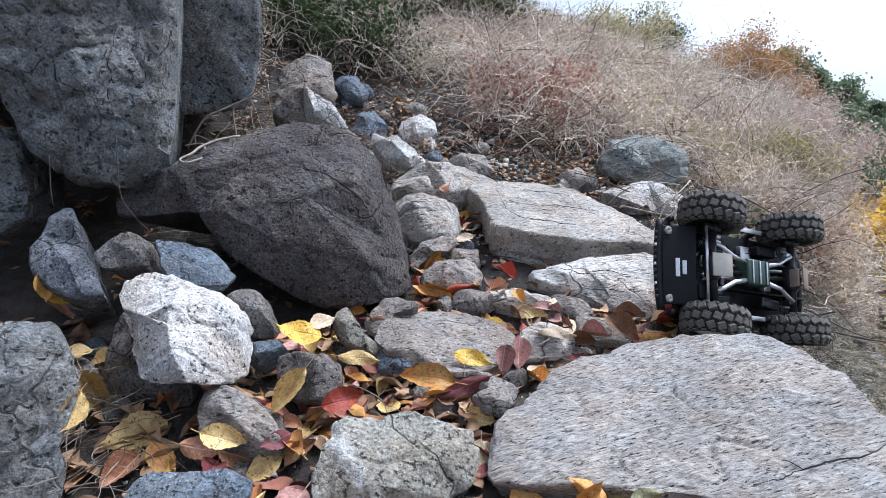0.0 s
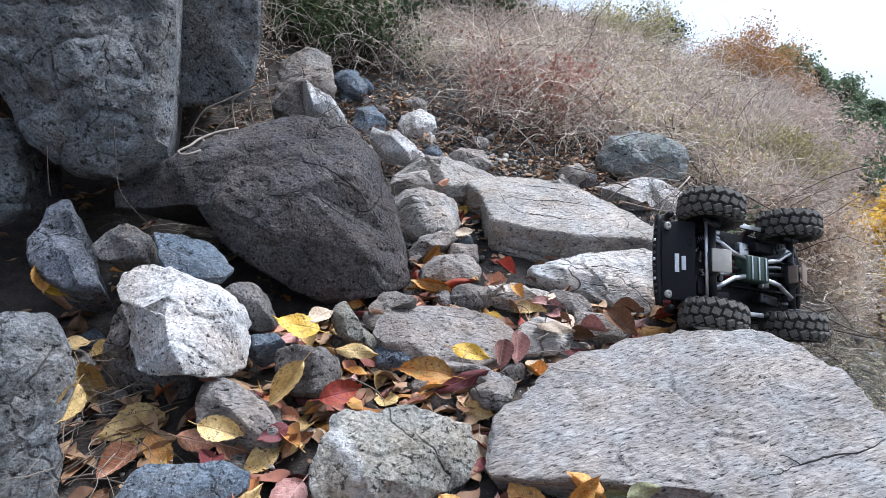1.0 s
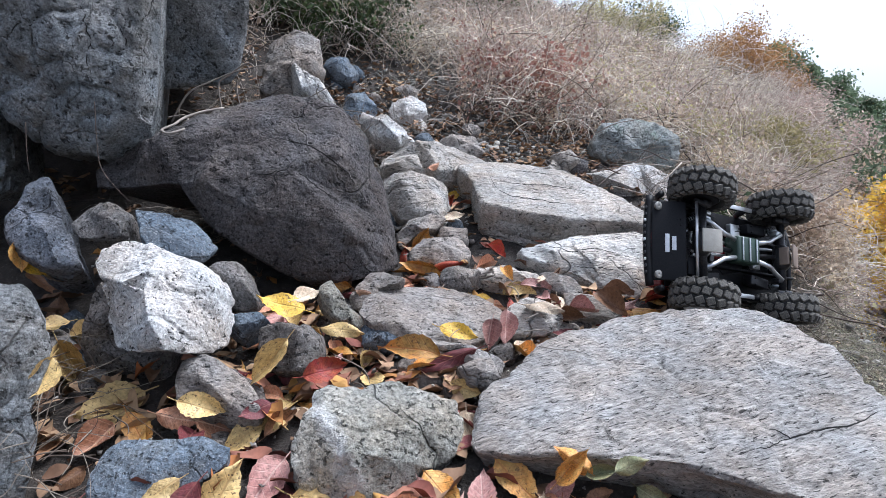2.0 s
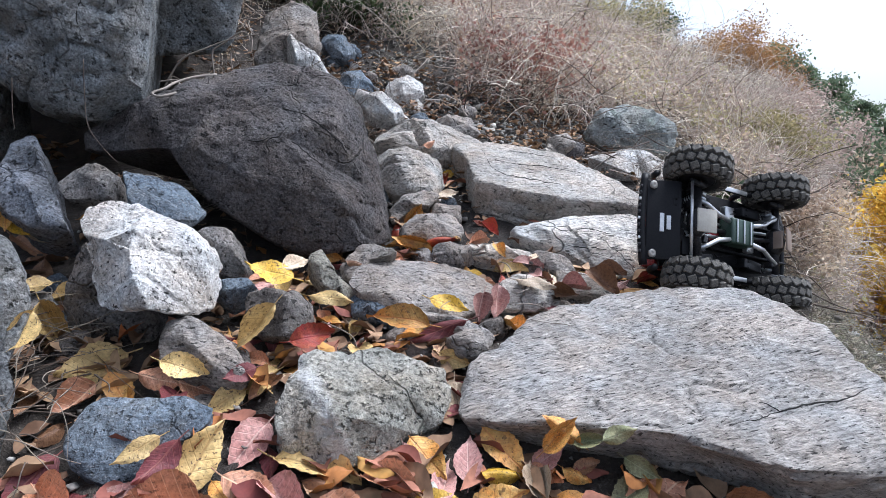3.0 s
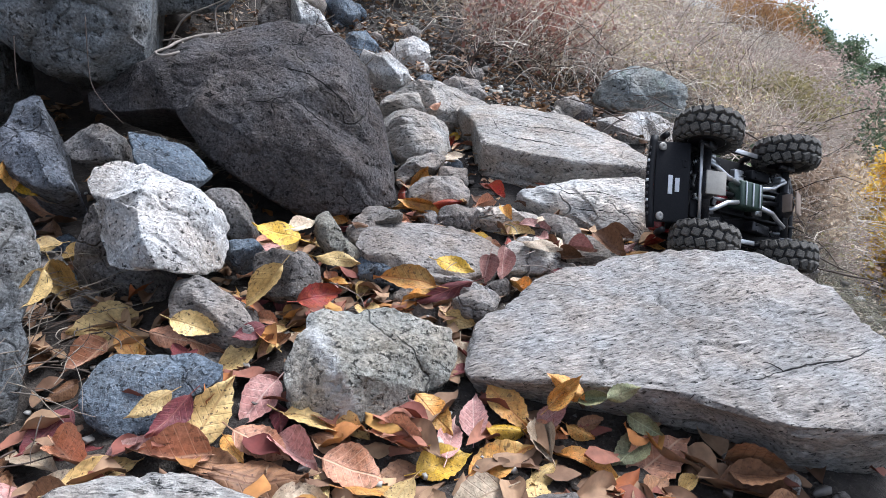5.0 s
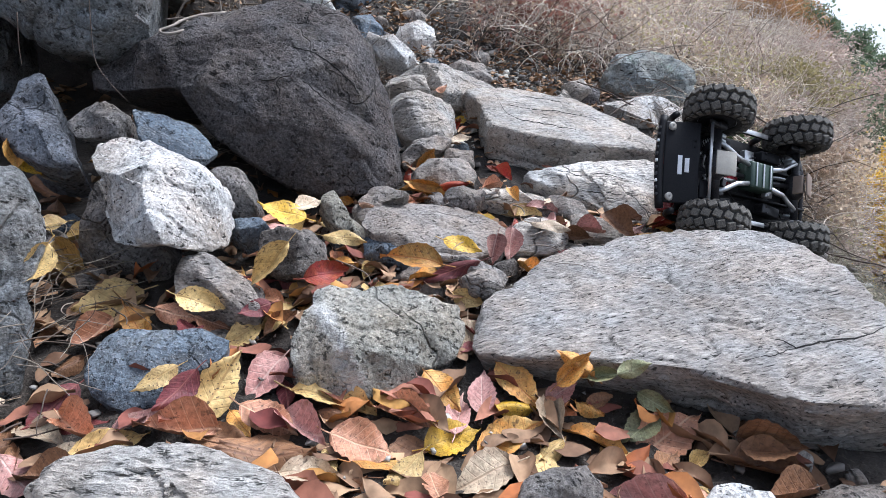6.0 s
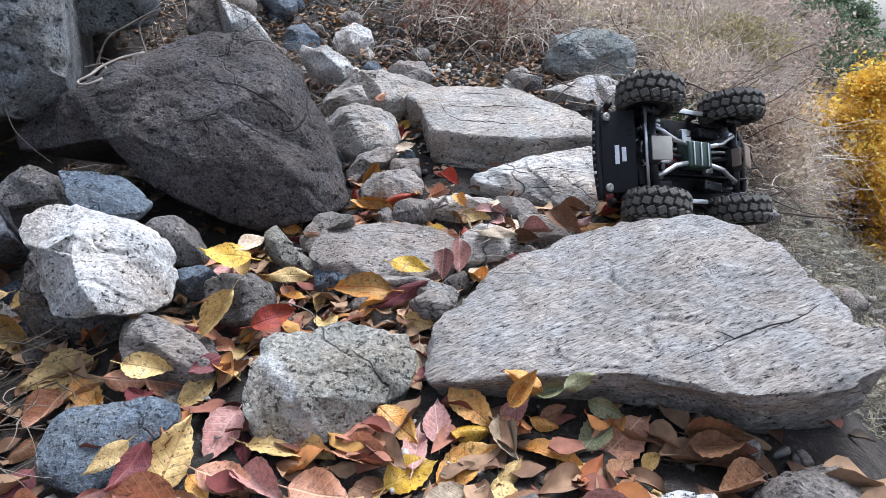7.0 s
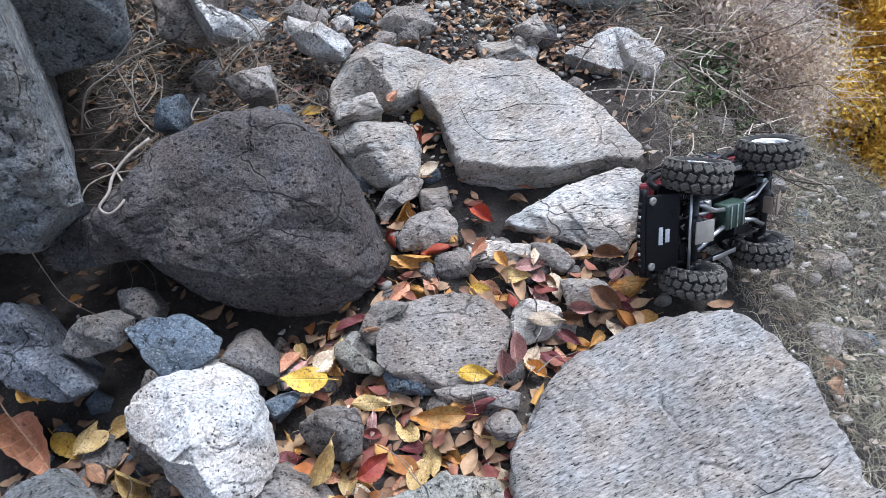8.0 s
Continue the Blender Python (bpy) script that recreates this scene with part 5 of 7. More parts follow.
leaf("salmon", 3, (-0.499, 0.901, 0.052), (-0.038, -0.060, -0.033), (0.21, -0.56, 0.80), 0.078, 1.15)
leaf("salmon", 3, (-0.368, 0.897, 0.065), (0.060, 0.016, -0.029), (0.38, -0.87, 0.32), 0.069, 1.07)
leaf("ochre", 1, (-0.265, 0.901, 0.054), (-0.054, -0.043, -0.024), (0.18, -0.65, 0.74), 0.073, 1.15)
leaf("ochre", 3, (-0.538, 0.828, 0.195), (-0.017, -0.037, -0.050), (0.70, -0.67, 0.26), 0.065, 1.15)
leaf("ochre", 5, (-0.681, 1.060, 0.137), (0.054, -0.014, -0.093), (0.46, -0.80, 0.39), 0.108, 0.80)
leaf("ochre", 0, (-0.298, 0.714, -0.011), (0.043, 0.061, 0.079), (0.45, -0.81, 0.38), 0.109, 1.15)
leaf("pink", 1, (-0.212, 0.839, 0.034), (-0.043, -0.076, -0.044), (0.17, -0.57, 0.81), 0.097, 1.15)
leaf("ochre", 7, (-0.325, 0.735, 0.061), (-0.045, -0.039, -0.021), (0.21, -0.65, 0.73), 0.063, 1.15)
leaf("maroon", 2, (-0.300, 0.736, 0.056), (-0.036, -0.050, -0.038), (0.23, -0.69, 0.69), 0.073, 1.15)
leaf("maroon", 0, (-0.487, 0.778, 0.003), (-0.029, -0.081, -0.027), (0.26, -0.38, 0.89), 0.090, 1.15)
leaf("salmon", 3, (-0.265, 0.705, -0.015), (-0.097, -0.027, 0.013), (0.23, -0.42, 0.88), 0.102, 0.95)
leaf("salmon", 0, (-0.243, 0.726, 0.011), (0.082, -0.023, -0.028), (0.14, -0.52, 0.84), 0.090, 1.14)
leaf("ochre", 1, (-0.190, 0.777, 0.013), (0.125, -0.036, -0.016), (0.03, -0.33, 0.94), 0.131, 0.87)
leaf("pink", 2, (-0.012, 0.789, 0.030), (0.026, -0.043, -0.041), (0.02, -0.68, 0.73), 0.065, 1.15)
leaf("orange", 0, (-0.002, 0.799, 0.034), (0.055, -0.046, -0.037), (-0.04, -0.66, 0.75), 0.080, 1.15)
leaf("pink", 6, (0.081, 0.750, -0.004), (-0.001, 0.049, 0.042), (-0.05, -0.65, 0.76), 0.065, 1.15)
leaf("orange", 0, (0.103, 0.815, 0.044), (0.058, -0.052, -0.040), (-0.08, -0.67, 0.74), 0.088, 1.15)
leaf("yellow", 4, (0.097, 0.762, 0.008), (0.060, -0.005, 0.001), (-0.06, -0.55, 0.83), 0.060, 1.01)
leaf("orange", 3, (0.183, 0.762, 0.040), (0.043, 0.005, 0.053), (-0.25, -0.92, 0.29), 0.068, 0.80)
leaf("yellow", 6, (0.003, 0.699, -0.026), (0.072, 0.025, 0.019), (0.00, -0.60, 0.80), 0.079, 1.15)
leaf("orange", 0, (0.072, 0.701, -0.030), (0.089, 0.028, 0.031), (-0.11, -0.56, 0.82), 0.098, 1.15)
leaf("salmon", 6, (-0.118, 0.688, -0.002), (0.088, -0.015, -0.020), (0.10, -0.52, 0.85), 0.091, 1.15)
leaf("brown", 2, (-0.246, 0.660, -0.008), (0.119, 0.000, -0.006), (0.05, -0.36, 0.93), 0.119, 1.00)
leaf("salmon", 3, (-0.065, 0.742, 0.005), (0.084, -0.016, -0.015), (0.05, -0.50, 0.86), 0.087, 1.01)
leaf("brown", 4, (-0.509, 0.832, 0.020), (-0.028, -0.040, -0.014), (0.35, -0.51, 0.78), 0.051, 1.15)
leaf("pink", 3, (0.174, 0.784, -0.000), (0.043, 0.006, 0.034), (-0.19, -0.89, 0.41), 0.055, 1.15)
leaf("orange", 4, (0.213, 0.773, 0.011), (0.037, -0.022, -0.006), (-0.16, -0.52, 0.84), 0.043, 1.15)
leaf("green", 1, (0.296, 0.765, 0.032), (0.041, -0.031, -0.015), (-0.43, -0.79, 0.45), 0.054, 1.05)
leaf("green", 2, (0.255, 0.738, 0.070), (0.042, -0.003, 0.022), (-0.29, -0.86, 0.43), 0.048, 1.11)
leaf("green", 3, (0.221, 0.756, 0.054), (0.044, -0.001, 0.012), (-0.18, -0.83, 0.53), 0.046, 0.88)
leaf("salmon", 6, (0.290, 0.712, -0.035), (0.084, 0.035, 0.050), (-0.17, -0.65, 0.74), 0.104, 1.15)
leaf("brown", 5, (0.417, 0.715, -0.004), (0.070, -0.045, 0.010), (-0.51, -0.67, 0.54), 0.083, 1.15)
leaf("green", 6, (0.319, 0.745, 0.011), (-0.050, -0.029, -0.030), (-0.18, -0.55, 0.82), 0.066, 1.15)
leaf("ochre", 4, (0.151, 0.678, -0.021), (0.035, 0.021, 0.021), (-0.12, -0.58, 0.81), 0.046, 1.15)
leaf("brown", 3, (0.350, 1.233, 0.194), (0.063, -0.046, -0.036), (-0.19, -0.76, 0.62), 0.085, 1.15)
leaf("orange", 4, (0.401, 1.271, 0.134), (0.093, -0.020, 0.022), (-0.30, -0.57, 0.76), 0.097, 1.15)
leaf("orange", 5, (0.618, 1.404, 0.192), (-0.095, -0.023, -0.058), (-0.20, -0.75, 0.63), 0.114, 1.15)
leaf("orange", 3, (0.021, 1.448, 0.196), (-0.098, -0.001, 0.019), (0.04, -0.99, 0.15), 0.100, 0.73)
leaf("orange", 5, (-0.052, 1.566, 0.232), (0.046, 0.007, 0.055), (0.15, -0.99, 0.00), 0.072, 1.15)
leaf("yellow", 0, (0.046, 1.871, 0.335), (0.047, 0.021, 0.029), (0.09, -0.86, 0.50), 0.059, 1.15)
leaf("tan", 0, (0.035, 1.650, 0.302), (0.058, 0.023, 0.012), (0.06, -0.58, 0.81), 0.064, 1.15)
leaf("brown", 4, (-0.073, 1.439, 0.180), (0.090, -0.003, 0.007), (-0.08, -0.59, 0.80), 0.090, 1.01)
leaf("red", 4, (-0.002, 1.444, 0.210), (0.082, -0.018, 0.015), (-0.27, -0.87, 0.41), 0.085, 0.68)
leaf("pink", 5, (0.126, 1.142, 0.162), (-0.013, -0.029, -0.055), (0.04, -0.89, 0.46), 0.064, 1.15)
leaf("pink", 3, (0.159, 1.176, 0.172), (-0.007, -0.040, -0.066), (0.07, -0.85, 0.51), 0.077, 1.02)
leaf("ochre", 1, (0.169, 1.356, 0.164), (0.077, 0.007, 0.012), (-0.01, -0.84, 0.54), 0.078, 0.96)
leaf("tan", 7, (0.197, 1.193, 0.181), (0.080, -0.020, -0.004), (-0.07, -0.47, 0.88), 0.083, 1.02)
leaf("brown", 5, (0.274, 1.225, 0.146), (0.059, -0.017, -0.003), (-0.22, -0.84, 0.50), 0.061, 0.99)
leaf("pink", 5, (0.298, 1.221, 0.166), (0.056, -0.021, -0.011), (-0.12, -0.68, 0.72), 0.060, 0.94)
leaf("orange", 3, (-0.818, 1.181, 0.310), (0.004, -0.002, -0.068), (0.48, -0.88, 0.06), 0.068, 1.06)
leaf("yellow", 1, (-0.817, 1.184, 0.267), (0.035, 0.012, -0.037), (0.49, -0.86, 0.17), 0.052, 1.15)
leaf("brown", 3, (-0.963, 1.408, 0.187), (0.091, -0.012, -0.049), (0.31, -0.62, 0.72), 0.104, 1.15)
leaf("tan", 3, (-0.792, 1.206, 0.234), (0.049, 0.021, -0.018), (0.46, -0.83, 0.31), 0.056, 0.97)
leaf("brown", 2, (-0.830, 1.308, 0.160), (0.002, -0.043, -0.066), (0.40, -0.76, 0.51), 0.079, 1.15)
leaf("maroon", 0, (-0.251, 0.909, 0.088), (-0.042, -0.037, -0.007), (0.48, -0.66, 0.58), 0.056, 1.15)
leaf("ochre", 5, (-0.270, 0.909, 0.048), (0.027, 0.020, 0.012), (0.16, -0.66, 0.74), 0.035, 1.15)
leaf("brown", 3, (-0.258, 0.889, 0.038), (0.042, 0.042, 0.027), (0.18, -0.65, 0.74), 0.065, 0.84)
leaf("salmon", 3, (-0.197, 1.163, 0.109), (0.022, -0.029, -0.032), (0.11, -0.70, 0.71), 0.048, 1.15)
leaf("ochre", 3, (-0.117, 1.118, 0.102), (-0.007, -0.032, -0.030), (0.07, -0.69, 0.72), 0.044, 1.15)
leaf("ochre", 2, (0.001, 0.656, -0.004), (-0.041, -0.044, -0.018), (0.01, -0.39, 0.92), 0.063, 1.15)
leaf("tan", 1, (0.115, 0.650, -0.007), (-0.083, -0.035, -0.022), (-0.06, -0.44, 0.90), 0.092, 1.15)
leaf("pink", 2, (-0.498, 0.636, -0.018), (0.061, -0.036, -0.028), (0.20, -0.36, 0.91), 0.076, 1.15)
leaf("salmon", 5, (-0.461, 0.696, -0.001), (0.058, -0.030, -0.021), (0.12, -0.41, 0.90), 0.069, 1.15)
leaf("tan", 1, (-0.399, 0.644, -0.021), (-0.054, -0.002, 0.007), (0.13, -0.42, 0.90), 0.055, 1.14)
leaf("brown", 2, (-0.248, 0.652, -0.011), (0.117, 0.001, -0.005), (0.05, -0.37, 0.93), 0.117, 1.14)
leaf("tan", 1, (-0.167, 0.628, -0.017), (0.069, 0.004, -0.006), (0.10, -0.40, 0.91), 0.069, 1.07)
leaf("brown", 3, (0.392, 0.685, -0.024), (0.087, -0.026, 0.009), (-0.21, -0.38, 0.90), 0.091, 1.15)
leaf("ochre", 5, (0.344, 0.680, -0.031), (0.028, 0.011, 0.018), (-0.31, -0.53, 0.79), 0.035, 1.15)
leaf("brown", 1, (0.227, 0.769, 0.003), (0.041, 0.007, 0.015), (-0.21, -0.54, 0.82), 0.044, 1.15)
leaf("salmon", 4, (0.113, 0.710, -0.026), (-0.017, 0.034, 0.030), (-0.08, -0.68, 0.73), 0.048, 1.15)
leaf("brown", 4, (-0.087, 0.728, 0.001), (-0.061, 0.007, 0.006), (0.05, -0.37, 0.93), 0.062, 1.15)
leaf("orange", 1, (-0.088, 1.443, 0.197), (0.125, -0.030, -0.014), (-0.01, -0.47, 0.88), 0.130, 0.60)
leaf("orange", 4, (-0.075, 1.402, 0.173), (0.101, -0.066, -0.020), (-0.09, -0.41, 0.91), 0.123, 0.68)
leaf("yellow", 1, (0.099, 1.353, 0.157), (0.045, -0.063, -0.022), (-0.04, -0.36, 0.93), 0.080, 1.12)
leaf("ochre", 1, (0.178, 1.355, 0.161), (0.065, -0.028, 0.011), (-0.31, -0.39, 0.87), 0.072, 1.15)
leaf("tan", 0, (0.295, 1.338, 0.160), (0.002, -0.068, -0.031), (-0.15, -0.41, 0.90), 0.074, 1.15)
leaf("orange", 3, (0.171, 1.386, 0.218), (0.025, -0.033, -0.023), (-0.23, -0.67, 0.71), 0.048, 1.15)
leaf("salmon", 3, (-0.940, 1.231, 0.153), (0.125, -0.148, -0.063), (0.20, -0.23, 0.95), 0.204, 0.78)
leaf("yellow", 0, (-0.846, 1.182, 0.128), (0.057, -0.054, -0.035), (0.25, -0.32, 0.91), 0.086, 1.15)
leaf("ochre", 6, (-0.707, 1.141, 0.153), (-0.048, -0.044, -0.003), (0.21, -0.30, 0.93), 0.065, 1.15)
leaf("ochre", 3, (-0.683, 1.195, 0.117), (-0.045, -0.051, -0.012), (0.20, -0.38, 0.90), 0.069, 1.15)
leaf("brown", 2, (-0.746, 1.084, 0.134), (0.037, -0.036, -0.025), (0.27, -0.35, 0.90), 0.057, 1.15)
leaf("brown", 1, (-0.678, 1.055, 0.109), (0.032, 0.029, 0.012), (0.14, -0.49, 0.86), 0.045, 1.15)
leaf("red", 2, (0.179, 1.294, 0.162), (0.008, -0.043, -0.007), (-0.07, -0.17, 0.98), 0.044, 1.15)
leaf("red", 3, (0.143, 1.537, 0.245), (0.051, -0.043, -0.021), (-0.07, -0.50, 0.86), 0.070, 1.15)
leaf("red", 4, (-0.063, 1.539, 0.239), (0.003, -0.051, -0.035), (0.09, -0.56, 0.82), 0.062, 1.15)
leaf("orange", 4, (0.444, 1.269, 0.148), (0.068, -0.003, 0.002), (-0.05, -0.66, 0.75), 0.068, 1.15)
leaf("red", 3, (0.502, 1.337, 0.146), (0.047, 0.011, 0.015), (-0.18, -0.44, 0.88), 0.050, 1.15)
leaf("brown", 4, (-0.092, 1.247, 0.177), (-0.072, -0.014, 0.028), (0.39, -0.51, 0.77), 0.078, 0.75)
leaf("maroon", 2, (-0.383, 1.030, 0.094), (0.066, 0.001, -0.008), (0.12, -0.27, 0.96), 0.067, 1.15)
leaf("ochre", 3, (-0.323, 1.287, 0.142), (0.022, -0.039, -0.017), (0.02, -0.39, 0.92), 0.048, 1.15)
leaf("salmon", 4, (-0.014, 1.830, 0.438), (0.036, 0.017, 0.018), (0.03, -0.76, 0.65), 0.044, 1.15)
leaf("yellow", 1, (-0.259, 1.933, 0.394), (0.072, 0.003, -0.007), (0.11, -0.49, 0.87), 0.072, 1.01)
leaf("red", 3, (0.050, 1.822, 0.352), (0.009, -0.044, -0.032), (-0.11, -0.60, 0.80), 0.055, 1.15)
leaf("orange", 3, (-0.540, 1.884, 0.440), (0.031, 0.021, 0.000), (0.33, -0.49, 0.81), 0.037, 1.15)
leaf("orange", 4, (-0.572, 2.202, 0.551), (0.050, -0.014, -0.030), (0.26, -0.65, 0.72), 0.060, 1.15)
leaf("orange", 3, (-0.864, 1.499, 0.221), (0.029, 0.013, -0.001), (0.25, -0.47, 0.85), 0.032, 1.15)
leaf("orange", 4, (0.229, 0.748, 0.060), (-0.049, 0.030, 0.025), (-0.31, -0.85, 0.43), 0.063, 0.90)
crack(bpy.data.objects["flat_slab"], [(0.636, 0.781, 0.137), (0.615, 0.773, 0.133), (0.594, 0.764, 0.129), (0.577, 0.762, 0.127), (0.563, 0.764, 0.123), (0.547, 0.763, 0.120), (0.529, 0.759, 0.118), (0.513, 0.757, 0.115), (0.498, 0.757, 0.110), (0.488, 0.764, 0.113), (0.480, 0.775, 0.114)], 0.0018)
crack(bpy.data.objects["flat_slab"], [(0.512, 0.757, 0.116), (0.499, 0.756, 0.110), (0.483, 0.754, 0.106), (0.463, 0.742, 0.106), (0.448, 0.741, 0.103), (0.433, 0.739, 0.100), (0.419, 0.738, 0.097)], 0.001)
crack(bpy.data.objects["dark_boulder"], [(-0.366, 1.387, 0.521), (-0.344, 1.386, 0.515), (-0.321, 1.382, 0.510), (-0.298, 1.377, 0.505), (-0.276, 1.376, 0.500), (-0.258, 1.376, 0.488), (-0.238, 1.372, 0.477), (-0.220, 1.374, 0.466), (-0.201, 1.370, 0.454), (-0.175, 1.369, 0.435), (-0.149, 1.364, 0.417)], 0.002)
crack(bpy.data.objects["dark_boulder"], [(-0.513, 1.351, 0.329), (-0.483, 1.330, 0.315), (-0.458, 1.321, 0.301), (-0.443, 1.324, 0.286), (-0.422, 1.308, 0.273), (-0.405, 1.304, 0.259)], 0.0022)
crack(bpy.data.objects["dark_boulder"], [(-0.437, 1.326, 0.414), (-0.408, 1.331, 0.424), (-0.378, 1.336, 0.434), (-0.350, 1.337, 0.434), (-0.323, 1.340, 0.433), (-0.295, 1.344, 0.432), (-0.275, 1.339, 0.422), (-0.255, 1.339, 0.412), (-0.236, 1.342, 0.402), (-0.216, 1.339, 0.392), (-0.196, 1.338, 0.381)], 0.0018)
crack(bpy.data.objects["pale_slab"], [(0.199, 1.768, 0.401), (0.237, 1.743, 0.401), (0.278, 1.745, 0.401), (0.319, 1.757, 0.397), (0.358, 1.756, 0.394), (0.396, 1.753, 0.391), (0.428, 1.745, 0.386), (0.459, 1.737, 0.381)], 0.0018)
crack(bpy.data.objects["pale_slab"], [(0.159, 1.876, 0.387), (0.187, 1.716, 0.380), (0.219, 1.650, 0.371), (0.249, 1.643, 0.368), (0.280, 1.636, 0.364), (0.310, 1.630, 0.361), (0.340, 1.628, 0.357), (0.371, 1.625, 0.353)], 0.0016)
crack(bpy.data.objects["pale_slab"], [(0.243, 1.873, 0.434), (0.287, 1.875, 0.431), (0.332, 1.878, 0.429), (0.367, 1.872, 0.424), (0.399, 1.856, 0.418)], 0.0014)
crack(bpy.data.objects["wedge_stone"], [(0.289, 1.474, 0.263), (0.315, 1.461, 0.254), (0.341, 1.445, 0.245), (0.377, 1.450, 0.248), (0.414, 1.459, 0.251), (0.447, 1.450, 0.247), (0.482, 1.448, 0.242)], 0.0016)
crack(bpy.data.objects["wedge_stone"], [(0.350, 1.415, 0.218), (0.378, 1.414, 0.216), (0.405, 1.412, 0.214), (0.433, 1.412, 0.208), (0.462, 1.413, 0.202)], 0.0014)
crack(bpy.data.objects["hanging_boulder"], [(-0.701, 1.374, 0.649), (-0.687, 1.364, 0.678), (-0.674, 1.357, 0.705), (-0.667, 1.359, 0.734), (-0.656, 1.369, 0.754), (-0.646, 1.381, 0.774), (-0.637, 1.396, 0.795), (-0.629, 1.413, 0.817), (-0.624, 1.415, 0.842), (-0.620, 1.419, 0.868), (-0.617, 1.428, 0.895)], 0.0024)
crack(bpy.data.objects["hanging_boulder"], [(-0.900, 1.334, 0.695), (-0.883, 1.337, 0.715), (-0.861, 1.331, 0.734), (-0.840, 1.327, 0.753), (-0.809, 1.328, 0.759), (-0.781, 1.334, 0.766)], 0.002)
crack(bpy.data.objects["hanging_boulder"], [(-0.746, 1.342, 0.803), (-0.742, 1.343, 0.783), (-0.729, 1.327, 0.759), (-0.723, 1.324, 0.738), (-0.721, 1.328, 0.718), (-0.724, 1.323, 0.689), (-0.736, 1.332, 0.662), (-0.754, 1.353, 0.635)], 0.0018)
crack(bpy.data.objects["mossy_boulder"], [(0.626, 2.278, 0.547), (0.669, 2.244, 0.537), (0.717, 2.225, 0.529), (0.779, 2.256, 0.537)], 0.0025)


# ---- more leaves scattered over the litter ----
def drop(x, y):
    """The highest surface under a place: point and normal."""
    hit, place, normal, _, ob, _ = scene.ray_cast(bpy.context.evaluated_depsgraph_get(), (x, y, 3.0), (0, 0, -1))
    return (place, normal, ob.name) if hit else (None, None, "")


def scatter(count, where, sizes, colours, seed, stay=("ground", "small_stone")):
    dice = random.Random(seed)
    bpy.context.view_layer.update()
    done = 0
    for _ in range(count * 6):
        x, y = dice.uniform(where[0], where[1]), dice.uniform(where[2], where[3])
        place, normal, name = drop(x, y)
        if place is None or not name.startswith(stay):
            continue
        a = dice.uniform(0, 6.283)
        up = (normal * 0.6 + Vector((dice.uniform(-0.35, 0.35), dice.uniform(-0.6, 0.2), 0.6))).normalized()
        size = dice.uniform(*sizes)
        leaf(dice.choice(colours), dice.choice((0, 1, 2, 3, 6, 7, 7)), place + up * (0.004 + 0.012 * dice.random()) - Vector((math.cos(a), math.sin(a), 0)) * size * 0.4,
             (math.cos(a), math.sin(a), dice.uniform(-0.15, 0.15)), up, size, dice.uniform(0.7, 1.1))
        done += 1
        if done == count:
            break


WARM = ("ochre", "orange", "salmon", "brown", "brown", "tan", "pink", "maroon")
scatter(60, (-0.46, 0.28, 0.82, 1.42), (0.06, 0.09), WARM, 21)
scatter(26, (0.15, 0.56, 1.12, 1.42), (0.055, 0.08), ("brown", "orange", "pink", "tan", "maroon"), 22)
scatter(84, (-0.45, 0.50, 0.38, 0.80), (0.07, 0.105), WARM, 23)
scatter(20, (-0.85, -0.42, 0.55, 1.15), (0.06, 0.09), ("brown", "ochre", "brown", "tan"), 24)
scatter(16, (-0.6, 0.2, 1.6, 2.3), (0.04, 0.06), ("brown", "orange", "pink", "tan"), 25, ("ground",))


# ---- twigs, dry brush and vines ----
def twig_material(name, a, b, thin=0.0):
    m, n, l, bsdf = material(name)
    g = n.new("ShaderNodeNewGeometry")
    v = n.new("ShaderNodeTexCoord").outputs["Object"]
    col = mixed(n, l, "MIX", g.outputs["Random Per Island"], a, b)
    col = mixed(n, l, "MULTIPLY", 0.6, col, ramp(n, l, spot(n, l, v, 60, 3), [(0.3, 0.5), (0.65, 1.2)]))
    col = mixed(n, l, "MULTIPLY", 0.8, col, ramp(n, l, spot(n, l, v, 2.6, 4), [(0.36, (0.62, 0.56, 0.52)), (0.5, (1.0, 1.0, 0.98)), (0.64, (1.18, 1.2, 1.08))]))
    l.new(col, bsdf.inputs["Base Color"])
    bsdf.inputs["Roughness"].default_value = 0.85
    if thin:
        glow, join = n.new("ShaderNodeBsdfTranslucent"), n.new("ShaderNodeMixShader")
        l.new(col, glow.inputs[0])
        join.inputs[0].default_value = thin
        l.new(bsdf.outputs[0], join.inputs[1])
        l.new(glow.outputs[0], join.inputs[2])
        l.new(join.outputs[0], n["Material Output"].inputs[0])
    return m


dry_twig = twig_material("dry_twig", (0.34, 0.275, 0.23), (0.90, 0.80, 0.69))
pale_vine = twig_material("pale_vine", (0.50, 0.43, 0.37), (0.90, 0.83, 0.74))
grey_twig = twig_material("grey_twig", (0.14, 0.115, 0.095), (0.34, 0.29, 0.24))
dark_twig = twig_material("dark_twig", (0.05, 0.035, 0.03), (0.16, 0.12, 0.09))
root_bark = twig_material("root_bark", (0.26, 0.22, 0.19), (0.34, 0.30, 0.26))
brush_leaf = twig_material("brush_leaf", (0.34, 0.25, 0.185), (0.80, 0.65, 0.50), 0.4)
red_leaf = twig_material("red_leaf", (0.26, 0.12, 0.10), (0.46, 0.25, 0.20), 0.4)
green_leaf = twig_material("green_leaf", (0.035, 0.06, 0.022), (0.12, 0.16, 0.06))
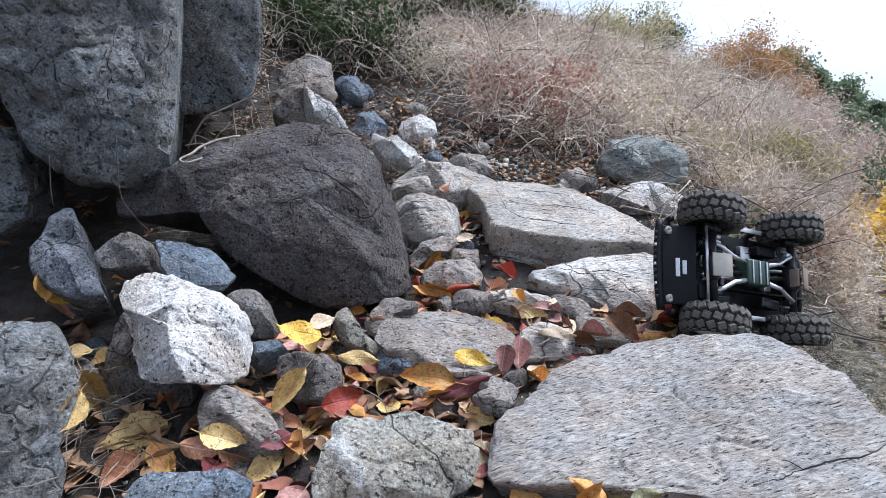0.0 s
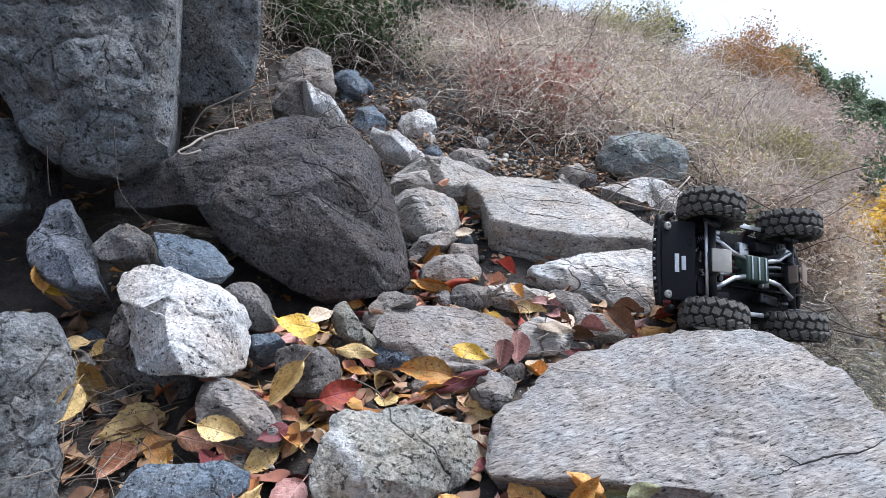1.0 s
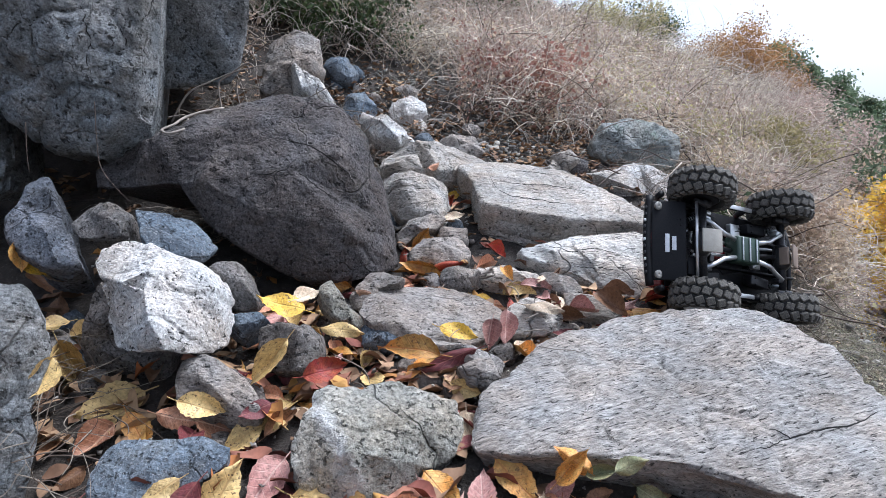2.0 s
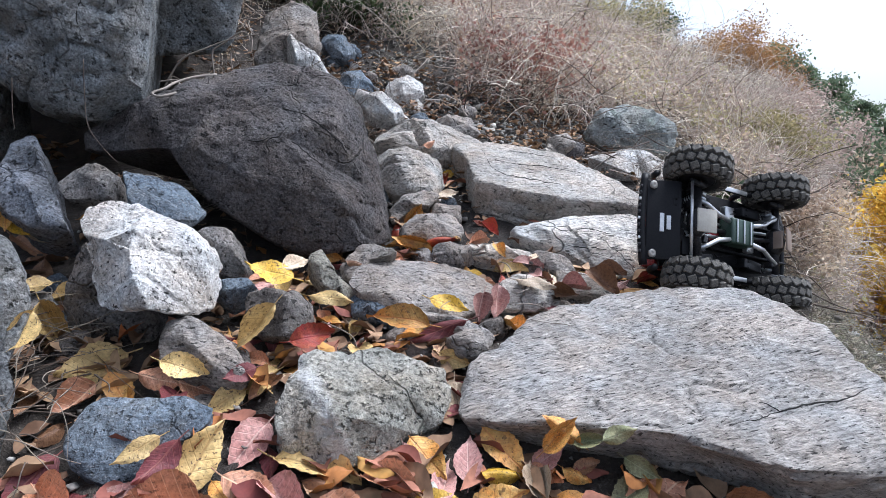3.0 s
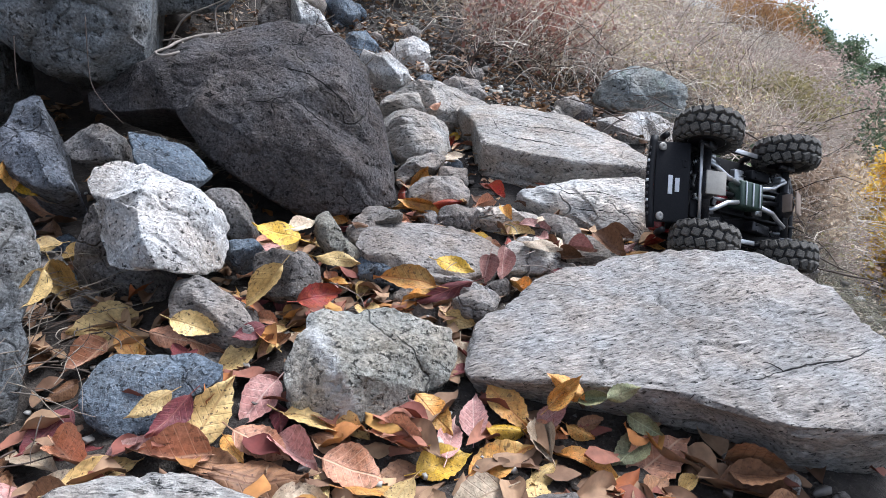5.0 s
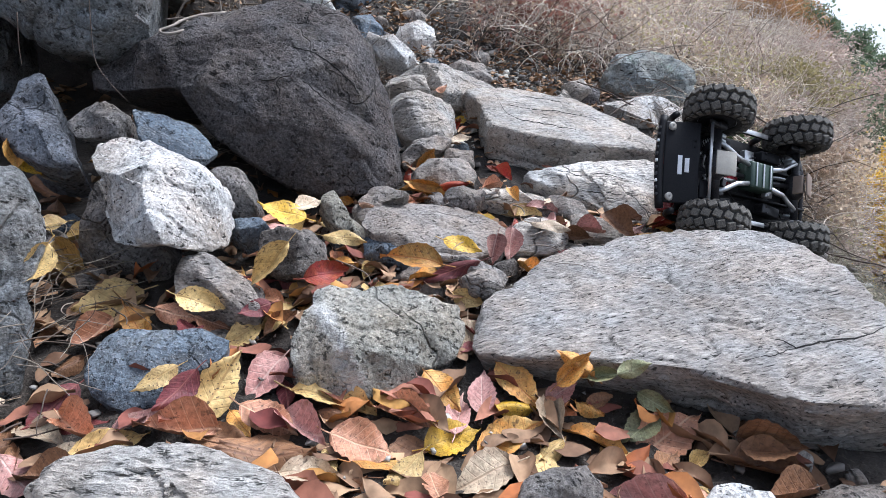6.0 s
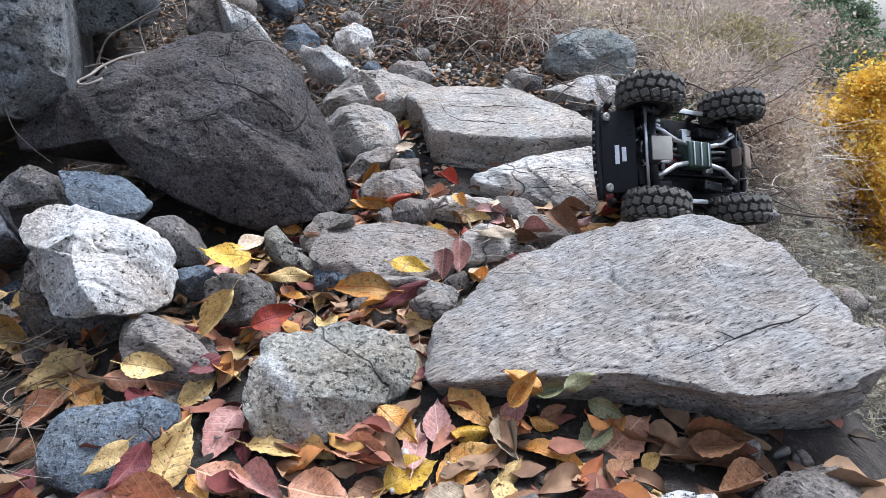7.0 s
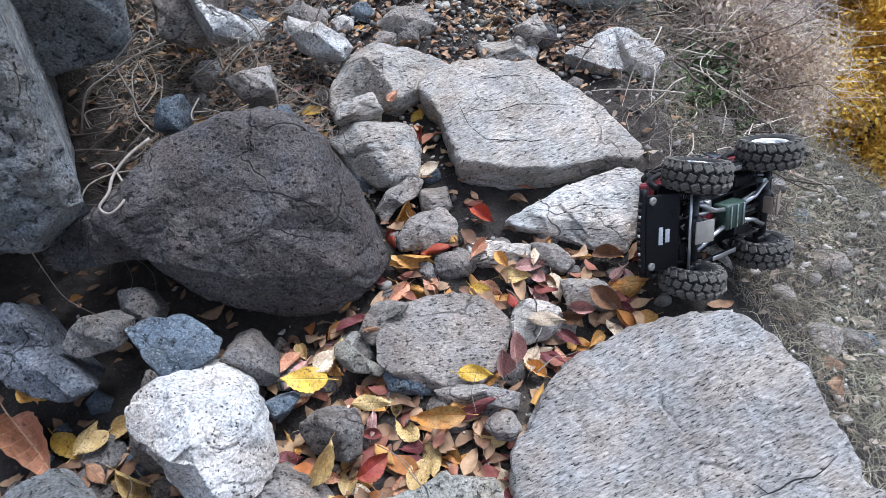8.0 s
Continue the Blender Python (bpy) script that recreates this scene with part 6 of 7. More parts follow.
olive_leaf = twig_material("olive_leaf", (0.30, 0.265, 0.12), (0.66, 0.59, 0.32), 0.4)
# needle colours lightened: the haze of distance is painted into them
hazed_pine_leaf = twig_material("pine_needles", (0.09, 0.135, 0.08), (0.27, 0.34, 0.21), 0.35)
gold_leaf = twig_material("gold_leaf", (0.76, 0.46, 0.05), (0.93, 0.70, 0.16), 0.45)
orange_leaf = twig_material("orange_leaf", (0.36, 0.19, 0.08), (0.58, 0.36, 0.17), 0.4)
mauve_leaf = twig_material("mauve_leaf", (0.38, 0.285, 0.25), (0.68, 0.54, 0.47), 0.4)
faded_blade = twig_material("faded_blade", (0.20, 0.185, 0.125), (0.46, 0.43, 0.32))
dull_leaf = twig_material("dull_leaf", (0.15, 0.12, 0.09), (0.40, 0.33, 0.26))
bark = twig_material("bark", (0.10, 0.08, 0.065), (0.18, 0.15, 0.12))


def strands(name, starts, aims, lengths, widths, droop, wobble, mat, rng, seg=6):
    """Many thin bent three-sided stems as one mesh."""
    n = len(starts)
    d = aims / np.linalg.norm(aims, axis=1, keepdims=True)
    p = starts.copy()
    side = np.cross(d, rng.normal(size=(n, 3)))
    side /= np.linalg.norm(side, axis=1, keepdims=True)
    rows = []
    for i in range(seg + 1):
        w = (widths * (1 - 0.75 * i / seg))[:, None]
        up = np.cross(d, side)
        rows.append(np.stack([p + w * (math.cos(a) * side + math.sin(a) * up) for a in (0, 2.094, 4.189)], 1))
        p = p + d * (lengths / seg)[:, None]
        d = d + rng.normal(size=(n, 3)) * wobble + np.array((0, 0, -1)) * droop
        d /= np.linalg.norm(d, axis=1, keepdims=True)
        side = side - d * (side * d).sum(1, keepdims=True)
        side /= np.linalg.norm(side, axis=1, keepdims=True)
    verts = np.stack(rows, 1).reshape(-1, 3)
    base = (np.arange(n) * (seg + 1) * 3)[:, None, None]
    i, k = np.meshgrid(np.arange(seg), np.arange(3), indexing="ij")
    a, b = i * 3 + k, i * 3 + (k + 1) % 3
    quad = np.stack([a, b, b + 3, a + 3], -1).reshape(1, -1, 4)
    return raw_mesh(name, verts, (base + quad).reshape(-1, 4), mat)


def raw_mesh(name, verts, quads, mat):
    me = bpy.data.meshes.new(name)
    me.vertices.add(len(verts))
    me.vertices.foreach_set("co", verts.astype(np.float32).ravel())
    me.loops.add(quads.size)
    me.loops.foreach_set("vertex_index", quads.astype(np.int32).ravel())
    me.polygons.add(len(quads))
    me.polygons.foreach_set("loop_start", np.arange(0, quads.size, 4, dtype=np.int32))
    me.materials.append(mat)
    me.update()
    me.validate()
    return me


def flakes(name, places, sizes, mat, rng, stretch=1.7):
    """Many small bent leaves as one mesh."""
    n = len(places)
    u = rng.normal(size=(n, 3))
    u /= np.linalg.norm(u, axis=1, keepdims=True)
    v = np.cross(u, rng.normal(size=(n, 3)))
    v /= np.linalg.norm(v, axis=1, keepdims=True)
    w = np.cross(u, v)
    s = sizes[:, None]
    a = places - u * s * stretch * 0.5
    c = places + u * s * stretch * 0.5
    b, d = places + v * s * 0.5 + w * s * 0.15, places - v * s * 0.5 + w * s * 0.15
    verts = np.stack([a, b, c, d], 1).reshape(-1, 3)
    return raw_mesh(name, verts, np.arange(4 * n).reshape(-1, 4), mat)


def on_bank(rng, n, x0, x1, y0, y1, lift=0.0):
    y = y0 + (y1 - y0) * rng.random(n) ** 1.6
    x = x0 + (x1 - x0) * rng.random(n)
    x *= np.maximum(1.0, y / 3.2)
    z = height(x, y) + lift * rng.random(n)
    return np.stack([x, y, z], 1)


def clear_of_rubble(p):
    """Keeps brush off the stony gully itself."""
    gully = (p[:, 0] > -0.75) & (p[:, 0] < 0.10) & (p[:, 1] < 2.95)
    slabs = (p[:, 0] < 1.0) & (p[:, 1] < 2.32)
    cliff = (p[:, 0] / p[:, 1] > 0.65) & (p[:, 1] > 1.7)
    slabs |= (p[:, 0] > 0.15) & (p[:, 0] < 1.08) & (p[:, 1] < 2.50)
    slabs |= cliff
    return p[~(gully | slabs)]


rng = np.random.default_rng(4)
p = clear_of_rubble(on_bank(rng, 22000, -1.6, 3.0, 1.9, 9.0, 0.18))
n = len(p)
far = np.maximum(1.0, p[:, 1] / 3.0)
aim = np.stack([rng.normal(0, 0.8, n), rng.normal(-0.35, 0.6, n), rng.uniform(0.1, 1.3, n)], 1)
brush = new("dry_brush", strands("dry_brush", p, aim, rng.uniform(0.15, 0.6, n) * far ** 0.2 * np.clip((p[:, 1] - 2.1) / 0.7, 0.35, 1), rng.uniform(0.0008, 0.0032, n) * far ** 0.8, 0.18, 0.30, dry_twig, rng, 8))
tagged(brush, "tangled dry leafless brush covering the slope", "brush", kind="stuff")
# dark-coloured stems stand in for the shade in the gaps of the brush
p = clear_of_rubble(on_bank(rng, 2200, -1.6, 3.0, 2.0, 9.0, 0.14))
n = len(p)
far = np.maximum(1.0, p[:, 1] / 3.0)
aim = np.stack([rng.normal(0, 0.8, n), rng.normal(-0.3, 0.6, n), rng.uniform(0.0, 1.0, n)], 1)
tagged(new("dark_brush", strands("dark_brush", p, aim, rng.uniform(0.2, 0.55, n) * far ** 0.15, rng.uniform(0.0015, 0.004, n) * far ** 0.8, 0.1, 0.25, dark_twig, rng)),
       "dark bare stems standing in for the shaded gaps beneath the dry brush", "brush", kind="stuff")
p = clear_of_rubble(on_bank(rng, 2400, -1.6, 2.6, 2.2, 6.0, 0.22))
n = len(p)
far = np.maximum(1.0, p[:, 1] / 3.0)
aim = np.stack([rng.normal(0, 1.0, n), rng.normal(-0.2, 0.5, n), rng.uniform(0.3, 1.3, n)], 1)
tagged(new("pale_vines", strands("pale_vines", p, aim, rng.uniform(0.25, 0.7, n) * far ** 0.3, rng.uniform(0.0010, 0.0026, n) * far ** 0.7, 0.22, 0.16, pale_vine, rng, 12)),
       "long arching pale dead vines over the brush", "vines", kind="stuff")
for name, label, count, box, size, mat in (
        ("dry_leaf_litter", "small withered brown leaves caught in brush", 110000, (-1.6, 3.0, 2.0, 9.0, 0.30), 0.0105, brush_leaf),
        ("olive_foliage", "sparse yellow-green leaves in the brush", 13000, (0.7, 3.0, 2.3, 9.0, 0.34), 0.010, olive_leaf),
        ("mauve_foliage", "withered mauve-grey leaves in the brush", 40000, (0.0, 3.0, 2.6, 9.0, 0.34), 0.0105, mauve_leaf),
        ("red_foliage", "small dull red leaves in the brush", 1100, (0.05, 0.75, 2.4, 3.4, 0.3), 0.014, red_leaf)):
    p = clear_of_rubble(on_bank(rng, count, *box))
    s = size * rng.uniform(0.5, 1.4, len(p)) * np.maximum(1.0, p[:, 1] / 3.0) ** 0.8
    tagged(new(name, flakes(name, p, s, mat, rng)), label, "foliage", kind="stuff")


# brush on the flank that falls away
g = np.random.default_rng(46)
n = 6000
y = 2.1 + 4.5 * g.random(n) ** 1.4
x = y * g.uniform(0.50, 0.72, n)
p = np.stack([x, y, height(x, y) + 0.25 * g.random(n)], 1)
aim = np.stack([g.normal(0.1, 0.6, n), g.normal(-0.2, 0.5, n), g.uniform(0.2, 1.3, n)], 1)
tagged(new("flank_brush", strands("flank_brush", p, aim, g.uniform(0.12, 0.40, n), g.uniform(0.0008, 0.0022, n) * np.maximum(1.0, y / 3.0), 0.15, 0.28, dry_twig, g)), "dry grey brush on the flank that falls away", "brush", kind="stuff")
for name, label, mat, count in (("flank_leaves", "small withered leaves in the brush on the flank", mauve_leaf, 22000), ("flank_green", "sparse green leaves in the brush on the flank", olive_leaf, 3000)):
    k = g.integers(0, n, count)
    tagged(new(name, flakes(name, p[k] + g.normal(0, 0.06, (count, 3)), 0.012 * g.uniform(0.5, 1.4, count) * np.maximum(1.0, p[k, 1] / 3.0), mat, g)), label, "foliage", kind="stuff")


def shrub(label, place, radius, tall, leaves, size, mat, wood, seed, flat=1.0, lean=0.0):
    """A shrub: stems from one root and a loose crown of small leaves with gaps."""
    g = np.random.default_rng(seed)
    ob = new("shrub")
    k = 26
    start = np.repeat(np.array([place], float), k, 0) + g.normal(0, 0.05 * radius, (k, 3)) * (1, 1, 0)
    aim = np.stack([g.normal(lean, 0.6, k), g.normal(0, 0.6, k), g.uniform(0.7, 1.6, k)], 1)
    stems = new("branchwork", strands("branchwork", start, aim, g.uniform(0.7, 1.2, k) * tall, g.uniform(0.006, 0.014, k) * radius, 0.03, 0.14, wood, g, 8))
    stems.parent = ob
    clumps = np.stack([g.normal(lean * 0.5, 0.45, 60), g.normal(0, 0.45, 60), g.uniform(0.25, 1.05, 60)], 1) * (radius, radius, tall * flat) + np.array(place)
    which = clumps[g.integers(0, 60, leaves)]
    spread = g.normal(0, 0.13, (leaves, 3)) * radius
    crown = new("crown", flakes("crown", which + spread, size * g.uniform(0.5, 1.4, leaves), mat, g))
    crown.parent = ob
    return tagged(ob, label, "shrub")


def tree(label, place, tall, spread, leaves, size, mat, seed, low=0.25, cone=False):
    """A tree: tapered trunk, limbs and a ragged crown of leaf clumps."""
    g = np.random.default_rng(seed)
    ob = new("tree")
    bm = bmesh.new()
    x, y, z = place
    stem = [(x + 0.03 * tall * math.sin(2.1 * f + seed), y + 0.02 * tall * math.cos(1.7 * f), z + tall * f * 0.92) for f in np.linspace(0, 1, 9)]
    tube_bm(bm, stem, [tall * 0.022 * (1 - 0.85 * f) for f in np.linspace(0, 1, 9)], 9)
    trunk = part("trunk", bm, bark, ob)
    centres = []
    bm = bmesh.new()
    for k in range(34):
        f = low + (1 - low) * (k + 0.5) / 34
        reach = spread * ((1.05 - f) if cone else math.sin(math.pi * min(1, (f - low) / (1 - low) * 0.85 + 0.15)) ** 0.7) * g.uniform(0.6, 1.1)
        a = 2.4 * k + g.uniform(-0.4, 0.4)
        s = Vector(stem[min(8, int(f * 8.6))])
        e = s + Vector((math.cos(a) * reach, math.sin(a) * reach, reach * (0.1 if cone else g.uniform(0.1, 0.7))))
        tube_bm(bm, [s, s.lerp(e, 0.5) + Vector((0, 0, -0.06 * reach)), e], [tall * 0.006, tall * 0.004, tall * 0.0015], 5)
        for q in (0.45, 0.7, 0.9, 1.0):
            centres.append(s.lerp(e, q))
    part("limbs", bm, bark, ob)
    c = np.array([tuple(v) for v in centres])
    which = c[g.integers(0, len(c), leaves)]
    off = g.normal(0, 1, (leaves, 3)) * spread * (0.10 if cone else 0.14) * (1, 1, 0.6 if cone else 0.9)
    crown = new("crown", flakes("crown", which + off, size * g.uniform(0.5, 1.3, leaves), mat, g))
    crown.parent = ob
    return tagged(ob, label, "tree")


def on(x, y, sink=0.05):
    return (x, y, float(height(x, y)) - sink)


shrub("dark evergreen shrub overhanging the bank", on(-0.75, 3.75), 0.75, 1.2, 12000, 0.030, green_leaf, dark_twig, 31)
shrub("dark evergreen shrub at the edge of the bank", on(-0.42, 3.15), 0.30, 0.38, 4200, 0.015, green_leaf, dark_twig, 44)
shrub("leafy green shrub beside a boulder", on(-0.78, 3.0), 0.26, 0.42, 4000, 0.018, green_leaf, dark_twig, 45)
shrub("dark leafy shrub with bare trunk on the bank", on(0.15, 4.6), 0.6, 0.8, 6000, 0.028, green_leaf, dark_twig, 32)
shrub("orange-leaved shrub at the crest of the slope", on(3.85, 8.0), 0.75, 0.85, 20000, 0.017, orange_leaf, dry_twig, 33)
shrub("mauve-brown bare shrub on the crest", on(4.7, 8.9), 0.8, 0.55, 16000, 0.018, mauve_leaf, dry_twig, 34)
shrub("olive-green shrub on the crest of the slope", on(2.3, 8.3), 0.8, 0.6, 18000, 0.018, olive_leaf, dry_twig, 35)
shrub("dense green shrub on the crest of the slope", on(2.9, 9.4), 0.7, 0.7, 16000, 0.02, green_leaf, dry_twig, 36)
shrub("low red-leaved shrub at the foot of the bank", on(0.46, 2.75), 0.24, 0.30, 1100, 0.014, red_leaf, dark_twig, 37)
shrub("dark ivy undergrowth beside pale stones", (0.93, 2.0, 0.12), 0.22, 0.18, 800, 0.016, green_leaf, dark_twig, 38)
shrub("bushy olive-green tussock hanging over the drop", on(1.45, 2.75), 0.28, 0.34, 9000, 0.009, olive_leaf, dry_twig, 39)
shrub("straw-coloured brush mound over the drop", on(1.66, 2.85), 0.20, 0.26, 9000, 0.009, brush_leaf, dry_twig, 42)
shrub("tangled dry brush mound over the drop", on(1.30, 2.55), 0.28, 0.24, 7000, 0.009, brush_leaf, dry_twig, 43)
shrub("brown withered tussock on the falling slope", on(1.22, 2.1), 0.22, 0.26, 7000, 0.009, brush_leaf, dry_twig, 40)
shrub("grey-brown thicket on the falling slope", on(2.15, 3.7), 0.36, 0.40, 12000, 0.011, mauve_leaf, dry_twig, 41)
RIDGE = ((5.0, 2.9), (7.1, 2.45), (7.6, 2.25), (8.3, 1.8), (9.1, 1.35), (9.8, 0.95), (10.7, 0.4), (12.0, -0.4), (14.0, -1.7))


def far_wood(name, label, count, x0, x1, top, low, size, mat, seed):
    """A far wooded hillside under the ridge, as many leaf clumps."""
    g = np.random.default_rng(seed)
    k = 700
    x = g.uniform(x0, x1, k)
    fall = top + (low - top) * g.random(k) ** 1.3
    y = 13.6 - 0.9 * fall + g.normal(0, 0.25, k)
    centres = np.stack([x, y, np.interp(x, *zip(*RIDGE)) - fall], 1)
    p = centres[g.integers(0, k, count)] + g.normal(0, 1, (count, 3)) * (0.16, 0.16, 0.13)
    tagged(new(name, flakes(name, p, size * g.uniform(0.5, 1.4, count), mat, g)), label, "far woods", kind="stuff")


far_wood("grey_woods", "grey-brown leafless woods on the far hillside", 50000, 6.5, 14.0, 0.15, 4.5, 0.055, mauve_leaf, 91)
far_wood("tawny_woods", "tawny brush on the far hillside", 16000, 6.0, 13.0, 0.3, 4.0, 0.055, brush_leaf, 92)
far_wood("green_woods", "green woods below the ridge, paled by painted haze", 42000, 7.8, 14.0, -0.1, 2.0, 0.055, hazed_pine_leaf, 93)
for k, (x, back, tall) in enumerate(((7.7, 0.3, 1.0), (8.0, 0.6, 1.3), (8.5, 0.2, 1.1), (8.8, 0.5, 1.5), (9.15, 0.3, 1.3), (9.5, 0.7, 1.7), (9.9, 0.3, 1.5), (10.3, 0.6, 1.8), (10.8, 0.4, 1.7), (11.3, 0.7, 2.0), (11.9, 0.4, 1.9), (12.6, 0.7, 2.1), (13.3, 0.5, 2.1))):
    tree("green pine on the far ridge, paled by painted haze", (x, 13.6 + back, float(np.interp(x, *zip(*RIDGE))) + 0.42 - 0.80 * tall), 1.15 * tall, 0.72, 9000, 0.045, hazed_pine_leaf, 50 + k, 0.12, k % 3 != 1)
tree("golden-yellow autumn tree below the slope", (8.05, 9.9, -6.9), 7.2, 1.5, 42000, 0.05, gold_leaf, 61, 0.3)
tree("golden-yellow autumn tree below the slope", (10.2, 9.9, -7.6), 7.4, 1.8, 32000, 0.055, gold_leaf, 62, 0.3)
tree("golden-yellow autumn tree below the slope", (7.65, 7.8, -8.2), 6.2, 1.8, 36000, 0.05, gold_leaf, 63, 0.25)
tree("orange autumn tree in the valley", (9.9, 7.7, -9.3), 6.5, 2.0, 12000, 0.09, orange_leaf, 64, 0.25)


# roots and loose twigs
def root(label, points, radius, mat=None, name="root"):
    """A bent bare root or twig along the points."""
    bm = bmesh.new()
    way = [Vector(q) for q in points]
    fine = []
    for i in range(len(way) - 1):
        a, b, c, d = way[max(i - 1, 0)], way[i], way[i + 1], way[min(i + 2, len(way) - 1)]
        for k in range(5):
            t = k / 5
            fine.append(0.5 * ((2 * b) + (c - a) * t + (2 * a - 5 * b + 4 * c - d) * t * t + (3 * b - a - 3 * c + d) * t ** 3))
    fine.append(way[-1])
    size = [radius * (1 - 0.5 * i / len(fine)) * (1 + 0.15 * noise.noise(v * 40)) for i, v in enumerate(fine)]
    tube_bm(bm, fine, size, 7)
    return tagged(finish(name, bm, mat or root_bark), label, "root" if name == "root" else "twig")


def twigs(label, count, box, length, radius, mat, seed, spread=0.5, group="loose twigs"):
    dice = random.Random(seed)
    for k in range(count):
        x, y = dice.uniform(box[0], box[1]), dice.uniform(box[2], box[3])
        a = dice.uniform(0, 6.283)
        ln = dice.uniform(*length)
        z = float(height(x, y)) + dice.uniform(*box[4:])
        pts, d = [], Vector((math.cos(a), math.sin(a), dice.uniform(-spread, spread)))
        q = Vector((x, y, z))
        for i in range(5):
            pts.append(q.copy())
            q += d.normalized() * ln / 4
            d += Vector((dice.uniform(-0.5, 0.5), dice.uniform(-0.5, 0.5), dice.uniform(-0.3, 0.2)))
        tagged(root(label, pts, dice.uniform(*radius), mat, "twig"), group=group)


twigs("thin grey dead twig in leaf litter", 46, (-0.66, -0.49, 0.62, 1.0, 0.03, 0.12), (0.05, 0.13), (0.0005, 0.0010), grey_twig, 71)
twigs("dark rotten twig in leaf litter", 70, (-0.66, -0.47, 0.62, 1.0, 0.01, 0.10), (0.05, 0.14), (0.0006, 0.0014), dark_twig, 77)
twigs("brown dry twig among roots", 55, (-0.75, -0.30, 1.70, 2.25, 0.06, 0.24), (0.12, 0.35), (0.001, 0.003), grey_twig, 72)
twigs("bent bare vine beside pale stones", 40, (0.76, 1.12, 1.55, 2.15, 0.03, 0.18), (0.12, 0.30), (0.001, 0.0024), dry_twig, 73)
twigs("dark vine stem beside pale stones", 30, (0.76, 1.15, 1.60, 2.2, 0.02, 0.2), (0.15, 0.40), (0.002, 0.004), dark_twig, 74)
g = np.random.default_rng(75)
p = np.stack([g.uniform(0.78, 1.7, 2400), g.uniform(0.6, 2.2, 2400), np.zeros(2400)], 1)
p[:, 2] = height(p[:, 0], p[:, 1])
aim = np.stack([g.normal(0, 0.8, 2400), g.normal(0, 0.8, 2400), g.uniform(0.1, 1.0, 2400)], 1)
tagged(new("dry_grass", strands("dry_grass", p, aim, g.uniform(0.06, 0.20, 2400), g.uniform(0.0005, 0.0012, 2400), 0.2, 0.25, grey_twig, g)), "dry grey grass stems on the falling slope", "grass", kind="stuff")
p = np.stack([g.uniform(0.76, 1.9, 9000), g.uniform(0.6, 2.4, 9000), np.zeros(9000)], 1)
p[:, 2] = height(p[:, 0], p[:, 1])
aim = np.stack([g.normal(0.2, 0.8, 9000), g.normal(0, 0.8, 9000), g.uniform(0.0, 0.8, 9000)], 1)
tagged(new("faded_grass", strands("faded_grass", p, aim, g.uniform(0.05, 0.14, 9000), g.uniform(0.0006, 0.0016, 9000), 0.25, 0.25, faded_blade, g)), "faded grey-green grass on the falling slope", "grass", kind="stuff")
twigs("thin twig lying on leaves", 10, (-0.2, 0.4, 0.9, 1.3, 0.06, 0.10), (0.08, 0.16), (0.0008, 0.0016), grey_twig, 76, 0.1)

g = np.random.default_rng(99)
p = np.stack([g.uniform(-0.78, -0.16, 1500), g.uniform(1.58, 2.35, 1500), np.zeros(1500)], 1)
p[:, 2] = height(p[:, 0], p[:, 1]) + 0.05 * g.random(1500)
aim = np.stack([g.normal(0, 0.8, 1500), g.normal(-0.1, 0.8, 1500), g.uniform(-0.1, 0.5, 1500)], 1)
tagged(new("root_tangle", strands("root_tangle", p, aim, g.uniform(0.06, 0.22, 1500), g.uniform(0.0007, 0.0022, 1500), 0.06, 0.30, grey_twig, g)), "tangle of thin dead roots and twigs behind a boulder", "roots", kind="stuff")
p = np.stack([g.uniform(0.66, 1.25, 900), g.uniform(1.5, 2.25, 900), np.zeros(900)], 1)
p[:, 2] = height(p[:, 0], p[:, 1]) + 0.10 * g.random(900)
aim = np.stack([g.normal(0, 0.8, 900), g.normal(-0.2, 0.7, 900), g.uniform(0.0, 0.8, 900)], 1)
tagged(new("vine_tangle", strands("vine_tangle", p, aim, g.uniform(0.07, 0.22, 900), g.uniform(0.0007, 0.0018, 900), 0.12, 0.28, grey_twig, g, 8)), "tangle of grey vines beside pale stones", "vines", kind="stuff")

root("pale bare root looped over a dark boulder", [(-0.519, 1.525, 0.590), (-0.556, 1.490, 0.580), (-0.587, 1.449, 0.562), (-0.595, 1.410, 0.545), (-0.612, 1.384, 0.532), (-0.591, 1.367, 0.524),
      (-0.566, 1.386, 0.533), (-0.563, 1.416, 0.545), (-0.589, 1.467, 0.566), (-0.610, 1.488, 0.570), (-0.642, 1.487, 0.565)], 0.0036)
root("pale forked bare root above a boulder", [(-0.605, 1.751, 0.560), (-0.605, 1.751, 0.602), (-0.613, 1.762, 0.672), (-0.585, 1.766, 0.697), (-0.532, 1.772, 0.733), (-0.512, 1.768, 0.710), (-0.560, 1.763, 0.677),
      (-0.552, 1.753, 0.612)], 0.0030)
root("grey root under an overhanging boulder", [(-0.724, 1.691, 0.560), (-0.677, 1.700, 0.640), (-0.613, 1.703, 0.673), (-0.549, 1.707, 0.700), (-0.469, 1.712, 0.720)], 0.0028)
root("thin vine hanging from an overhanging boulder", [(-0.679, 1.242, 0.582), (-0.675, 1.231, 0.512), (-0.667, 1.222, 0.454), (-0.638, 1.215, 0.414), (-0.605, 1.210, 0.382)], 0.0010, dark_twig)
root("thin vine hanging from an overhanging boulder", [(-0.816, 1.234, 0.540), (-0.814, 1.225, 0.477), (-0.811, 1.222, 0.440)], 0.0010, dark_twig)

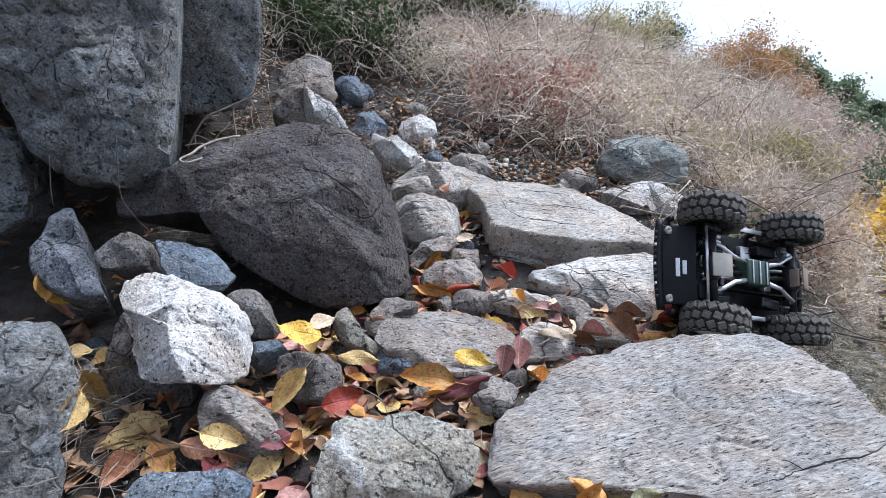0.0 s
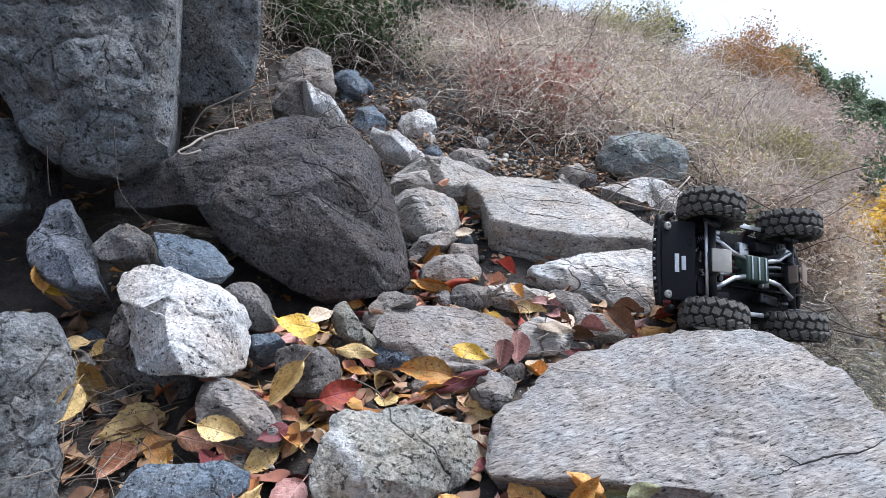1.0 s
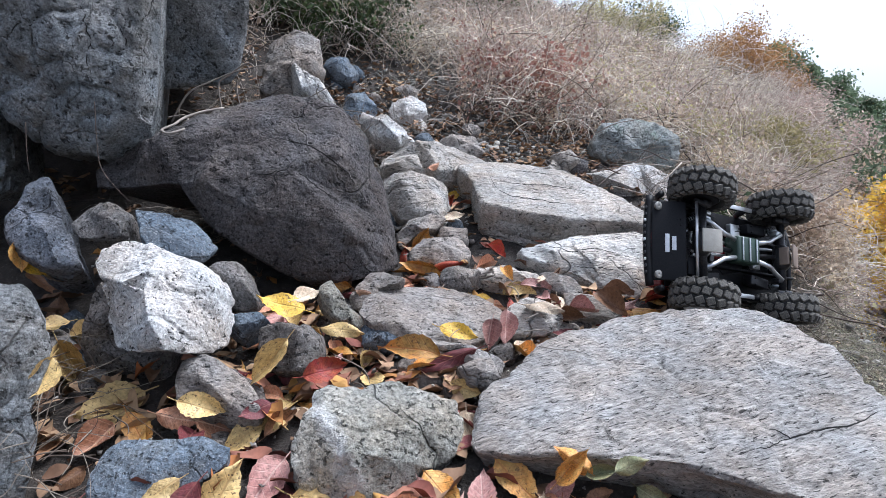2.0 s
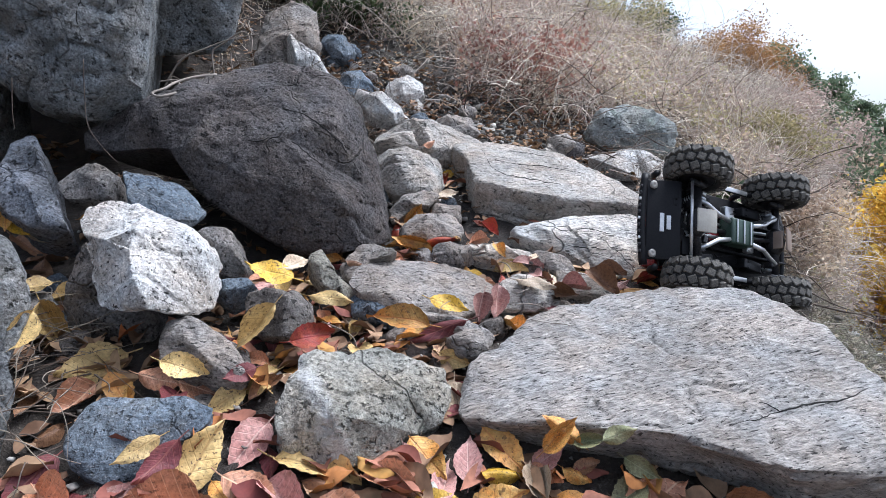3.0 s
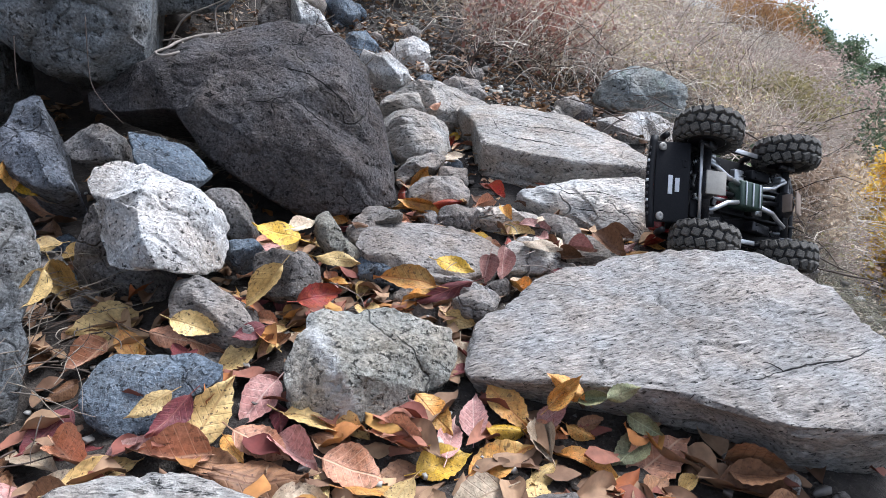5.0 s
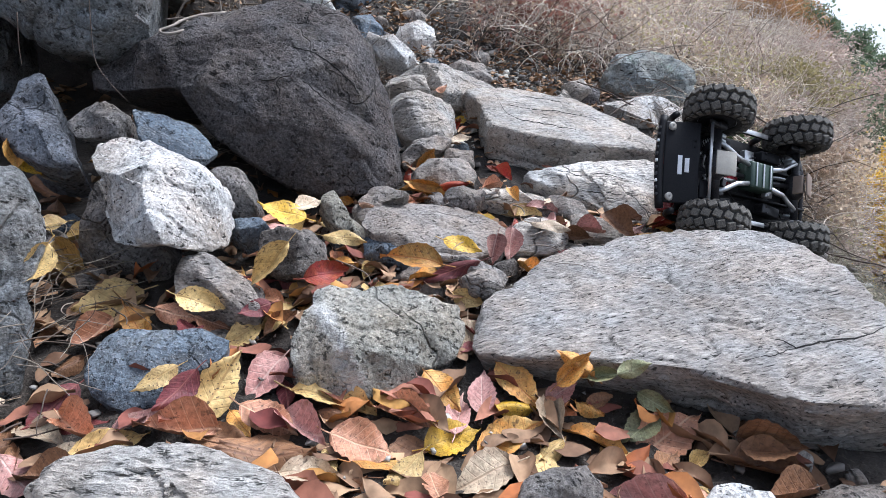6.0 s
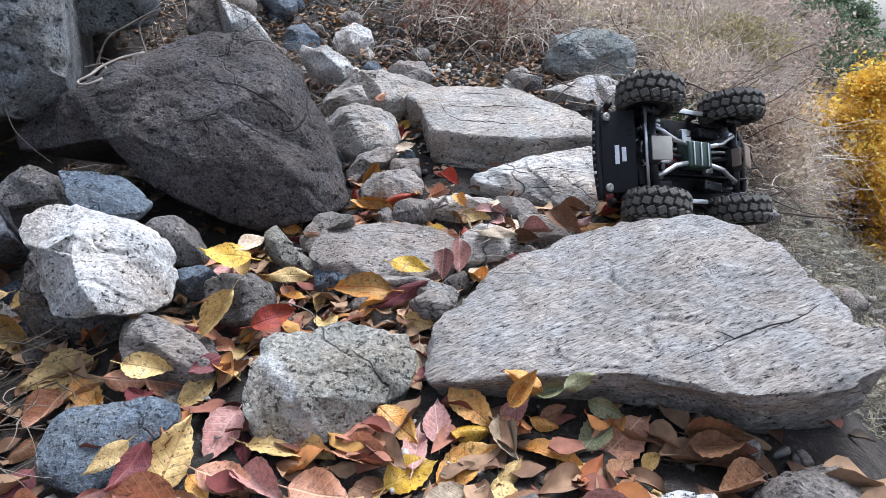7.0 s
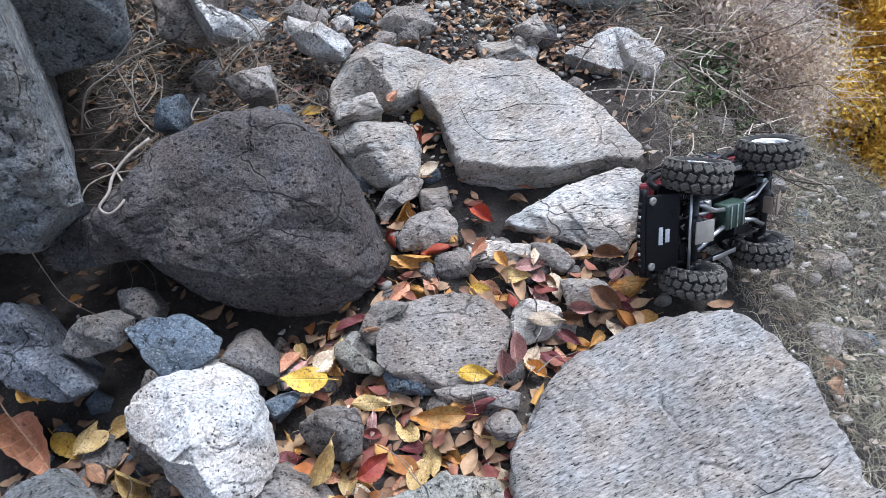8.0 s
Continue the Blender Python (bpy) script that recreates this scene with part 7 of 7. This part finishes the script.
# withered litter that nobody could count
def heap(name, label, count, box, sizes, mat, seed):
    """Curled leaves over the bare ground, joined into one mesh."""
    g = np.random.default_rng(seed)
    s, t = np.meshgrid(np.linspace(0, 1, 7), np.linspace(-1, 1, 4), indexing="ij")
    w = 0.25 * np.sin(np.pi * s ** 0.82) ** 0.85 * (1 - 0.2 * s) + 0.004
    flat = np.stack([s - 0.5, w * t, np.zeros_like(s)], -1).reshape(1, -1, 3).repeat(count, 0)
    fold, bend, wave = (g.uniform(-0.6, 0.8, (count, 1)), g.uniform(-0.5, 0.6, (count, 1)), g.uniform(0, 6, (count, 1)))
    flat[:, :, 2] = fold * (np.abs(t) ** 1.5 * w * 2).reshape(1, -1) + bend * ((s - 0.4) ** 2).reshape(1, -1) + 0.05 * np.sin(wave + 8 * s.reshape(1, -1) + 2 * t.reshape(1, -1))
    a = g.uniform(0, 6.283, count)
    lean = g.normal(0, 0.22, (count, 2))
    x3 = np.stack([np.cos(a), np.sin(a), lean[:, 0]], 1)
    x3 /= np.linalg.norm(x3, axis=1, keepdims=True)
    y3 = np.stack([-np.sin(a), np.cos(a), lean[:, 1]], 1)
    z3 = np.cross(x3, y3)
    z3 /= np.linalg.norm(z3, axis=1, keepdims=True)
    y3 = np.cross(z3, x3)
    x, y = g.normal(0.5, 0.27, count), g.normal(0.5, 0.27, count)
    x, y = box[0] + (box[1] - box[0]) * x, box[2] + (box[3] - box[2]) * y
    at = np.stack([x, y, height(x, y) + g.uniform(0.0, box[4], count)], 1)
    size = g.uniform(*sizes, count)[:, None, None]
    verts = at[:, None, :] + size * (flat[:, :, 0:1] * x3[:, None, :] + flat[:, :, 1:2] * y3[:, None, :] + flat[:, :, 2:3] * z3[:, None, :])
    i, k = np.meshgrid(np.arange(6), np.arange(3), indexing="ij")
    q = np.stack([i * 4 + k, i * 4 + k + 1, i * 4 + k + 5, i * 4 + k + 4], -1).reshape(1, -1, 4)
    quads = (np.arange(count) * 28)[:, None, None] + q
    me = raw_mesh(name, verts.reshape(-1, 3), quads.reshape(-1, 4), mat)
    me.polygons.foreach_set("use_smooth", [True] * len(me.polygons))
    tagged(new(name, me), label, "litter", kind="stuff")


old_leaf = twig_material("old_leaf", (0.16, 0.085, 0.05), (0.42, 0.27, 0.16))
warm_leaf = twig_material("warm_leaf", (0.34, 0.10, 0.03), (0.52, 0.30, 0.08))
rust_leaf = twig_material("rust_leaf", (0.16, 0.035, 0.03), (0.36, 0.16, 0.10))
heap("gully_litter", "curled brown leaves filling gaps between stones", 330, (-0.55, 0.55, 0.86, 1.55, 0.03), (0.035, 0.075), old_leaf, 81)
heap("warm_litter", "curled orange leaves filling gaps between stones", 70, (-0.50, 0.50, 0.40, 1.50, 0.04), (0.05, 0.085), warm_leaf, 82)
heap("rust_litter", "curled rust-red leaves between stones", 120, (-0.50, 0.50, 0.40, 1.50, 0.035), (0.045, 0.08), rust_leaf, 83)
heap("near_litter", "curled brown leaves below a slab", 150, (-0.55, 0.70, 0.35, 0.86, 0.018), (0.05, 0.09), old_leaf, 84)
heap("upper_litter", "withered brown leaves below the bank", 2200, (-1.0, 0.35, 1.60, 2.9, 0.04), (0.018, 0.042), old_leaf, 85)
heap("slope_litter", "withered leaves on the falling slope", 700, (0.75, 1.9, 0.7, 2.4, 0.03), (0.02, 0.04), dull_leaf, 86)
heap("foot_litter", "withered brown leaves at the foot of the bank", 1100, (0.10, 1.05, 1.85, 2.75, 0.04), (0.018, 0.04), old_leaf, 87)
heap("back_litter", "curled brown leaves on the lower ground", 3500, (-2.2, 2.2, -2.9, 0.3, 0.02), (0.05, 0.09), old_leaf, 89)
heap("bank_litter", "withered leaves on the upper bank", 3000, (-3.2, -1.3, 0.2, 3.2, 0.03), (0.04, 0.08), old_leaf, 90)
heap("left_litter", "curled brown leaves beside a dark stone", 160, (-0.95, -0.45, 0.75, 1.25, 0.025), (0.04, 0.075), old_leaf, 88)
twigs("bare stem at the foot of the bank", 40, (0.10, 1.0, 2.1, 2.6, 0.02, 0.16), (0.12, 0.30), (0.001, 0.002), grey_twig, 78)


def gravel(name, label, count, box, sizes, mat, seed):
    """Small angular chips over the bare ground, joined into one mesh."""
    g = np.random.default_rng(seed)
    corner = np.array([(x, y, z) for x in (-1, 1) for y in (-1, 1) for z in (-1, 1)], float)
    shape = corner[None] * g.uniform(0.25, 1.0, (count, 8, 3)) * g.uniform(0.5, 1.0, (count, 1, 3))
    a, b = g.uniform(0, 6.283, count), g.uniform(-0.6, 0.6, count)
    x = shape[:, :, 0] * np.cos(a)[:, None] - shape[:, :, 1] * np.sin(a)[:, None]
    y = shape[:, :, 0] * np.sin(a)[:, None] + shape[:, :, 1] * np.cos(a)[:, None]
    z = 0.6 * shape[:, :, 2] + np.sin(b)[:, None] * x
    px = box[0] + (box[1] - box[0]) * g.normal(0.5, 0.27, count)
    py = box[2] + (box[3] - box[2]) * g.normal(0.5, 0.27, count)
    r = (sizes[0] * (sizes[1] / sizes[0]) ** (g.random(count) ** 2))[:, None]
    verts = np.stack([px[:, None] + r * x, py[:, None] + r * y, (height(px, py) + 0.012)[:, None] + r * z], -1)
    quad = np.array(((0, 1, 3, 2), (4, 6, 7, 5), (0, 4, 5, 1), (2, 3, 7, 6), (0, 2, 6, 4), (1, 5, 7, 3)))
    tagged(new(name, raw_mesh(name, verts.reshape(-1, 3), (np.arange(count) * 8)[:, None, None].repeat(6, 1).repeat(4, 2).reshape(-1, 4) + np.tile(quad, (count, 1)), mat)), label, "gravel", kind="stuff")


chip_grey = twig_material("chip_grey", (0.15, 0.137, 0.125), (0.47, 0.44, 0.405))
gravel("upper_gravel", "broken grey stone chips on the upper gully", 1900, (-0.55, 0.45, 1.65, 3.0), (0.005, 0.024), chip_grey, 95)
gravel("foot_gravel", "broken grey stone chips at the foot of the bank", 900, (0.15, 1.10, 1.80, 2.7), (0.005, 0.024), chip_grey, 96)
gravel("slope_gravel", "grey stone chips on the falling slope", 600, (0.80, 1.70, 0.8, 2.3), (0.005, 0.03), chip_grey, 97)
gravel("gully_gravel", "small stone chips between leaves", 260, (-0.55, 0.55, 0.5, 1.5), (0.004, 0.014), chip_grey, 98)
